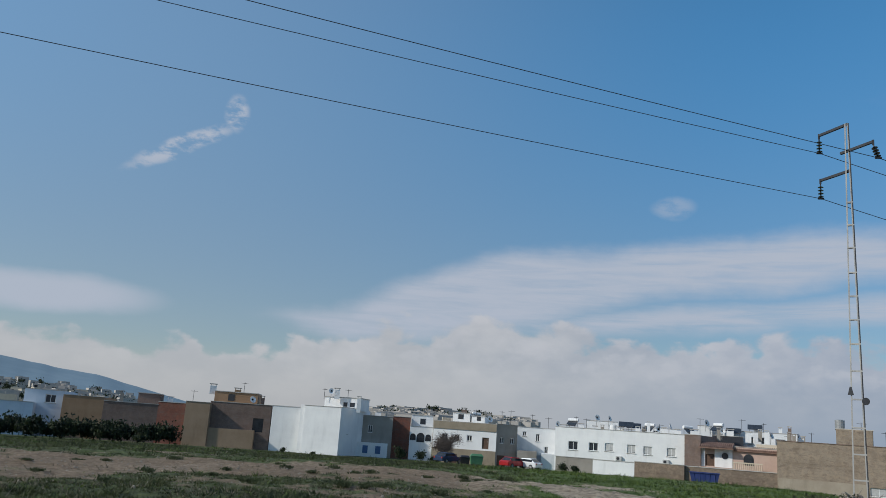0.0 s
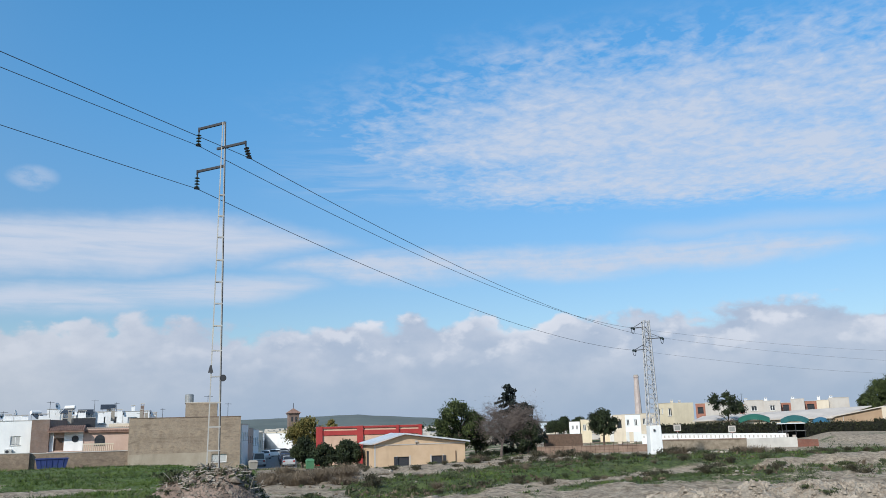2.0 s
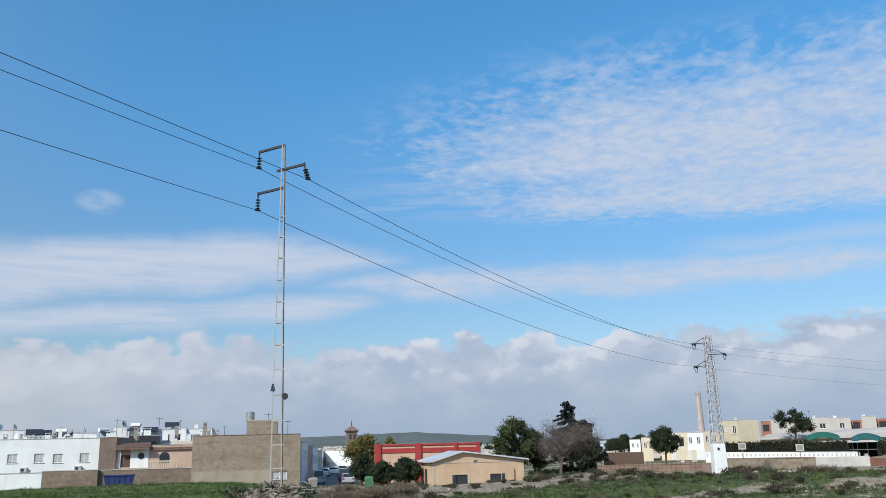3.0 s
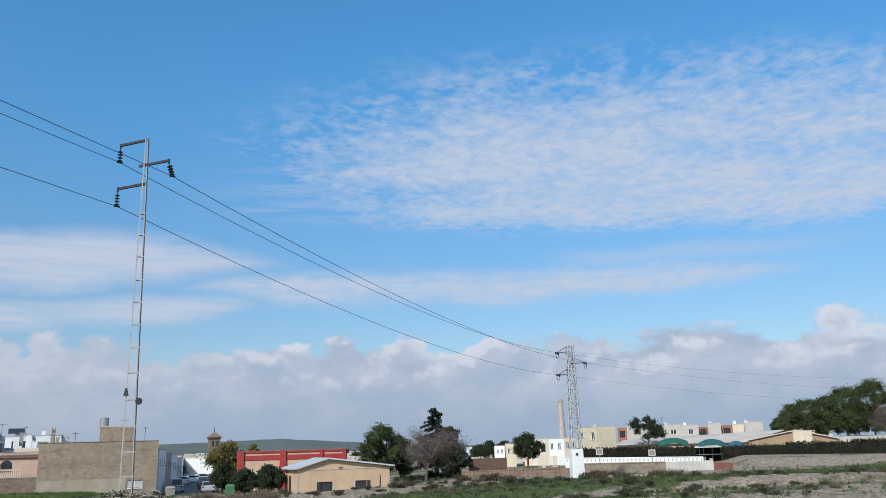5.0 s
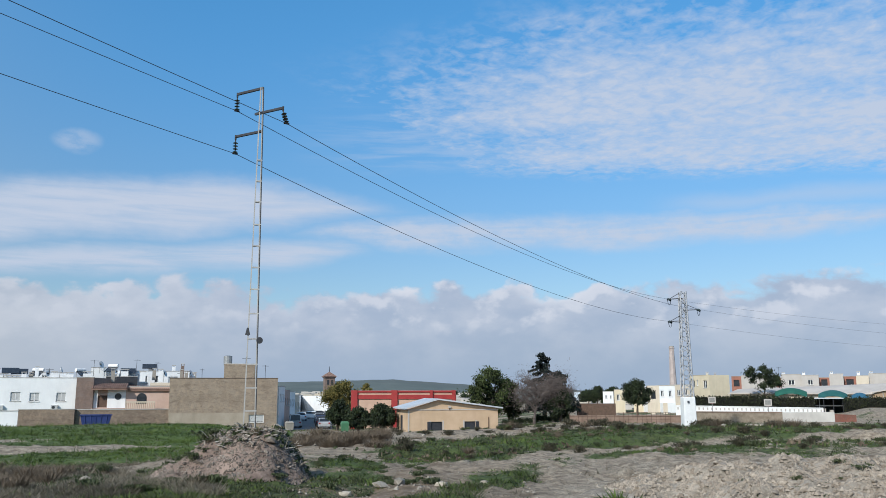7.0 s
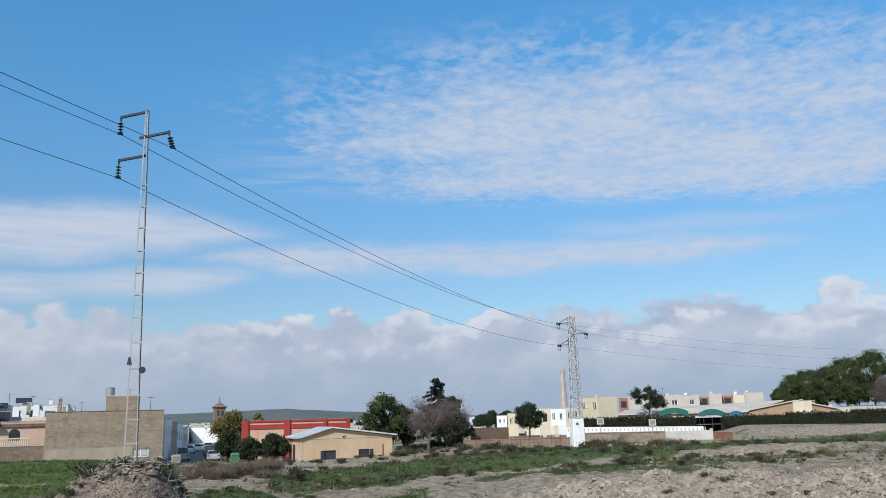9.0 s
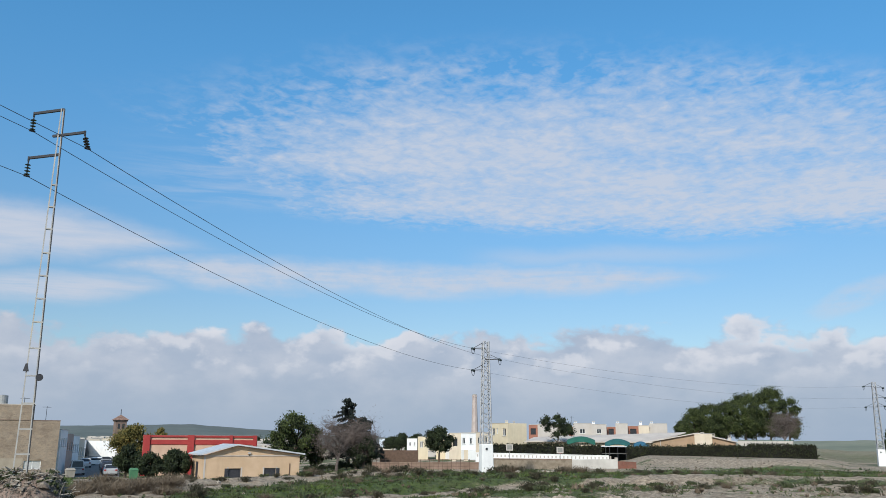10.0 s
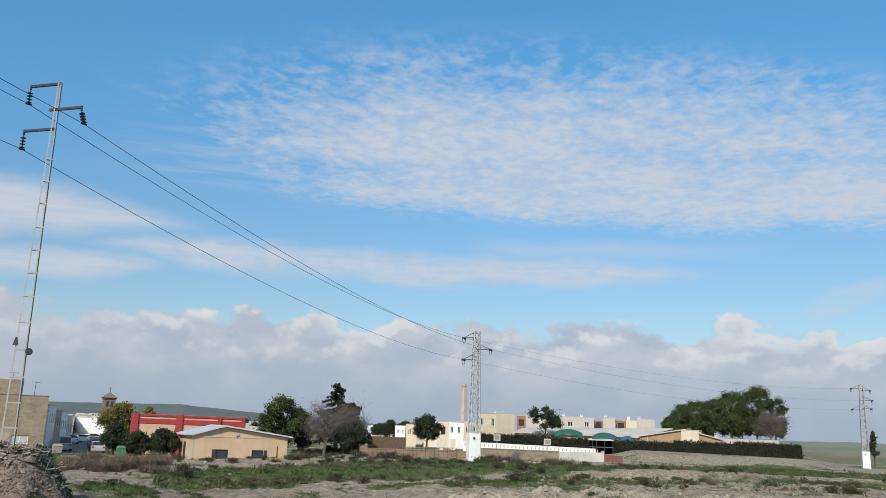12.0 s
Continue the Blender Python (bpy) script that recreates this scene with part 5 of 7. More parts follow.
def tree(name, label, az, d, top_el, bottom_el, half_width, material, seed, kind="round", base_el=None, group=""):
    """Crown between two elevations; half_width in metres."""
    rng = random.Random(seed)
    p = ground_xy(az, d)
    zb = terrain(p.x, p.y)
    top, bot = rise(top_el, d) - zb, rise(bottom_el, d) - zb
    ob = empty(name, pose(p.x, p.y, zb), label, "tree", group)
    H = top - bot
    verts, faces = [], []
    if kind == "bare":
        bm, ends = trunk_mesh(bot + H * 0.55, 0.22, 0.3, 26, rng, BARK, half_width * 0.75, 9)
        part("trunk", bm, TWIG, ob, "bare grey-brown trunk, limbs and twigs")
        for m, e in ends:
            for _ in range(170):
                c = m.lerp(e, rng.uniform(0.3, 1.1)) + Vector((rng.gauss(0, 1), rng.gauss(0, 1), rng.gauss(0, 1))) * half_width * 0.2
                v = Vector((rng.gauss(0, 1), rng.gauss(0, 1), rng.uniform(-0.2, 1.2))).normalized() * rng.uniform(0.2, 0.5)
                w = v.cross(Vector((rng.gauss(0, 1), rng.gauss(0, 1), 0.1))).normalized() * 0.022
                b = len(verts)
                verts += [c - w, c + w, c + v]
                faces.append((b, b + 1, b + 2))
        ob2 = new("crown", from_lists("crown", verts, faces, TWIG))
        ob2.parent = ob
        tagged(ob2, "haze of fine bare twigs")
        return ob
    bm, ends = trunk_mesh(bot + H * (0.9 if kind == "fir" else 0.6), 0.2 if H < 6 else 0.28, 0.2, 0 if kind == "fir" else 9, rng, BARK, half_width * 0.6)
    part("trunk", bm, BARK, ob)
    if kind == "fir":
        tiers = 16
        for t in range(tiers):
            f = t / (tiers - 1)
            rad = half_width * (1 - f) ** 0.8 + 0.75
            n = max(4, int(9 * (1 - f)) + 3)
            for i in range(n):
                a = rng.uniform(0, 6.28)
                ln = rad * rng.uniform(0.75, 1.4)
                for s in range(7):
                    k = (s + 1) / 7
                    clump(verts, faces, (ln * k * math.cos(a), ln * k * math.sin(a), bot + H * f * 0.97 - 0.25 * k * ln), 0.2 + 0.16 * k, 10, 0.22, rng, 0.6)
    else:
        blobs = {"round": 44, "pine": 44, "grove": 46, "airy": 17, "cypress": 14}[kind]
        for i in range(blobs):
            a, q = rng.uniform(0, 6.28), rng.random() ** 0.5
            zf = (i + rng.uniform(0.0, 0.9)) / blobs if i else 1.0
            if kind == "round":
                prof = math.sin(math.pi * (0.14 + 0.8 * zf)) ** 0.6
            elif kind == "pine":
                prof = 0.55 + 0.45 * math.sin(math.pi * zf ** 0.8)
                prof *= 1.0 if zf < 0.7 else 0.75
            elif kind == "grove":
                prof = math.sin(math.pi * (0.16 + 0.76 * zf)) ** 0.5
            elif kind == "cypress":
                prof = 0.8 * (1 - zf) + 0.15
            else:
                prof = math.sin(math.pi * (0.2 + 0.7 * zf)) ** 0.5
            br = half_width * (rng.uniform(0.15, 0.36) if kind != "airy" else rng.uniform(0.14, 0.28))
            if kind == "grove":
                q, br = q ** 0.7, br * 1.0
            rad = max(0, half_width * prof - br * 0.5) * q
            c = (rad * math.cos(a), rad * math.sin(a), bot + br * 0.8 + (H - br * 1.6) * zf)
            clump(verts, faces, c, br, int(520 * (br / 1.0) ** 1.4) + 130, 0.15 if kind != "pine" else 0.17, rng, 0.8)
    crown = new("crown", from_lists("crown", verts, faces, material))
    crown.parent = ob
    return ob


tree("plane_tree", "olive-yellow leafy tree beside the street", 33.5, 137, 0.74, -1.6, 3.3, YELLOWLEAF, 1, "round")
tree("plane_tree", "olive-yellow leafy tree beside the school", 34.9, 140, 0.55, -0.8, 1.9, YELLOWLEAF, 31, "airy")
tree("orange_tree", "dark round leafy tree beside the shed", 34.6, 104, -1.05, -2.55, 1.7, DARKLEAF, 2)
tree("orange_tree", "dark round leafy tree beside the shed", 36.1, 103, -0.8, -2.5, 2.1, DARKLEAF, 3)
tree("orange_tree", "dark green leafy tree by the street corner", 33.2, 110, -0.55, -2.3, 1.7, DARKLEAF, 4)
tree("pine_tree", "dense dark green pine behind the shed", 43.6, 112, 1.66, -1.9, 2.9, PINELEAF, 5, "grove")
tree("pine_tree", "lower dark green pine behind the shed", 44.9, 114, 0.9, -1.9, 2.1, PINELEAF, 6, "round")
tree("fir_tree", "dark conical fir tree", 47.35, 122, 2.66, -0.9, 2.7, FIRLEAF, 7, "fir")
tree("fir_tree", "small dark fir beside a taller one", 48.25, 120, 1.35, -0.9, 1.8, FIRLEAF, 77, "fir")
tree("bare_tree", "leafless grey-brown tree with dense twigs", 46.6, 108, 0.95, -1.7, 3.8, TWIG, 8, "bare")
tree("bare_tree", "leafless brown tree behind the shed", 47.9, 111, 0.7, -1.8, 3.3, TWIG, 18, "bare")
tree("bare_tree", "small leafless tree before a white house", 0.4, 116, -0.1, -1.6, 1.7, TWIG, 19, "bare")
tree("oak_tree", "dark leafy tree beside a leafless one", 48.4, 110, 0.15, -1.9, 1.9, DARKLEAF, 9)
tree("round_tree", "dark round-crowned tree by the white houses", 53.5, 128, 0.78, -0.95, 2.5, DARKLEAF, 10)
tree("airy_tree", "loose-crowned tree over the hedge", 61.5, 145, 1.66, 0.0, 3.3, DARKLEAF, 12, "airy")
for k, (a, e, w) in enumerate(((69.8, 1.25, 1.9), (70.4, 2.1, 2.5), (71.3, 2.35, 3.0), (72.4, 2.5, 3.2), (73.6, 3.0, 3.8), (75.1, 3.38, 4.0), (76.2, 2.65, 2.6), (71.8, 1.5, 3.2), (74.2, 2.0, 3.6))):
    tree("stone_pine", "tall green pine in a grove behind the hedge", a, 168 + (k % 3) * 4, e, 0.05, w, PINELEAF, 20 + k, "grove", group="pines of the grove")
tree("bare_tree", "leafless grey tree before the pine grove", 75.9, 158, 1.95, 0.2, 3.0, TWIG, 40, "bare")
tree("cypress_tree", "slim dark tree beside the distant pylon", 81.7, 175, 0.75, -0.9, 1.5, DARKLEAF, 41, "cypress")
for k, (a, e) in enumerate(((50.3, 0.1), (50.9, 0.35), (52.0, 0.3))):
    tree("garden_tree", "small dark tree among far houses", a, 190, e, -0.7, 2.2, DARKLEAF, 50 + k, group="garden trees")


def hedge(label, a0, d0, a1, d1, top0, top1, bot, seed):
    rng = random.Random(seed)
    A, B = spot(a0, d0, 0), spot(a1, d1, 0)
    n = int((B - A).length * 2.6)
    verts, faces = [], []
    u = (B - A).normalized()
    for i in range(n):
        f = (i + 0.5) / n
        c = A.lerp(B, f)
        g = terrain(c.x, c.y)
        zt = rise(top0 + (top1 - top0) * f, d0 + (d1 - d0) * f) + 0.12 * noise.noise((i * 0.3, seed, 0))
        z = g + 0.2
        while z < zt - 0.2:
            clump(verts, faces, (c.x, c.y, z), 0.44, 34, 0.17, rng, 0.9)
            z += 0.34
    ob = empty("hedge", pose(0, 0, 0), label, "hedge", "clipped hedges")
    leaves = new("foliage", from_lists("foliage", verts, faces, HEDGELEAF))
    leaves.parent = ob
    bm = bmesh.new()
    for i in range(0, n, 3):
        c = A.lerp(B, (i + 0.5) / n)
        rod(bm, (c.x, c.y, terrain(c.x, c.y) - 0.2), (c.x, c.y, terrain(c.x, c.y) + 0.8), 0.04, 0.02, 5)
    tagged(part("stems", bm, BARK, ob), kind="stuff")
    # solid dark filler stands for the shade among the leaves
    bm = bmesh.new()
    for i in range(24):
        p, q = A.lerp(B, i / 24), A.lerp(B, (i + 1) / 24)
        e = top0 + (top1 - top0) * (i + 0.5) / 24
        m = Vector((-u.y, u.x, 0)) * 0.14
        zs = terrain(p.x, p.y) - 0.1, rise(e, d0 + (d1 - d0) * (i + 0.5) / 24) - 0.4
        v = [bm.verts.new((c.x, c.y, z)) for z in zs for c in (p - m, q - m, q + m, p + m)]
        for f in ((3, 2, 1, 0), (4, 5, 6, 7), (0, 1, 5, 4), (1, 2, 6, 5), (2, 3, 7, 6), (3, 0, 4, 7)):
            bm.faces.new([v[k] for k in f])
    part("core", bm, INNERSHADE, ob)


hedge("long clipped dark green hedge behind a white wall", 57.2, 131, 64.4, 135, -0.26, -0.3, -1.1, 1)
hedge("long clipped dark green hedge on a dirt bank", 66.1, 137, 77.7, 142, -0.36, -0.12, -1.1, 2)


# ---- distance ----
def hills():
    def ridge(name, label, prof, d, depth, material):
        verts, faces = [], []
        a0, a1 = prof[0][0], prof[-1][0]
        n = int((a1 - a0) / 0.25)
        xs, ys = [p[0] for p in prof], [p[1] for p in prof]
        for j in range(13):
            f = j / 12
            for i in range(n + 1):
                a = a0 + (a1 - a0) * i / n
                e = float(np.interp(a, xs, ys)) + 0.05 * noise.noise((a * 0.8, d, 0))
                dd = d + depth * (f - 1)
                low = -0.9
                el = low + (e - low) * math.sin(f * math.pi / 2) + 0.08 * noise.noise((a * 0.7, f * 4, d)) * (1 - f)
                verts.append(spot(a, dd, rise(el, dd)))
        w = n + 1
        for j in range(12):
            for i in range(n):
                faces.append((j * w + i, j * w + i + 1, (j + 1) * w + i + 1, (j + 1) * w + i))
        tagged(new(name, from_lists(name, verts, faces, material, True)), label, "hill", kind="structure")
    far = mat("far_hillside", (0.075, 0.092, 0.08), (0.115, 0.13, 0.112), 0.006, fine=0.05, bump=0.0, c3=(0.095, 0.105, 0.09))
    # distance haze is put into this slope's base colour
    blue = mat("hazed_hillside", (0.12, 0.19, 0.24), (0.16, 0.23, 0.28), 0.004, fine=0.03, bump=0.0)
    field = mat("far_fields", (0.13, 0.145, 0.095), (0.2, 0.205, 0.14), 0.006, fine=0.05, bump=0.0)
    ridge("hill", "distant wooded ridge behind the town", ((16, -0.6), (22, 0.2), (27, 0.6), (32, 0.7), (37, 0.82), (41, 0.55), (45, 0.2), (52, 0.0), (60, -0.1), (70, -0.1)), 2600, 900, far)
    ridge("hill", "mountain slope coloured blue with distance haze beyond the houses", ((-48, 2.4), (-36, 3.2), (-30, 3.0), (-28, 2.72), (-25, 2.28), (-22.5, 2.05), (-20, 1.5), (-16, 0.6), (-10, 0.0)), 2300, 800, blue)
    ridge("hill", "low green fields rising in the distance", ((70, -0.3), (75, -0.05), (80, 0.08), (84, 0.05), (92, 0.1), (100, 0.0)), 1700, 700, field)


hills()


def far_town():
    """The rest of the town climbing the slope: far houses too many to count."""
    rng = random.Random(9)
    for name, label, spans, m in (("far_houses", "far white houses crowding the slope", ((-4.5, 6.5, 260, 420, 0.95, 1.65, 150), (-30, -20, 300, 600, 0.5, 1.6, 90), (30, 34, 300, 600, -0.5, 0.1, 50), (41, 44.5, 200, 330, -0.6, 0.05, 24), (49, 55, 180, 300, -0.9, -0.1, 26)), OFFWHITE),
                                  ("far_houses", "far tan and cream houses among the white ones", ((-4.5, 6.0, 270, 430, 0.9, 1.5, 40), (-30, -20, 300, 600, 0.4, 1.4, 50), (29.5, 34, 300, 600, -0.5, 0.1, 26), (49, 55, 180, 280, -0.9, -0.1, 12)), CREAM)):
        bm = bmesh.new()
        for a0, a1, d0, d1, e0, e1, n in spans:
            for _ in range(n):
                f = rng.random()
                a, d = rng.uniform(a0, a1), d0 + (d1 - d0) * f
                top = rise(e0 + (e1 - e0) * f * (1 - abs((a - a0) / (a1 - a0) - 0.4) * 0.7), d)
                w, dp, h = rng.uniform(3, 6.5), rng.uniform(3, 5), rng.uniform(3, 6)
                c = spot(a, d, top)
                q = Matrix.Translation(c) @ Matrix.Rotation(radians(-a + rng.uniform(-25, 25)), 4, "Z")
                vs = box(bm, -w / 2, w / 2, 0, dp, -h - 14, 0)
                for v in vs:
                    v.co = q @ v.co
                for _ in range(rng.randint(1, 3)):
                    x, z = rng.uniform(-w / 2 + 0.8, w / 2 - 0.8), rng.uniform(-h + 1.5, -1.2)
                    vs = box(bm, x - 0.5, x + 0.5, -0.05, 0.05, z - 0.6, z + 0.6)
                    for v in vs:
                        v.co = q @ v.co
                    for fc in {f2 for v in vs for f2 in v.link_faces}:
                        fc.material_index = 1
        tagged(part(name, bm, [m, GLASS]), label, "house", kind="stuff")


far_town()


def far_trees():
    """Dark tree clumps among the far houses."""
    rng = random.Random(14)
    verts, faces = [], []
    for a0, a1, d0, d1, e0, e1, n in ((-4.0, 6.0, 280, 420, 1.0, 1.75, 26), (-30, -20, 300, 580, 0.4, 1.6, 40), (40.5, 44.5, 220, 320, -0.3, 0.15, 10), (49, 55, 200, 280, -0.5, 0.1, 12)):
        for _ in range(n):
            f = rng.random()
            a, d = rng.uniform(a0, a1), d0 + (d1 - d0) * f
            r = rng.uniform(1.2, 2.6)
            c = spot(a, d, rise(e0 + (e1 - e0) * f * (1 - abs((a - a0) / (a1 - a0) - 0.4) * 0.7), d) - r * 0.6)
            clump(verts, faces, c, r, 130, 0.45, rng, 0.8)
    tagged(new("far_trees", from_lists("far_trees", verts, faces, DARKLEAF)), "dark trees among the far houses", "trees", kind="stuff")


far_trees()


# ---- the school yard and the houses beyond it ----
def long_wall(name, label, a0, d0, a1, d1, top0, top1, material, thick=0.3, coping=None, group="field walls"):
    """A low wall that follows the ground between two bearings."""
    A, B = ground_xy(a0, d0), ground_xy(a1, d1)
    u = B - A
    ob = empty(name, pose(A.x, A.y, 0, 0, 0, math.degrees(math.atan2(u.y, u.x))), label, "wall", group)
    n = max(2, int(u.length / 3))
    bm = bmesh.new()
    for i in range(n):
        p, q = A.lerp(B, i / n), A.lerp(B, (i + 1) / n)
        za, zb = rise(top0 + (top1 - top0) * i / n, p.length), rise(top0 + (top1 - top0) * (i + 1) / n, q.length)
        vs = box(bm, u.length * i / n, u.length * (i + 1) / n, 0, thick, min(terrain(*p), terrain(*q)) - 0.4, za)
        for v in (vs[5], vs[6]):
            v.co.z = zb
    part("wall", bm, material, ob)
    if coping:
        bm = bmesh.new()
        za, zb = rise(top0, d0), rise(top1, d1)
        bar(bm, (0, thick / 2, za + 0.06), (u.length, thick / 2, zb + 0.06), thick + 0.12, 0.11)
        part("coping", bm, coping, ob)
    return ob, u.length


long_wall("yard_wall", "long brown brick wall behind a railing", 49.0, 106, 56.6, 104, -1.66, -1.62, BROWNWALL, coping=BROWNWALL)
long_wall("field_wall", "rough tan retaining wall with a dark coping", 56.6, 104, 62.5, 103, -1.36, -1.36, RUBBLEWALL, coping=BROWNWALL)
long_wall("field_wall", "grey concrete retaining wall", 62.5, 103, 65.5, 103, -1.33, -1.28, CONCRETE)
long_wall("field_wall", "low red brick wall end", 65.5, 103, 66.7, 104, -1.4, -1.45, BRICKRED)
ob, L = long_wall("court_wall", "long white balustraded court wall below a hedge", 56.0, 128, 64.9, 131, -0.96, -1.08, WHITECONC, coping=WHITECONC)
for i in range(34):
    x = (i + 0.5) * L / 34
    f = (i + 0.5) / 34
    z1 = rise(-0.96 - 0.12 * f, 128 + 3 * f)
    part("recess", boxed(x - 0.09, x + 0.09, -0.02, 0.01, z1 - 0.5, z1 - 0.14), OFFWHITE, ob)


def railing():
    a, b = ground_xy(49.0, 100), ground_xy(55.6, 99)
    u = b - a
    ob = empty("railing", pose(a.x, a.y, 0, 0, 0, math.degrees(math.atan2(u.y, u.x))), "rusty metal railing with slender posts", "railing")
    n = 22
    for i in range(n + 1):
        p = a.lerp(b, i / n)
        g = terrain(*p)
        part("post", rodded((u.length * i / n, 0, g - 0.3), (u.length * i / n, 0, g + 1.35), 0.028, sides=5), WOOD, ob)
    for k, h in enumerate((0.5, 0.9, 1.3)):
        bm = bmesh.new()
        for i in range(n):
            g0, g1 = terrain(*a.lerp(b, i / n)), terrain(*a.lerp(b, (i + 1) / n))
            rod(bm, (u.length * i / n, 0, g0 + h), (u.length * (i + 1) / n, 0, g1 + h), 0.015, sides=4)
        part("rail", bm, WOOD, ob)


railing()


DARKGREY = mat("worn_grey_board", (0.16, 0.16, 0.15), (0.24, 0.24, 0.22), 2.0, 0.8)


def backboard(az, el):
    d = 124.5
    g = terrain(*ground_xy(az, d))
    z = rise(el, d)
    ob = empty("basketball_hoop", pose(*spot(az, d, g), 0, 0, -az), "white basketball backboard on a steel post", "basketball hoop", "hoops on the court")
    part("post", rodded((0, 0.3, -0.3), (0, 0.3, z - g), 0.06, sides=7), GALV, ob)
    b = part("board", boxed(-0.5, 0.5, -0.03, 0.03, z - g - 0.4, z - g + 0.5), OFFWHITE, ob, "white board")
    part("marking", boxed(-0.36, 0.36, -0.04, -0.032, z - g - 0.25, z - g + 0.36), DARKGREY, b)
    bm = bmesh.new()
    for i in range(12):
        t0, t1 = 2 * math.pi * i / 12, 2 * math.pi * (i + 1) / 12
        rod(bm, (0.23 * math.cos(t0), -0.3 + 0.23 * math.sin(t0), z - g - 0.45), (0.23 * math.cos(t1), -0.3 + 0.23 * math.sin(t1), z - g - 0.45), 0.015, sides=4)
    part("ring", bm, REDPAINT, ob)


backboard(58.3, -0.59)
backboard(61.7, -0.74)

h = House("house", "white house behind a round tree", 51.3, 185, 52.0, 185, 9, rise(-0.02, 185), WHITE, openings=[(51.45, -0.25, 51.6, -0.5), (51.75, -0.25, 51.88, -0.5)])
h = House("house", "narrow yellow plastered house", 52.05, 156, 52.75, 156, 9, rise(0.1, 156), YELLOW, openings=[(52.2, -0.2, 52.4, -0.6)])
h = House("house", "yellow plastered house behind a round tree", 53.3, 158, 54.2, 158, 9, rise(0.05, 158), YELLOW)
House("warehouse", "pale grey low warehouse with a light roof", 49.4, 250, 50.8, 250, 16, rise(-0.05, 250), COOL, "warehouse", base=EYE - 6)
long_wall("yard_wall", "dark brown fence wall of a yard", 49.5, 122, 52.1, 122, -0.8, -0.8, WOOD)
h = House("house", "cream terraced house with dark windows", 54.2, 150, 55.0, 150, 10, rise(0.36, 150), CREAM, openings=[(54.45, 0.0, 54.75, -0.5, "dark")])
h = House("house", "white terraced house with an outside stair", 55.0, 150, 56.0, 151, 10, rise(0.36, 150), WHITE, openings=[(55.1, 0.05, 55.3, -0.35), (55.6, 0.05, 55.8, -0.35)])
h.block("stair", 55.0, 55.9, -2.0, -0.004, 0, h.z(-0.75, 55.5), WHITE, "white outside stair")
h = House("house", "cream terraced house with dark windows", 56.0, 151, 57.0, 152, 10, rise(0.42, 151), CREAM, openings=[(56.15, 0.1, 56.35, -0.3), (56.6, 0.1, 56.8, -0.3)])
for a in (54.4, 55.2, 56.0):
    long_wall("gate_pillar", "cream gate pillar", a, 140, a + 0.28, 140, -0.75, -0.75, CREAM, 0.6, group="gate pillars")


def stack():
    d, az = 168, 55.92
    zb = terrain(*ground_xy(az, d)) - 0.3
    zt = rise(2.98, d)
    ob = empty("brick_chimney", pose(*spot(az, d, zb)), "tall slim pale brick factory chimney", "chimney")
    part("shaft", rodded((0, 0, 0), (0, 0, zt - zb - 0.5), 0.85, 0.46, sides=8), STACKBRICK, ob)
    part("collar", rodded((0, 0, zt - zb - 0.5), (0, 0, zt - zb - 0.2), 0.56, 0.52, sides=8), STACKBRICK, ob)
    part("rim", rodded((0, 0, zt - zb - 0.2), (0, 0, zt - zb), 0.45, 0.4, sides=18), GREYWALL, ob)


stack()
# yellow house seen on its corner
h = House("house", "pale yellow house with three small windows", 56.96, 165, 58.2, 160, 4.4, rise(1.04, 162), YELLOW,
          openings=[(57.1, 0.7, 57.3, 0.25), (57.4, 0.72, 57.5, 0.35), (57.82, 0.7, 58.05, 0.2)])
chimney(58.1, 163, rise(1.0, 163), rise(1.25, 163), 0.45, YELLOW)
chimney(58.6, 164, rise(1.0, 164), rise(1.2, 164), 0.4, GREYWALL)

# stepped row of flats behind the long hall
FL = "white flat in a stepped terrace row"
def flats():
    rows = ((59.6, 60.2, 0, LOGGIA), (60.2, 62.3, 1, OFFWHITE), (62.3, 62.6, 0, LOGGIA), (62.6, 63.8, 1, OFFWHITE), (63.8, 64.8, 1, OFFWHITE), (64.8, 65.4, 0, LOGGIA), (65.4, 66.2, 1, OFFWHITE),
            (66.2, 66.9, 0, LOGGIA), (66.9, 67.6, 1, CREAM), (67.6, 68.75, 1, OFFWHITE))
    for k, (a0, a1, solid, m) in enumerate(rows):
        d = 172 + (0 if solid else 1.5) + (k % 2) * 0.8
        w = a1 - a0
        House("flat", FL if solid else "recessed terracotta loggia of a terrace row", a0, d, a1, d, 10, rise(1.05 - 0.06 * (k % 3) - (0 if solid else 0.1), d), m, "house", "flats of the terrace row",
              openings=[(a0 + w * 0.35, 0.7, a0 + w * 0.65, 0.38)] if solid and k in (3, 4) else ([(a0 + w * 0.2, 0.72, a0 + w * 0.8, 0.3, "dark")] if not solid else ()))
        if solid and k > 2:
            chimney(a0 + 0.15, d + 4, rise(1.0, d), rise(1.2, d + 4), 0.5)


flats()


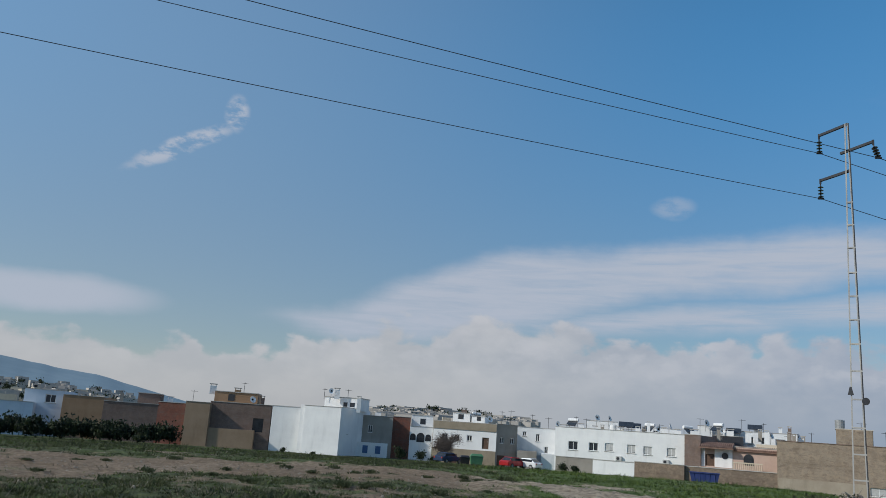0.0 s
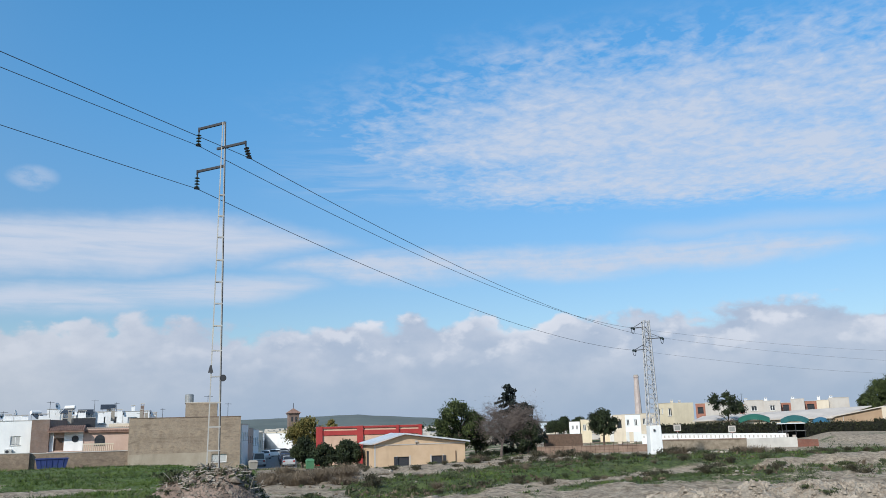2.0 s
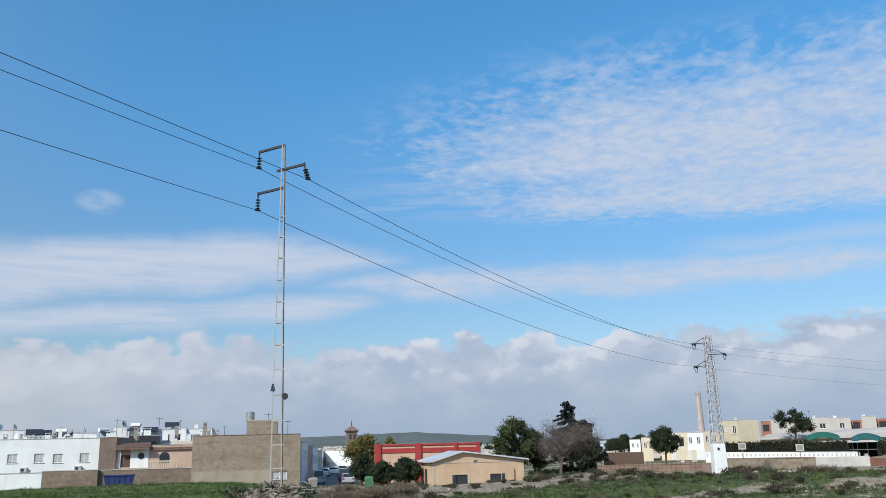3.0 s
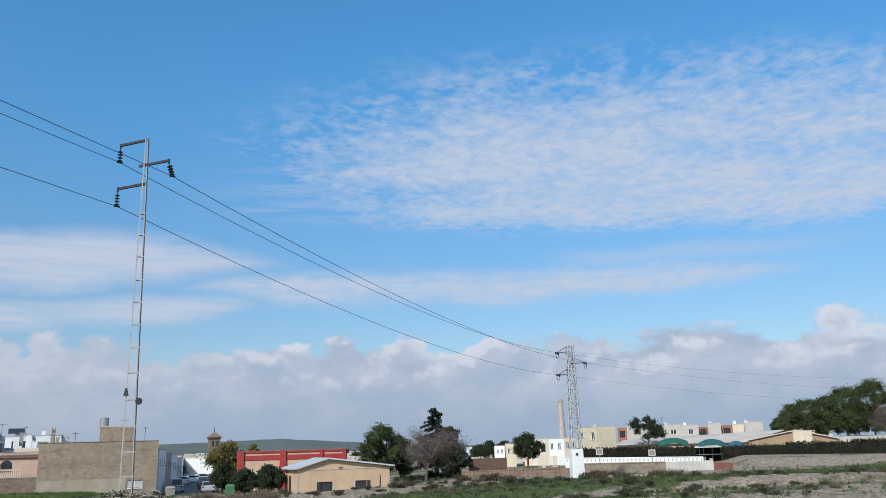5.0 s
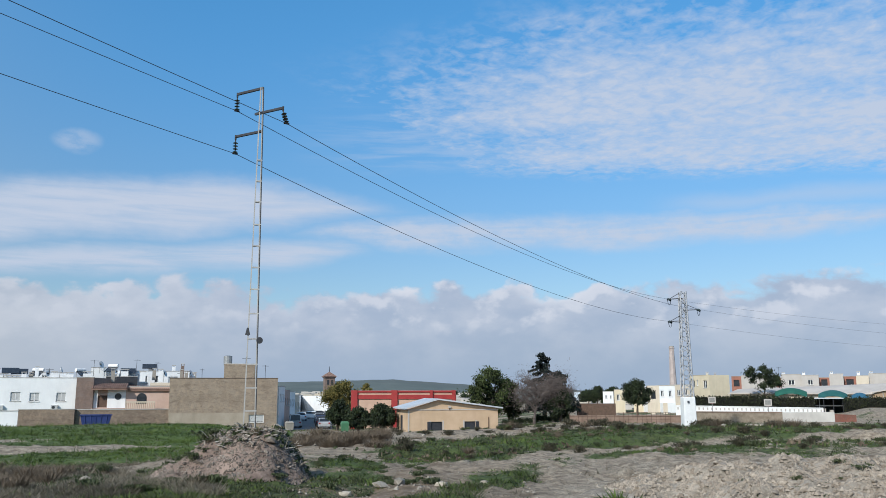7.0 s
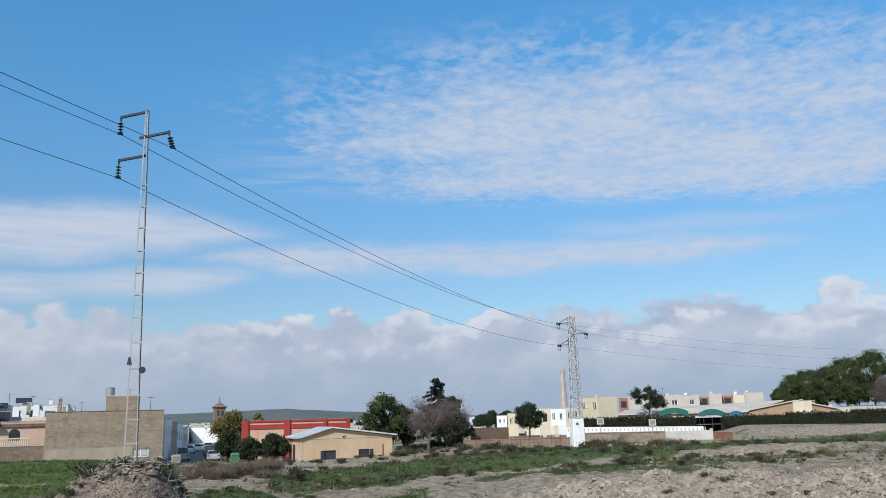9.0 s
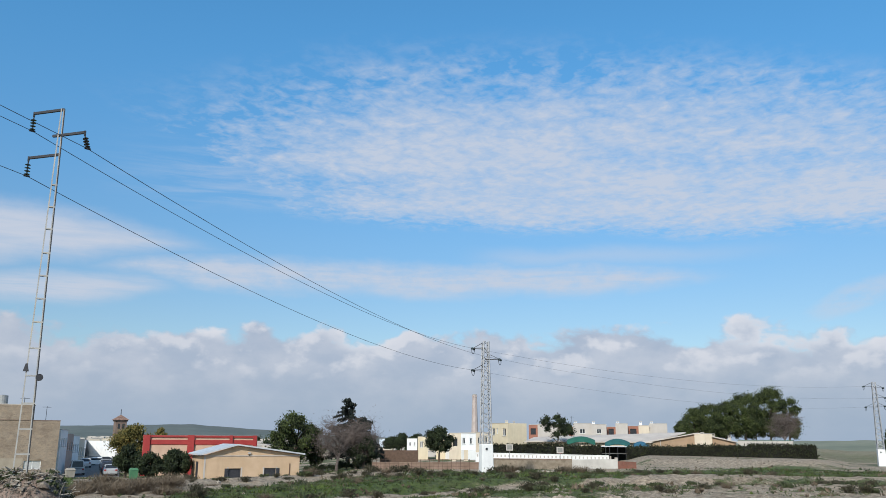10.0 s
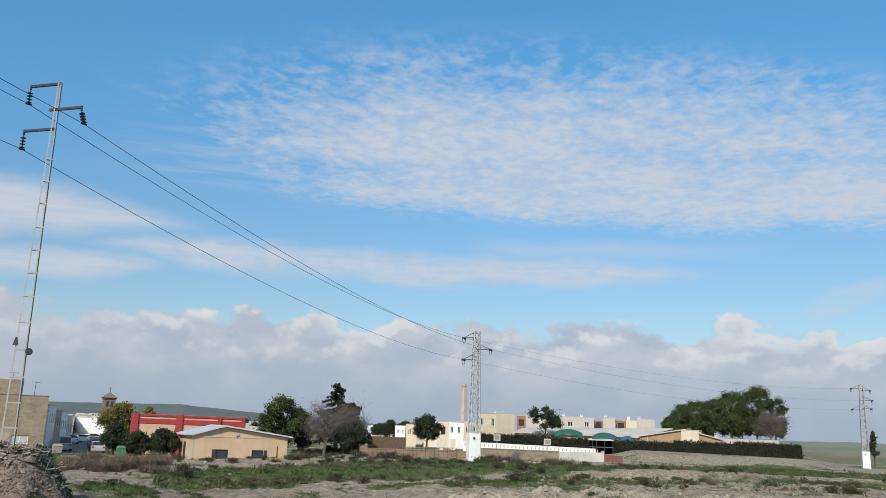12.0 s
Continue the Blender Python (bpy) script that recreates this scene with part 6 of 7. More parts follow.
def hall():
    """The long low hall: a shallow beige roof that climbs towards its gabled end."""
    A, B = ground_xy(59.5, 150), ground_xy(67.7, 147)
    u = B - A
    zb = EYE - 3.6
    ob = empty("long_hall", pose(A.x, A.y, zb, 0, 0, math.degrees(math.atan2(u.y, u.x))), "long low hall with a shallow beige roof", "hall")
    L, e = u.length, rise(-0.2, 148) - zb
    ra, rb = rise(0.08, 157) - zb, rise(0.45, 155) - zb
    part("wall", boxed(0, L, 0, 14, 0, e), CREAM, ob)

    def slope(ya, za, yb, zb0, zb1):
        bm = bmesh.new()
        v = [bm.verts.new(p) for t in (0.0, 0.15) for p in ((-0.4, ya, za + t), (L, ya, za + t), (L + 5.5, yb, zb1 + t), (-0.4, yb, zb0 + t))]
        for f in ((3, 2, 1, 0), (4, 5, 6, 7), (0, 1, 5, 4), (1, 2, 6, 5), (2, 3, 7, 6), (3, 0, 4, 7)):
            bm.faces.new([v[i] for i in f])
        return part("roof", bm, BEIGEROOF, ob, "shallow beige roof slope")
    front = slope(-0.6, e, 8, ra, rb)
    # sheet seams down the slope
    for i in range(1, 18):
        x0, x1 = L * i / 18, (L + 5.5) * i / 18
        zt = ra + (rb - ra) * i / 18
        bm = bmesh.new()
        bar(bm, (x0, -0.6, e + 0.17), (x1, 8, zt + 0.17), 0.06, 0.05)
        part("seam", bm, BEIGEROOF, front)


def gable_end():
    """The brown gabled end of the hall, with a pale box before its middle."""
    A, B = ground_xy(67.65, 147), ground_xy(73.0, 147)
    u = B - A
    zb = EYE - 3.6
    L = u.length
    ob = empty("gabled_hall", pose(A.x, A.y, zb, 0, 0, math.degrees(math.atan2(u.y, u.x))), "brown rendered hall with a shallow gable", "hall")
    e, r, c = rise(-0.16, 147) - zb, rise(0.42, 147) - zb, L * 0.56
    bm = bmesh.new()
    pts = ((0, 0), (L, 0), (L, e), (c, r), (0, e))
    f0, f1 = ([bm.verts.new((x, y, z)) for x, z in pts] for y in (0.0, 12.0))
    bm.faces.new(f0)
    bm.faces.new(f1[::-1])
    for i in range(5):
        bm.faces.new((f0[i], f1[i], f1[(i + 1) % 5], f0[(i + 1) % 5]))
    bmesh.ops.recalc_face_normals(bm, faces=bm.faces)
    part("wall", bm, TANWALL, ob)
    for xa, za, xb, zb2 in ((-0.3, e, c, r), (c, r, L + 0.3, e)):
        bm = bmesh.new()
        v = [bm.verts.new((x, y, z + t)) for t in (0.004, 0.16) for x, y, z in ((xa, -0.4, za), (xb, -0.4, zb2), (xb, 12.2, zb2), (xa, 12.2, za))]
        for f in ((3, 2, 1, 0), (4, 5, 6, 7), (0, 1, 5, 4), (1, 2, 6, 5), (2, 3, 7, 6), (3, 0, 4, 7)):
            bm.faces.new([v[i] for i in f])
        part("roof", bm, BEIGEROOF, ob, "pale roof edge")
    part("downpipe", rodded((L * 0.12, -0.06, 0), (L * 0.12, -0.06, e + 0.2), 0.06, sides=6), OFFWHITE, ob)


gable_end()
hall()
h = House("annex_building", "small tan annex before the gabled hall", 70.45, 144, 71.55, 144, 2.4, rise(0.4, 144), CREAM, "building")
for a, e in ((70.95, 0.52), (71.62, 0.42), (72.62, 0.3)):
    chimney(a, 150, rise(e - 0.35, 150), rise(e, 150), 0.5, OFFWHITE)
h = House("annex_building", "low white shed behind the hedge", 73.1, 150, 76.4, 150, 5, rise(0.0, 150), OFFWHITE, "building", roof=AWNGREEN)


def canopy(az, el, width, material, label):
    d = 141
    g = terrain(*ground_xy(az, d))
    z = rise(el, d) - g
    ob = empty("shade_canopy", pose(*spot(az, d, g), 0, 0, -az), label, "canopy", "shade canopies of the yard")
    verts, faces = [], []
    n, m, w, dp = 14, 6, width / 2, 2.6
    for t in (0.0, 0.05):
        for j in range(m + 1):
            for i in range(n + 1):
                x, y = -w + 2 * w * i / n, -dp + 2 * dp * j / m
                verts.append((x, y, z - 0.6 * (x / w) ** 2 - 0.85 * (y / dp) ** 2 - t))
    w1 = n + 1
    for j in range(m):
        for i in range(n):
            a = j * w1 + i
            faces.append((a, a + 1, a + w1 + 1, a + w1))
            b = a + w1 * (m + 1)
            faces.append((b + w1, b + w1 + 1, b + 1, b))
    c = new("fabric", from_lists("fabric", verts, faces, material, True))
    c.parent = ob
    for sx in (-1, 1):
        for sy in (-1, 1):
            part("post", rodded((sx * (w - 0.1), sy * dp, -0.2), (sx * (w - 0.1), sy * dp, z - 1.28), 0.06, sides=6), GALV, ob)


canopy(63.1, 0.2, 4.6, AWNGREEN, "vaulted green shade canopy")
canopy(65.5, 0.06, 4.0, AWNTEAL, "vaulted teal shade canopy")
canopy(67.0, -0.1, 2.6, AWNBLUE, "vaulted blue shade canopy")


def pergola():
    a, b = ground_xy(64.4, 136), ground_xy(66.1, 137)
    u = b - a
    g = terrain(*a)
    ob = empty("carport", pose(a.x, a.y, g, 0, 0, math.degrees(math.atan2(u.y, u.x))), "dark open carport between two hedges", "carport")
    z = rise(-0.42, 136) - g
    part("roof", boxed(0, u.length, 0, 5, z - 0.15, z), METALROOF, ob)
    for i in range(4):
        x = 0.1 + i * (u.length - 0.2) / 3
        part("post", rodded((x, 0.2, -0.2), (x, 0.2, z - 0.152), 0.06, sides=6), DARKSTEEL, ob)
    part("rail", rodded((0, 0.2, z * 0.5), (u.length, 0.2, z * 0.5), 0.04, sides=5), GALV, ob)
    # added near-black sheet paints the shaded depth under the roof
    part("shade_sheet", boxed(-1, u.length + 3, 4.8, 5.0, -0.2, z - 0.152), INNERSHADE, ob, "added dark sheet for the shade under the roof")
    for k in range(3):
        x = 0.5 + k * 1.1
        part("crate", boxed(x, x + 0.5, 2.0, 2.5, -0.2, 0.55 + 0.2 * (k % 2)), OFFWHITE, ob, "pale crate under the roof")


pergola()


# ---- vehicles and bins ----
def paint(name, c):
    return mat(name, c, tuple(min(1, v * 1.15 + 0.01) for v in c), 1.0, 0.25, metal=0.2, bump=0.02)


def car(az, d, z, turn, color, label, van=False):
    ob = empty("car" if not van else "van", pose(*spot(az, d, z), 0, 0, turn), label, "car" if not van else "van", "parked cars")
    L, W = (4.2, 1.72) if not van else (4.8, 1.85)
    low = [(-L / 2, 0.3), (L / 2, 0.3), (L / 2 + 0.03, 0.55), (L / 2 - 0.05, 0.78), (L / 2 - 1.1, 0.92), (-L / 2 + 0.25, 0.95), (-L / 2 - 0.02, 0.8)]
    if van:
        top = [(L / 2 - 1.0, 0.9), (L / 2 - 1.6, 1.85), (-L / 2 + 0.1, 1.9), (-L / 2, 0.9)]
    else:
        top = [(L / 2 - 1.15, 0.9), (L / 2 - 1.85, 1.42), (-L / 2 + 0.95, 1.44), (-L / 2 + 0.3, 0.92)]
    def extrude(pts, w, inset=0.0):
        bm = bmesh.new()
        zmin = min(p[1] for p in pts)
        a = [bm.verts.new((x, -w / 2 + inset * (z - zmin), z)) for x, z in pts]
        b = [bm.verts.new((x, w / 2 - inset * (z - zmin), z)) for x, z in pts]
        bm.faces.new(a)
        bm.faces.new(b[::-1])
        for i in range(len(pts)):
            bm.faces.new((a[i], b[i], b[(i + 1) % len(pts)], a[(i + 1) % len(pts)]))
        bmesh.ops.recalc_face_normals(bm, faces=bm.faces)
        return bm
    bm = extrude(low, W)
    bmesh.ops.bevel(bm, geom=list(bm.edges), offset=0.05, segments=2, affect="EDGES")
    body = part("body", bm, color, ob)
    cab = part("cabin", extrude(top, W * 0.94, 0.22), color, ob)
    x0, x1 = (top[3][0] + 0.35, top[0][0] - 0.45)
    for s in (-1, 1):
        part("side_window", boxed(x0, x1, s * W * 0.43 - 0.05, s * W * 0.43 + 0.05, 0.98, 1.3), GLASS, cab)
    for xa, za, xb, zb, nm in ((top[0][0], top[0][1], top[1][0], top[1][1], "windscreen"), (top[3][0], top[3][1], top[2][0], top[2][1], "rear_window")):
        bm = bmesh.new()
        p, q = Vector((xa, 0, za)).lerp(Vector((xb, 0, zb)), 0.12), Vector((xa, 0, za)).lerp(Vector((xb, 0, zb)), 0.88)
        sgn = 1 if xa > 0 else -1
        v = [bm.verts.new((a.x + o * sgn, y, a.z)) for o in (0.0, 0.03) for a, y in ((p, -0.7), (p, 0.7), (q, 0.6), (q, -0.6))]
        for f in ((0, 1, 2, 3), (7, 6, 5, 4), (0, 4, 5, 1), (1, 5, 6, 2), (2, 6, 7, 3), (3, 7, 4, 0)):
            bm.faces.new([v[i] for i in f])
        bmesh.ops.recalc_face_normals(bm, faces=bm.faces)
        part(nm, bm, GLASS, cab)
    for sx in (-1, 1):
        for sy in (-1, 1):
            c = Vector((sx * L * 0.31, sy * (W / 2 - 0.08), 0.32))
            w = part("wheel", rodded(c - Vector((0, 0.1, 0)), c + Vector((0, 0.1, 0)), 0.32, sides=14), RUBBER, ob)
            part("rim", rodded(c + Vector((0, sy * 0.1, 0)), c + Vector((0, sy * 0.115, 0)), 0.19, sides=10), GALV, w)
    for sy in (-1, 1):
        part("headlight", boxed(L / 2 - 0.06, L / 2 + 0.035, sy * 0.62 - 0.16, sy * 0.62 + 0.16, 0.6, 0.74), FRAMEWHITE, body)
        part("tail_light", boxed(-L / 2 - 0.04, -L / 2 + 0.05, sy * 0.66 - 0.12, sy * 0.66 + 0.12, 0.66, 0.86), REDPAINT, body)


RED, NAVY, SILVER, PALE, BLACK = paint("red_car_paint", (0.4, 0.02, 0.025)), paint("navy_car_paint", (0.03, 0.05, 0.1)), paint("silver_car_paint", (0.42, 0.43, 0.44)), paint("white_car_paint", (0.75, 0.75, 0.75)), paint("dark_car_paint", (0.03, 0.03, 0.035))
for az, d, turn, c, lb in ((1.1, 115, 48, NAVY, "dark blue car parked before a white house"), (5.5, 116, 46, RED, "red car parked beside a white one"), (6.35, 117, 140, PALE, "white car parked beside a red one")):
    car(az, d, terrain(*ground_xy(az, d)) + 0.0, turn, c, lb)
SZ = EYE - 5.0
for az, d, turn, c, lb in ((32.3, 118, 60, SILVER, "silver car parked along the street"), (32.15, 124, 60, BLACK, "dark car parked along the street"), (32.1, 131, 60, NAVY, "dark blue car parked along the street"),
                           (32.05, 138, 60, BLACK, "dark car parked along the street"), (32.0, 146, 60, SILVER, "silver car parked along the street"), (31.3, 158, 150, PALE, "white car crossing the end of the street"),
                           (31.75, 162, 150, BLACK, "dark car at the end of the street"), (30.8, 150, 60, PALE, "white car parked by the terraced houses")):
    car(az, d, SZ, turn, c, lb)
car(30.35, 122, SZ, 62, SILVER, "grey van parked beside terraced houses", True)


def dumpster():
    ob = empty("skip_container", pose(*spot(17.85, 106, rise(-1.98, 106)), 0, 0, -16), "large blue steel skip container with ribbed sides", "container")
    bm = bmesh.new()
    lo = [bm.verts.new((x, y, 0)) for x, y in ((-1.45, -0.85), (1.45, -0.85), (1.45, 0.85), (-1.45, 0.85))]
    hi = [bm.verts.new((x, y, 1.1)) for x, y in ((-1.7, -0.95), (1.7, -0.95), (1.7, 0.95), (-1.7, 0.95))]
    inn = [bm.verts.new((x * 0.95, y * 0.93, 1.1)) for x, y in ((-1.7, -0.95), (1.7, -0.95), (1.7, 0.95), (-1.7, 0.95))]
    flo = [bm.verts.new((x, y, 0.15)) for x, y in ((-1.4, -0.8), (1.4, -0.8), (1.4, 0.8), (-1.4, 0.8))]
    bm.faces.new(lo[::-1])
    bm.faces.new(flo)
    for i in range(4):
        k = (i + 1) % 4
        bm.faces.new((lo[i], lo[k], hi[k], hi[i]))
        bm.faces.new((hi[i], hi[k], inn[k], inn[i]))
        bm.faces.new((inn[i], inn[k], flo[k], flo[i]))
    part("tub", bm, BLUEMETAL, ob)
    for x in (-1.1, -0.55, 0, 0.55, 1.1):
        bm = bmesh.new()
        bar(bm, (x, -0.87, 0.05), (x * 1.1, -0.97, 1.05), 0.07, 0.06)
        part("rib", bm, BLUEMETAL, ob)
    part("rim", boxed(-1.76, 1.76, -1.03, -0.955, 1.0, 1.12), BLUEMETAL, ob)


dumpster()


def bin_(az, d, w, h, material, label):
    g = terrain(*ground_xy(az, d))
    ob = empty("waste_bin", pose(*spot(az, d, g), 0, 0, -az + 10), label, "bin", "street bins")
    bm = bmesh.new()
    vs = box(bm, -w / 2, w / 2, -0.5, 0.5, 0.12, h * 0.8)
    for v in vs[:4]:
        v.co.x *= 0.85
        v.co.y *= 0.85
    part("tub", bm, material, ob)
    bm = bmesh.new()
    vs = box(bm, -w / 2 - 0.03, w / 2 + 0.03, -0.54, 0.54, h * 0.8 + 0.003, h)
    for v in vs[4:]:
        v.co.x *= 0.7
        v.co.y *= 0.55
    part("lid", bm, material, ob)
    for x in (-w * 0.35, w * 0.35):
        for y in (-0.35, 0.35):
            part("wheel", rodded((x, y - 0.04, 0.08), (x, y + 0.04, 0.08), 0.09, sides=8), RUBBER, ob)


bin_(3.0, 113, 1.7, 1.5, GREENMETAL, "green domed waste container beside parked cars")
bin_(2.2, 114, 1.3, 1.2, BLACK, "dark waste container beside parked cars")
bin_(33.7, 103, 0.9, 1.3, GREENMETAL, "teal waste bin at the street corner")
bin_(30.0, 107, 1.0, 1.15, GREYWALL, "grey waste container at the street corner")

# aerials, chimneys and roof things
for az, d, e0, h in ((9.55, 126, 0.85, 1.7), (10.25, 126, 0.85, 1.5), (17.55, 130, 1.2, 1.9), (20.1, 134, 1.3, 1.9), (21.4, 134, 1.3, 1.5), (22.85, 120, 0.7, 1.2), (-7.65, 121, 1.8, 1.1), (-6.05, 121, 1.8, 1.2),
                     (4.55, 127, 0.75, 2.0), (5.15, 127, 0.75, 2.2), (12.9, 127, 0.8, 1.4), (15.0, 127, 0.8, 1.5), (-16.2, 125, 0.75, 1.7), (-13.0, 124, 1.6, 1.5), (28.3, 114, 0.85, 1.9), (6.6, 130, 0.6, 2.2),
                     (7.7, 130, 0.6, 1.9), (24.2, 118, 0.8, 1.5), (62.5, 175, 1.0, 1.6), (2.8, 126, 0.9, 1.6), (-20.6, 126, 0.5, 1.4), (27.0, 113, 1.8, 1.0)):
    antenna(az, d, rise(e0, d), h, (az * 37) % 90)
for az, d, e0, e1, w, m in ((-6.8, 120, 1.8, 2.4, 0.75, WHITE), (-5.25, 117, 1.0, 1.95, 0.55, WHITE), (1.95, 126, 0.9, 1.7, 0.8, BRICKBROWN), (14.3, 125, 0.8, 1.6, 0.45, WHITE), (22.95, 121, 0.6, 1.85, 0.45, BRICKBROWN), (23.7, 121, 0.6, 1.3, 0.6, GREYWALL),
                            (-15.0, 123, 1.5, 2.05, 0.9, WHITE), (-13.4, 123, 1.5, 1.9, 0.9, OCHRE), (13.6, 125, 0.8, 1.25, 0.6, WHITE), (22.4, 133, 1.2, 1.75, 0.5, WHITE), (-11.7, 122, 0.9, 1.5, 0.5, BRICKBROWN), (16.2, 124, 0.8, 1.25, 0.8, WHITE)):
    chimney(az, d, rise(e0, d), rise(e1, d), w, m)
for az, d, e0, r, hh in ((21.0, 135, 1.3, 0.45, 0.9), (12.0, 127, 0.8, 0.5, 0.9)):
    tank(az, d, rise(e0, d), r, hh, WHITECONC, "pale round water tank on a roof")


def solar(az, d, e0):
    ob = empty("solar_panel", pose(*spot(az, d, rise(e0, d)), 0, 0, -az), "dark tilted solar panel on a roof", "solar panel", "panels on the roofs")
    bm = bmesh.new()
    bar(bm, (0, -0.6, 0.25), (0, 0.6, 0.95), 2.1, 0.07)
    part("panel", bm, GLASS, ob)
    for x in (-0.8, 0.8):
        part("leg", rodded((x, 0.5, -0.5), (x, 0.5, 0.87), 0.03, sides=4), GALV, ob)
        part("leg", rodded((x, -0.5, -0.5), (x, -0.5, 0.28), 0.03, sides=4), GALV, ob)


for az, d, e0 in ((12.85, 126, 1.05), (13.35, 127, 1.0), (19.6, 131, 1.1), (20.9, 134, 1.4)):
    solar(az, d, e0)


def heater(az, d, e0, turn):
    """A solar water heater: a drum over a sloping panel."""
    ob = empty("water_heater", pose(*spot(az, d, rise(e0, d)), 0, 0, turn), "solar water heater with a pale drum over a dark panel", "water heater", "heaters on the roofs")
    part("drum", rodded((-0.75, 0.45, 0.95), (0.75, 0.45, 0.95), 0.26, sides=12), WHITECONC, ob)
    bm = bmesh.new()
    bar(bm, (0, -0.75, 0.1), (0, 0.4, 0.8), 1.5, 0.08)
    part("panel", bm, GLASS, ob)
    for x in (-0.6, 0.6):
        part("leg", rodded((x, 0.5, -0.5), (x, 0.5, 0.72), 0.035, sides=5), GALV, ob)
        part("leg", rodded((x, -0.7, -0.5), (x, -0.7, 0.12), 0.035, sides=5), GALV, ob)


for az, d, e0, turn in ((9.3, 127, 0.95, -30), (14.3, 127, 0.95, -40), (16.9, 127, 0.95, 20), (18.6, 130, 1.25, -50), (-6.0, 124, 1.15, -20), (2.9, 128, 0.9, 30), (-13.0, 124, 1.0, 10)):
    heater(az, d, e0, turn)
for az, d, e0, e1, w in ((8.7, 125, 0.75, 1.05, 1.2), (9.9, 126, 0.75, 1.2, 0.8), (13.0, 126, 0.75, 1.05, 1.6), (14.0, 126, 0.8, 1.25, 0.5), (17.2, 126, 0.8, 1.3, 1.1), (19.4, 130, 0.9, 1.45, 1.0), (21.2, 129, 0.9, 1.55, 0.5), (22.9, 119, 0.8, 1.5, 0.4), (23.6, 119, 0.8, 1.25, 0.7),
                         (-20.6, 126, 0.3, 1.15, 0.5), (-17.6, 125, 0.6, 1.0, 0.8), (-3.9, 127, 0.7, 1.1, 0.9), (1.9, 127, 0.7, 1.3, 0.5)):
    chimney(az, d, rise(e0, d), rise(e1, d), w, WHITE if w > 0.6 else GREYWALL)
hW2 = House("house", "white roof rooms behind the long white house", 10.2, 129, 12.3, 129, 6, rise(1.42, 129), WHITE, base=EYE - 4)
hW3 = House("house", "white roof rooms behind the long white house", 13.9, 131, 16.1, 131, 6, rise(1.2, 131), WHITE, base=EYE - 4, openings=[(14.6, 1.05, 14.9, 0.92)])
hW4 = House("house", "white roof room with a dish", 17.4, 131, 18.3, 131, 5, rise(1.55, 131), WHITE, base=EYE - 4)


def dish(az, d, e0, r, turn):
    ob = empty("satellite_dish", pose(*spot(az, d, rise(e0, d)), 0, 0, turn), "pale round satellite dish on a roof", "satellite dish", "dishes on the roofs")
    part("mast", rodded((0, 0, -0.7), (0, 0, 0.5), 0.03, sides=6), GALV, ob)
    verts, faces = [], []
    for t in (0.0, 0.02):
        for j in range(1, 4):
            q = r * j / 3
            for i in range(12):
                a = 2 * math.pi * i / 12
                verts.append((q * math.cos(a), -0.1 - 0.35 * q * q / r + t + 0.35 * q * math.sin(a), 0.55 + q * math.sin(a)))
    for s in (0, 36):
        faces.append(tuple(s + i for i in range(12)))
        for j in range(2):
            for i in range(12):
                k = (i + 1) % 12
                faces.append((s + j * 12 + i, s + j * 12 + k, s + j * 12 + 12 + k, s + j * 12 + 12 + i))
    bowl = new("bowl", from_lists("bowl", verts, faces, WHITECONC, True))
    bowl.parent = ob
    part("feed_arm", rodded((0, -0.1, 0.55 - r), (0, -0.75 * r - 0.15, 0.55 - 0.15), 0.018, sides=5), DARKSTEEL, ob)


for az, d, e0, r, turn in ((10.9, 128, 1.4, 0.45, 30), (11.7, 128, 1.4, 0.4, 50), (14.9, 127, 0.9, 0.45, 20), (15.6, 128, 1.15, 0.4, 60), (17.9, 130, 1.5, 0.5, 35), (18.9, 128, 1.05, 0.4, 10), (21.8, 128, 0.95, 0.45, 40), (8.3, 127, 0.8, 0.4, 25),
                            (-12.4, 121, 0.95, 0.45, 40), (-7.2, 119, 1.9, 0.4, 20), (3.7, 124, 0.8, 0.45, 30), (23.4, 116, 0.95, 0.4, 40)):
    dish(az, d, e0, r, turn)
for az, d, e0, e1, w, m in ((10.8, 127, 0.8, 1.1, 0.7, WHITE), (11.3, 126, 0.8, 1.2, 0.5, GREYWALL), (12.5, 126, 0.8, 1.15, 0.9, WHITE), (15.3, 126, 0.8, 1.3, 0.7, WHITE), (18.7, 126, 0.8, 1.5, 0.5, GREYWALL), (20.5, 128, 0.8, 1.35, 0.8, WHITE), (21.6, 127, 0.8, 1.5, 0.6, WHITE), (23.2, 118, 0.7, 1.4, 0.45, GREYWALL)):
    chimney(az, d, rise(e0, d), rise(e1, d), w, m)


# ---- bushes, weeds, stones ----
# darker blades: backlit look at the field's head, thin weedy growth elsewhere
DIMGRASS = leaf_mat("darkened_grass_blades", (0.02, 0.028, 0.01), (0.078, 0.09, 0.03), 0.2)

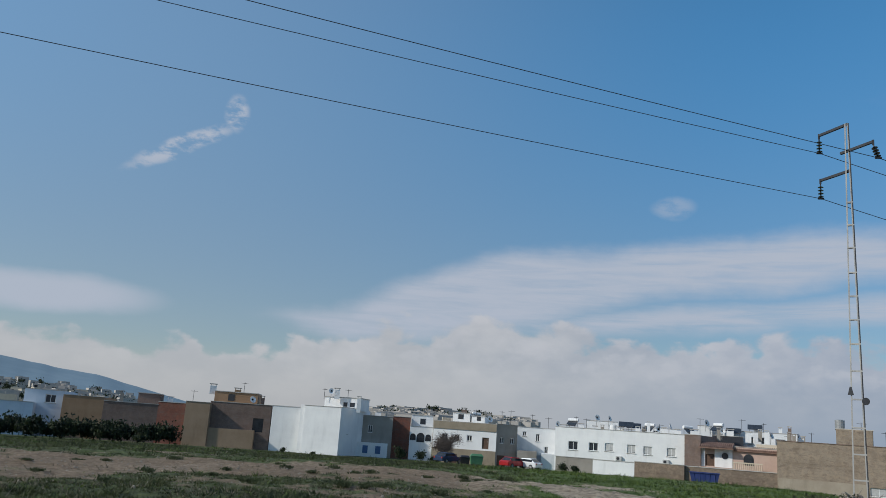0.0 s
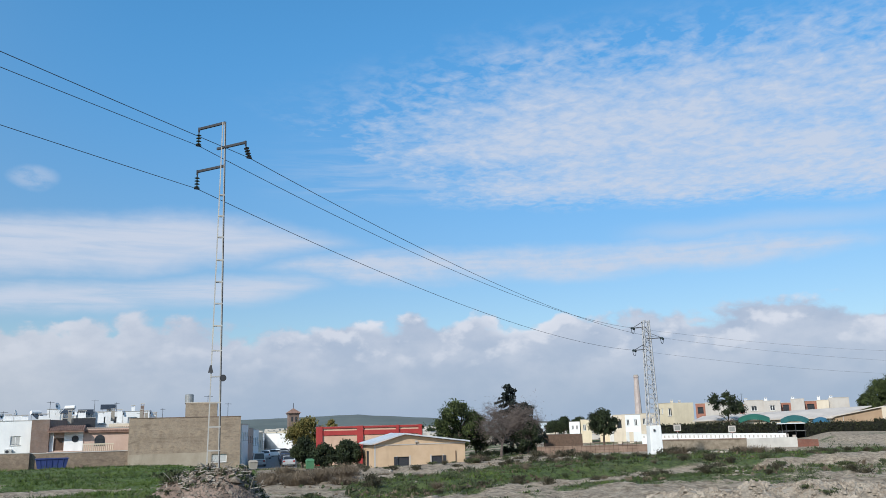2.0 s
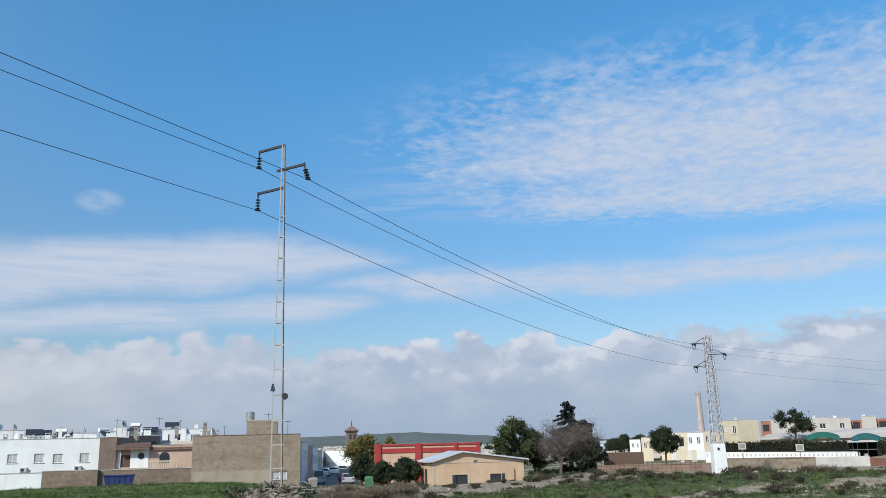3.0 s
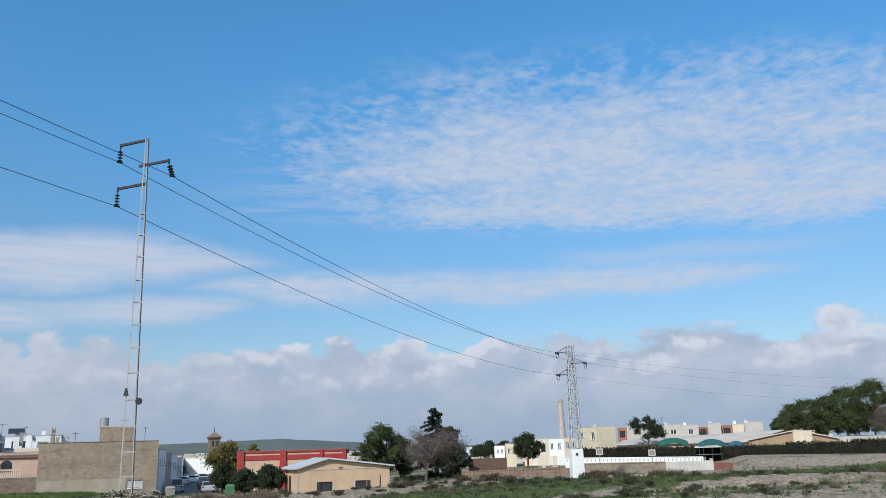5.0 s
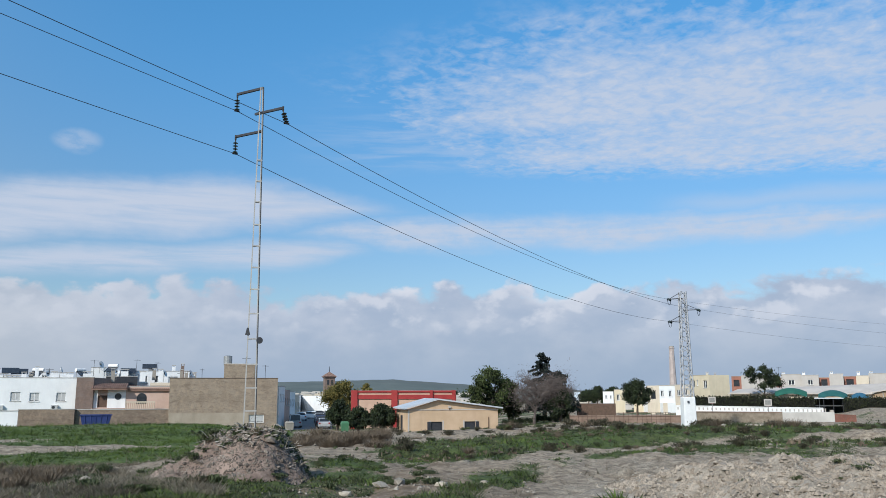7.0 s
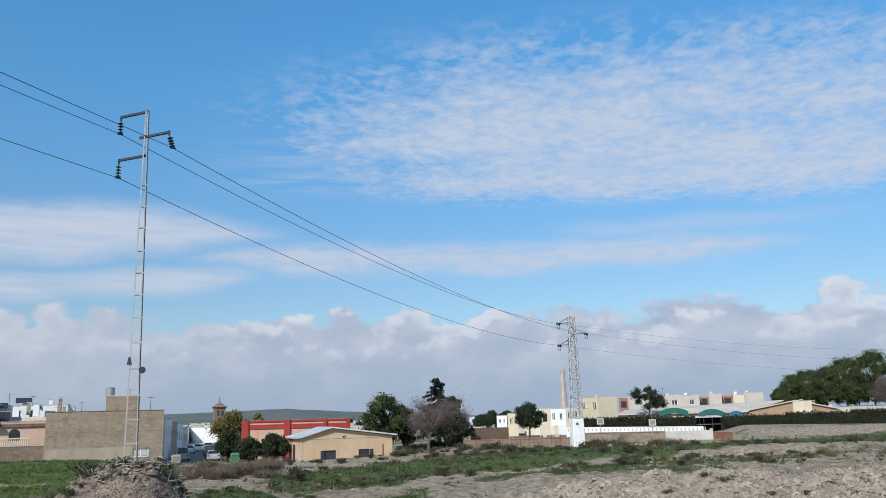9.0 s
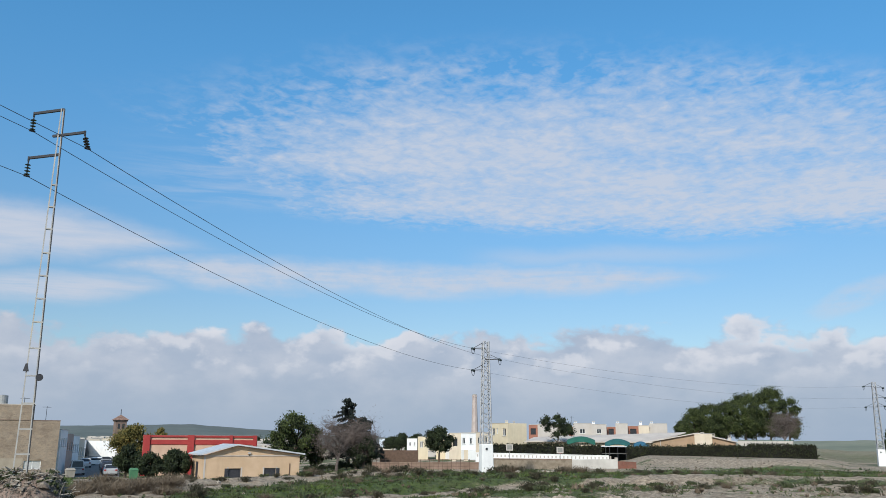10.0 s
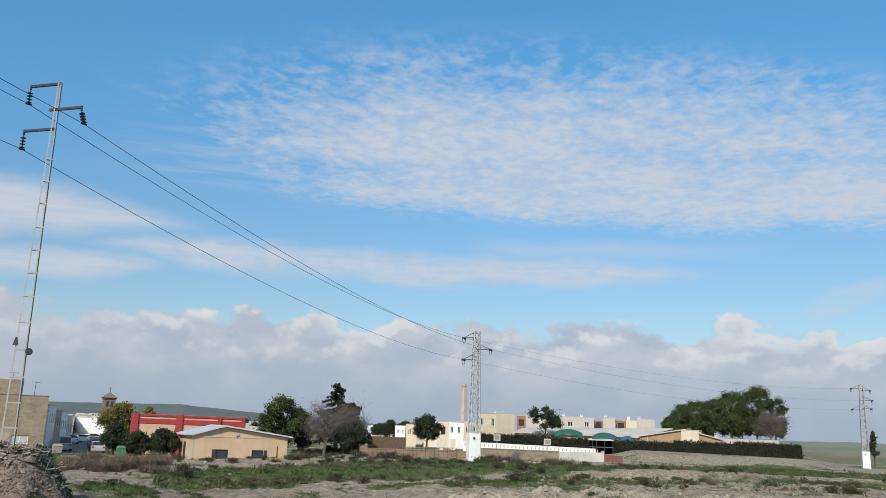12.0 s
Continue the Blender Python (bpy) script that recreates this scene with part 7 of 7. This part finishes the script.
def bush_mesh(seed, r, h, n, material, size=0.1, stalks=0):
    rng = random.Random(seed)
    verts, faces = [], []
    for _ in range(5 if n else 0):
        a, q = rng.uniform(0, 6.28), rng.uniform(0, r * 0.55)
        clump(verts, faces, (q * math.cos(a), q * math.sin(a), h * rng.uniform(0.35, 0.7)), r * rng.uniform(0.4, 0.6), n, size, rng, h / r * 0.55)
    for _ in range(stalks):
        a, q = rng.uniform(0, 6.28), rng.uniform(0, r * 0.35)
        b = Vector((q * math.cos(a), q * math.sin(a), -0.05))
        t = b + Vector((math.cos(a) * r * rng.uniform(0.1, 0.8), math.sin(a) * r * rng.uniform(0.1, 0.8), h * rng.uniform(0.6, 1.1)))
        w = Vector((-math.sin(a), math.cos(a), 0)) * rng.uniform(0.008, 0.016)
        k = len(verts)
        m = b.lerp(t, 0.5) + Vector((rng.uniform(-0.06, 0.06), rng.uniform(-0.06, 0.06), 0.03))
        verts += [b - w, b + w, m + w * 0.7, m - w * 0.7, t]
        faces += [(k, k + 1, k + 2, k + 3), (k + 3, k + 2, k + 4)]
    return from_lists("bush", verts, faces, material)


def scatter(name, label, group, meshes, places, category="shrub"):
    rng = random.Random(len(places) * 7)
    for i, (az, d, s) in enumerate(places):
        p = ground_xy(az, d)
        z = terrain(p.x, p.y)
        for m in (mound, pile):
            q = ray_down(m, p.x, p.y)
            z = max(z, q) if q is not None else z
        ob = new(name, meshes[i % len(meshes)])
        ob.matrix_world = pose(p.x, p.y, z - 0.03, 0, 0, rng.uniform(0, 360)) @ Matrix.Diagonal((s, s, s * rng.uniform(0.8, 1.2), 1))
        tagged(ob, label, category, group)


SCRUBLEAF = leaf_mat("scrub_leaves", (0.026, 0.025, 0.013), (0.115, 0.1, 0.058), 0.3)
R8 = random.Random(88)
dark = [bush_mesh(k, 1.5, 2.1, 230, DARKLEAF, 0.17) for k in range(3)]
# the last eleven are added to stand for the dark under the trees
scatter("bush", "dense dark green bush, also used as shade under trees", "bushes before the houses", dark, [(-30.5 + k * 0.55 + 0.25 * ((k * 7) % 3), 111 + (k * 5) % 4, 0.95 + 0.16 * ((k * 11) % 5)) for k in range(24)] + [(-2.2, 115, 0.8), (-0.8, 115, 0.7), (0.2, 116, 0.6), (-10.0, 109, 0.35), (-8.0, 108, 0.3), (8.8, 107, 0.6), (9.6, 107, 0.5)] + [(44.7 + k * 0.42, 111 + (k * 5) % 4, 0.42 + 0.06 * ((k * 7) % 4)) for k in range(11)])
dry = [bush_mesh(20 + k, 0.95, 0.6, 8, DRYSHRUB, 0.05, 230) for k in range(4)]
scatter("dry_shrub", "brown dried stalky shrub in the field", "dry shrubs", dry,
        [(R8.uniform(30.2, 36.5), R8.uniform(50, 66), R8.uniform(0.8, 1.5)) for _ in range(60)] + [(62.4, 80, 1.8), (63.2, 79, 1.4), (61.8, 81, 1.2), (57.9, 82, 1.3), (58.6, 81, 1.5), (44.9, 76, 1.3), (42.1, 48, 0.9), (50.0, 78, 1.3), (15.3, 29, 1.0), (14.2, 30, 1.0), (16.1, 31, 0.7), (24.1, 23.4, 0.6), (70.5, 80, 1.0), (75.0, 84, 0.9)]
        + [(R8.uniform(38, 80), R8.uniform(45, 84), R8.uniform(0.4, 0.8)) for _ in range(26)]
        + [(R8.uniform(4, 14), R8.uniform(26, 34), R8.uniform(0.45, 0.9)) for _ in range(34)]
        + [(R8.uniform(24.6, 28.6), R8.uniform(26.6, 28.0), R8.uniform(0.2, 0.35)) for _ in range(16)])
weed = [bush_mesh(40 + k, 0.6, 0.3, 45, WEEDLEAF, 0.06, 40) for k in range(4)]
scatter("weed", "grey-green leafy weed in the field", "weeds", weed,
        [(R8.uniform(12, 26), R8.uniform(23, 34), R8.uniform(0.5, 1.1)) for _ in range(34)] + [(R8.uniform(29, 40), R8.uniform(23, 34), R8.uniform(0.4, 0.9)) for _ in range(26)]
        + [(R8.uniform(38, 82), R8.uniform(45, 86), R8.uniform(0.7, 1.6)) for _ in range(60)] + [(R8.uniform(24.2, 28.8), R8.uniform(26.4, 28.2), R8.uniform(0.15, 0.32)) for _ in range(14)]
        + [(R8.uniform(56, 78), R8.uniform(18.5, 23), R8.uniform(0.2, 0.45)) for _ in range(36)] + [(R8.uniform(-30, 8), R8.uniform(32, 60), R8.uniform(0.6, 1.3)) for _ in range(40)])


scrub = [bush_mesh(60 + k, 0.8, 0.55, 60, SCRUBLEAF, 0.06, 110) for k in range(4)]
scatter("scrub_plant", "dark brown-green scrubby plant on rough ground", "scrub plants", scrub,
        [(R8.uniform(37, 83), R8.choice((R8.uniform(44, 52), R8.uniform(62, 72), R8.uniform(76, 92))), R8.uniform(0.35, 1.15)) for _ in range(120)]
        + [(57.4, 83, 1.5), (58.0, 82.5, 1.7), (59.0, 82, 1.4), (55.6, 82, 1.1), (62.0, 82, 1.6), (62.8, 81.5, 1.3), (50.6, 84, 1.5), (51.3, 85, 1.7), (52.1, 84.5, 1.3), (48.9, 83, 1.4), (49.4, 84, 1.2), (45.6, 80, 1.3), (64.4, 80, 1.0), (68.2, 84, 1.1), (73.6, 86, 1.2)])


def rock_mesh(seed, flat=0.7, material=None):
    bm = bmesh.new()
    bmesh.ops.create_icosphere(bm, subdivisions=1, radius=0.5)
    for v in bm.verts:
        v.co *= 0.75 + 0.55 * noise.noise(v.co * 1.7 + Vector((seed * 3.1, 0, 0)))
        v.co.z *= flat
    return mesh_of(bm, "rock", material or ROCK)


ROCKS = [rock_mesh(k, 0.55 + 0.1 * (k % 4)) for k in range(7)]
CLODS = [rock_mesh(k + 9, 0.55 + 0.1 * (k % 4), CLOD) for k in range(7)]
TANS = [rock_mesh(k + 20, 0.55 + 0.1 * (k % 4), TANROCK) for k in range(7)]


def stones_on(heap_ob, c, rx, ry, turn, n, lo, hi, seed, crest, meshes):
    rng = random.Random(seed)
    for i in range(n):
        a, q = rng.uniform(0, 6.28), rng.random() ** 0.5 * (0.55 if rng.random() < crest else 0.98)
        x, y = rx * q * math.cos(a), ry * q * math.sin(a)
        cc, ss = math.cos(radians(turn)), math.sin(radians(turn))
        X, Y = c[0] + cc * x - ss * y, c[1] + ss * x + cc * y
        z = ray_down(heap_ob, X, Y)
        if z is None:
            continue
        s = rng.uniform(lo, hi) * (1.6 if rng.random() < 0.12 else 1.0)
        ob = new("stone", meshes[i % 7])
        ob.matrix_world = pose(X, Y, z + s * 0.12, rng.uniform(-30, 30), rng.uniform(-30, 30), rng.uniform(0, 360)) @ Matrix.Diagonal((s * rng.uniform(0.8, 1.6), s, s, 1))
        ob.parent = heap_ob


stones_on(mound, mound_c + Vector((0.45, -0.2)), 2.4, 1.8, -26, 295, 0.09, 0.3, 5, 0.75, CLODS)
stones_on(pile, pile_c, 6.2, 3.2, -66, 295, 0.08, 0.2, 6, 0.0, TANS)

# boulders and broken blocks lying about
for k, (az, d, s, lb) in enumerate(((35.9, 24.4, 0.55, "dark round boulder in the weeds"), (37.2, 24.2, 0.5, "pale broken concrete block"), (40.1, 22.8, 0.42, "pale broken concrete block"), (33.6, 23.8, 0.35, "pale stone in the weeds"), (58.9, 80, 0.9, "pale rubble lump by the pylon"), (17.4, 27, 0.5, "pale stone in the grass"),
                                    (61.5, 47, 0.4, "pale stone in the grass"), (47.5, 52, 0.45, "pale stone in the grass"), (39.0, 63, 0.5, "pale stone in the grass"), (43.0, 26, 0.3, "pale stone on the track"))):
    p = ground_xy(az, d)
    ob = new("boulder", ROCKS[k % 7])
    ob.matrix_world = pose(p.x, p.y, terrain(p.x, p.y) + s * 0.15, 0, 0, k * 50) @ Matrix.Diagonal((s * 1.3, s, s, 1))
    tagged(ob, lb, "boulder", "boulders in the field")


def rubble_line():
    """Stones of a tumbled wall by the pylon."""
    rng = random.Random(3)
    ob = empty("rubble_wall", pose(0, 0, 0), "tumbled low wall of pale rubble", "wall")
    for i in range(150):
        az = rng.uniform(51.0, 61.5)
        d = 93 + rng.uniform(-1.0, 1.0)
        p = ground_xy(az, d)
        s = rng.uniform(0.3, 0.75)
        st = new("stone", ROCKS[i % 7])
        st.matrix_world = pose(p.x, p.y, terrain(p.x, p.y) + rng.uniform(0.0, 0.3), rng.uniform(-30, 30), 0, rng.uniform(0, 360)) @ Matrix.Diagonal((s * 1.4, s, s, 1))
        st.parent = ob


rubble_line()


def pebble(verts, faces, x, y, z, s, rng):
    """A low, uneven stone with a flat crown."""
    k, t = len(verts), rng.uniform(0, 6.28)
    w = [s * rng.uniform(0.7, 1.35) for _ in range(5)]
    hh = s * rng.uniform(0.35, 0.8)
    for i in range(5):
        verts.append((x + w[i] * math.cos(t + i * 1.257), y + w[i] * math.sin(t + i * 1.257), z - s * 0.3))
    for i in range(5):
        q = w[i] * rng.uniform(0.2, 0.5)
        verts.append((x + q * math.cos(t + i * 1.257), y + q * math.sin(t + i * 1.257), z + hh * rng.uniform(0.7, 1.1)))
    faces += [(k + i, k + (i + 1) % 5, k + 5 + (i + 1) % 5, k + 5 + i) for i in range(5)]
    faces.append(tuple(k + 5 + i for i in range(5)))


def pebbles():
    rng = random.Random(17)
    verts, faces = [], []
    for _ in range(9000):
        az, d = rng.uniform(-31, 84), 17 * (95 / 17) ** rng.random()
        x, y = ground_xy(az, d)
        if turf(x, y) > rng.uniform(0.1, 1.1):
            continue
        s = rng.uniform(0.012, 0.04) * (2.0 if rng.random() < 0.06 else 1.0) * (1 + d / 70)
        pebble(verts, faces, x, y, terrain(x, y), s, rng)
    tagged(new("pebbles", from_lists("pebbles", verts, faces, ROCK)), "loose pale pebbles over the field", "stones", kind="stuff")


def grass():
    rng = random.Random(23)
    young, dim_tufts = ([], []), ([], [])
    for _ in range(110000):
        az, d = rng.uniform(-31, 85), 17 * (110 / 17) ** rng.random()
        x, y = ground_xy(az, d)
        g = turf(x, y)
        if g < 0.36 + 0.5 * rng.random() ** 1.5:
            continue
        z = terrain(x, y) - 0.02
        verts, faces = dim_tufts if rng.random() < sward(x, y) * 0.9 else young
        h = rng.uniform(0.035, 0.1) * (0.8 + d / 80) * (0.6 + g * 0.6) * (1 + 3.2 * max(0.0, noise.noise((x * 0.45, y * 0.45, 14.0)) - 0.05))
        for _ in range(5):
            a = rng.uniform(0, 6.28)
            o = rng.uniform(0, 0.12) * (1 + d / 60)
            bx, by = x + o * math.cos(a), y + o * math.sin(a)
            w = rng.uniform(0.008, 0.02) * (1 + d / 40)
            ln = rng.uniform(0.3, 1.3) * h
            k = len(verts)
            t = rng.uniform(0, 6.28)
            verts += [(bx - w * math.cos(t), by - w * math.sin(t), z), (bx + w * math.cos(t), by + w * math.sin(t), z), (bx + ln * math.cos(a), by + ln * math.sin(a), z + h * rng.uniform(0.6, 1.1))]
            faces.append((k, k + 1, k + 2))
    tagged(new("grass", from_lists("grass", *young, GRASSLEAF)), "short green grass tufts over the field", "grass", kind="stuff")
    tagged(new("darkened_grass", from_lists("darkened_grass", *dim_tufts, DIMGRASS)), "darker grass, with dim light at the field's head put into its colour", "grass", kind="stuff")


def rubble_skin():
    """Small stones and clods over both mounds."""
    rng = random.Random(31)
    for ob, c, rx, ry, turn, n, big in ((mound, mound_c, 2.8, 1.95, -26, 6500, 1.25), (pile, pile_c, 6.3, 3.3, -66, 24000, 1.35)):
        verts, faces = [], []
        cc, ss = math.cos(radians(turn)), math.sin(radians(turn))
        for _ in range(n):
            a, q = rng.uniform(0, 6.28), rng.random() ** 0.5
            x, y = rx * q * math.cos(a), ry * q * math.sin(a)
            X, Y = c[0] + cc * x - ss * y, c[1] + ss * x + cc * y
            z = ray_down(ob, X, Y)
            if z is None:
                continue
            pebble(verts, faces, X, Y, z, big * rng.uniform(0.012, 0.036) * (2.0 if rng.random() < 0.08 else 1), rng)
        skin = new("rubble", from_lists("rubble", verts, faces, CLOD if ob is mound else TANROCK))
        skin.parent = ob
        tagged(skin, "small stones and clods", kind="stuff")


DEADGRASS = leaf_mat("dead_grass", (0.09, 0.075, 0.05), (0.27, 0.23, 0.165), 0.25)


def dead_grass():
    """Grey matted dead grass and stalks, thickest on the rough verge."""
    rng = random.Random(57)
    verts, faces = [], []
    for _ in range(26000):
        if rng.random() < 0.6:
            az, d = rng.uniform(9, 25.5), 22 + 13 * rng.random() ** 1.3
        else:
            az, d = rng.uniform(-31, 84), 20 * (90 / 20) ** rng.random()
        x, y = ground_xy(az, d)
        if noise.noise((x * 0.28, y * 0.28, 21.0)) + 0.5 * noise.noise((x * 0.9, y * 0.9, 3.0)) < (-0.12 if d < 35 and az < 26 else 0.16):
            continue
        z = terrain(x, y) - 0.02
        h = rng.uniform(0.06, 0.2) * (1.8 if rng.random() < 0.08 else 1.0)
        for _ in range(5):
            a, t = rng.uniform(0, 6.28), rng.uniform(0, 6.28)
            o, w, ln = rng.uniform(0, 0.14), rng.uniform(0.006, 0.014) * (1 + d / 60), rng.uniform(0.4, 1.5) * h
            bx, by = x + o * math.cos(a), y + o * math.sin(a)
            k = len(verts)
            verts += [(bx - w * math.cos(t), by - w * math.sin(t), z), (bx + w * math.cos(t), by + w * math.sin(t), z), (bx + ln * math.cos(a), by + ln * math.sin(a), z + h * rng.uniform(0.4, 1.1))]
            faces.append((k, k + 1, k + 2))
    tagged(new("dead_grass", from_lists("dead_grass", verts, faces, DEADGRASS)), "matted grey dead grass and stalks on the verge", "grass", kind="stuff")


def brushwood():
    """Torn roots, sticks and matted growth thrown up on the crest of the soil mound."""
    rng = random.Random(71)
    bm = bmesh.new()
    verts, faces = [], []
    for _ in range(420):
        a, q = rng.uniform(0, 6.28), rng.random() ** 0.6
        x, y = 0.62 + 1.75 * q * math.cos(a), 0.95 * q * math.sin(a)
        cc, ss = math.cos(radians(-26)), math.sin(radians(-26))
        X, Y = mound_c[0] + cc * x - ss * y, mound_c[1] + ss * x + cc * y
        z = ray_down(mound, X, Y)
        if z is None:
            continue
        if rng.random() < 0.55:
            p = Vector((X, Y, z + rng.uniform(0.0, 0.1)))
            v = Vector((rng.gauss(0, 1), rng.gauss(0, 1), rng.gauss(0.12, 0.3))).normalized() * rng.uniform(0.12, 0.45)
            r = rng.uniform(0.008, 0.022)
            m = p + v * 0.5 + Vector((rng.uniform(-0.05, 0.05), rng.uniform(-0.05, 0.05), rng.uniform(0, 0.06)))
            rod(bm, p - v * 0.3, m, r, r * 0.8, 4, False)
            rod(bm, m, p + v, r * 0.8, r * 0.4, 4, False)
        else:
            clump(verts, faces, (X, Y, z + 0.04), rng.uniform(0.07, 0.16), 26, 0.045, rng, 0.7)
    tagged(part("brushwood", bm, STICK, mound, "pale torn roots and sticks"), kind="stuff")
    ob = new("matted_growth", from_lists("matted_growth", verts, faces, WEEDLEAF))
    ob.parent = mound
    tagged(ob, "grey-green matted growth on the crest", kind="stuff")


STICK = mat("weathered_sticks", (0.16, 0.13, 0.1), (0.42, 0.38, 0.32), 2.0, 0.9, bump=0.0)
brushwood()
def weed_cover():
    """Low dark weeds and dry tufts in patches over the rough ground."""
    rng = random.Random(91)
    for name, material, label, n, cut in (("weed_cover", WEEDLEAF, "low dull green weeds over the rough ground", 8000, 0.1), ("dry_tufts", DRYSHRUB, "low dry brown tufts over the rough ground", 6000, 0.15)):
        verts, faces = [], []
        for _ in range(n):
            az, d = rng.uniform(29, 84), 36 * (128 / 36) ** rng.random()
            x, y = ground_xy(az, d)
            if noise.noise((x * 0.22, y * 0.22, 40 + cut * 100)) + 0.6 * noise.noise((x * 0.7, y * 0.7, 44.0)) < cut:
                continue
            if rng.random() > turf(x, y) * 0.9 + 0.06 or d < 42 and az > 36:
                continue
            r = rng.uniform(0.08, 0.2) * (1.8 if rng.random() < 0.1 else 1)
            clump(verts, faces, (x, y, terrain(x, y) + r * 0.4), r, 9, r * 0.5, rng, 0.75)
        tagged(new(name, from_lists(name, verts, faces, material)), label, "weeds", kind="stuff")


weed_cover()
dead_grass()
rubble_skin()
pebbles()
grass()
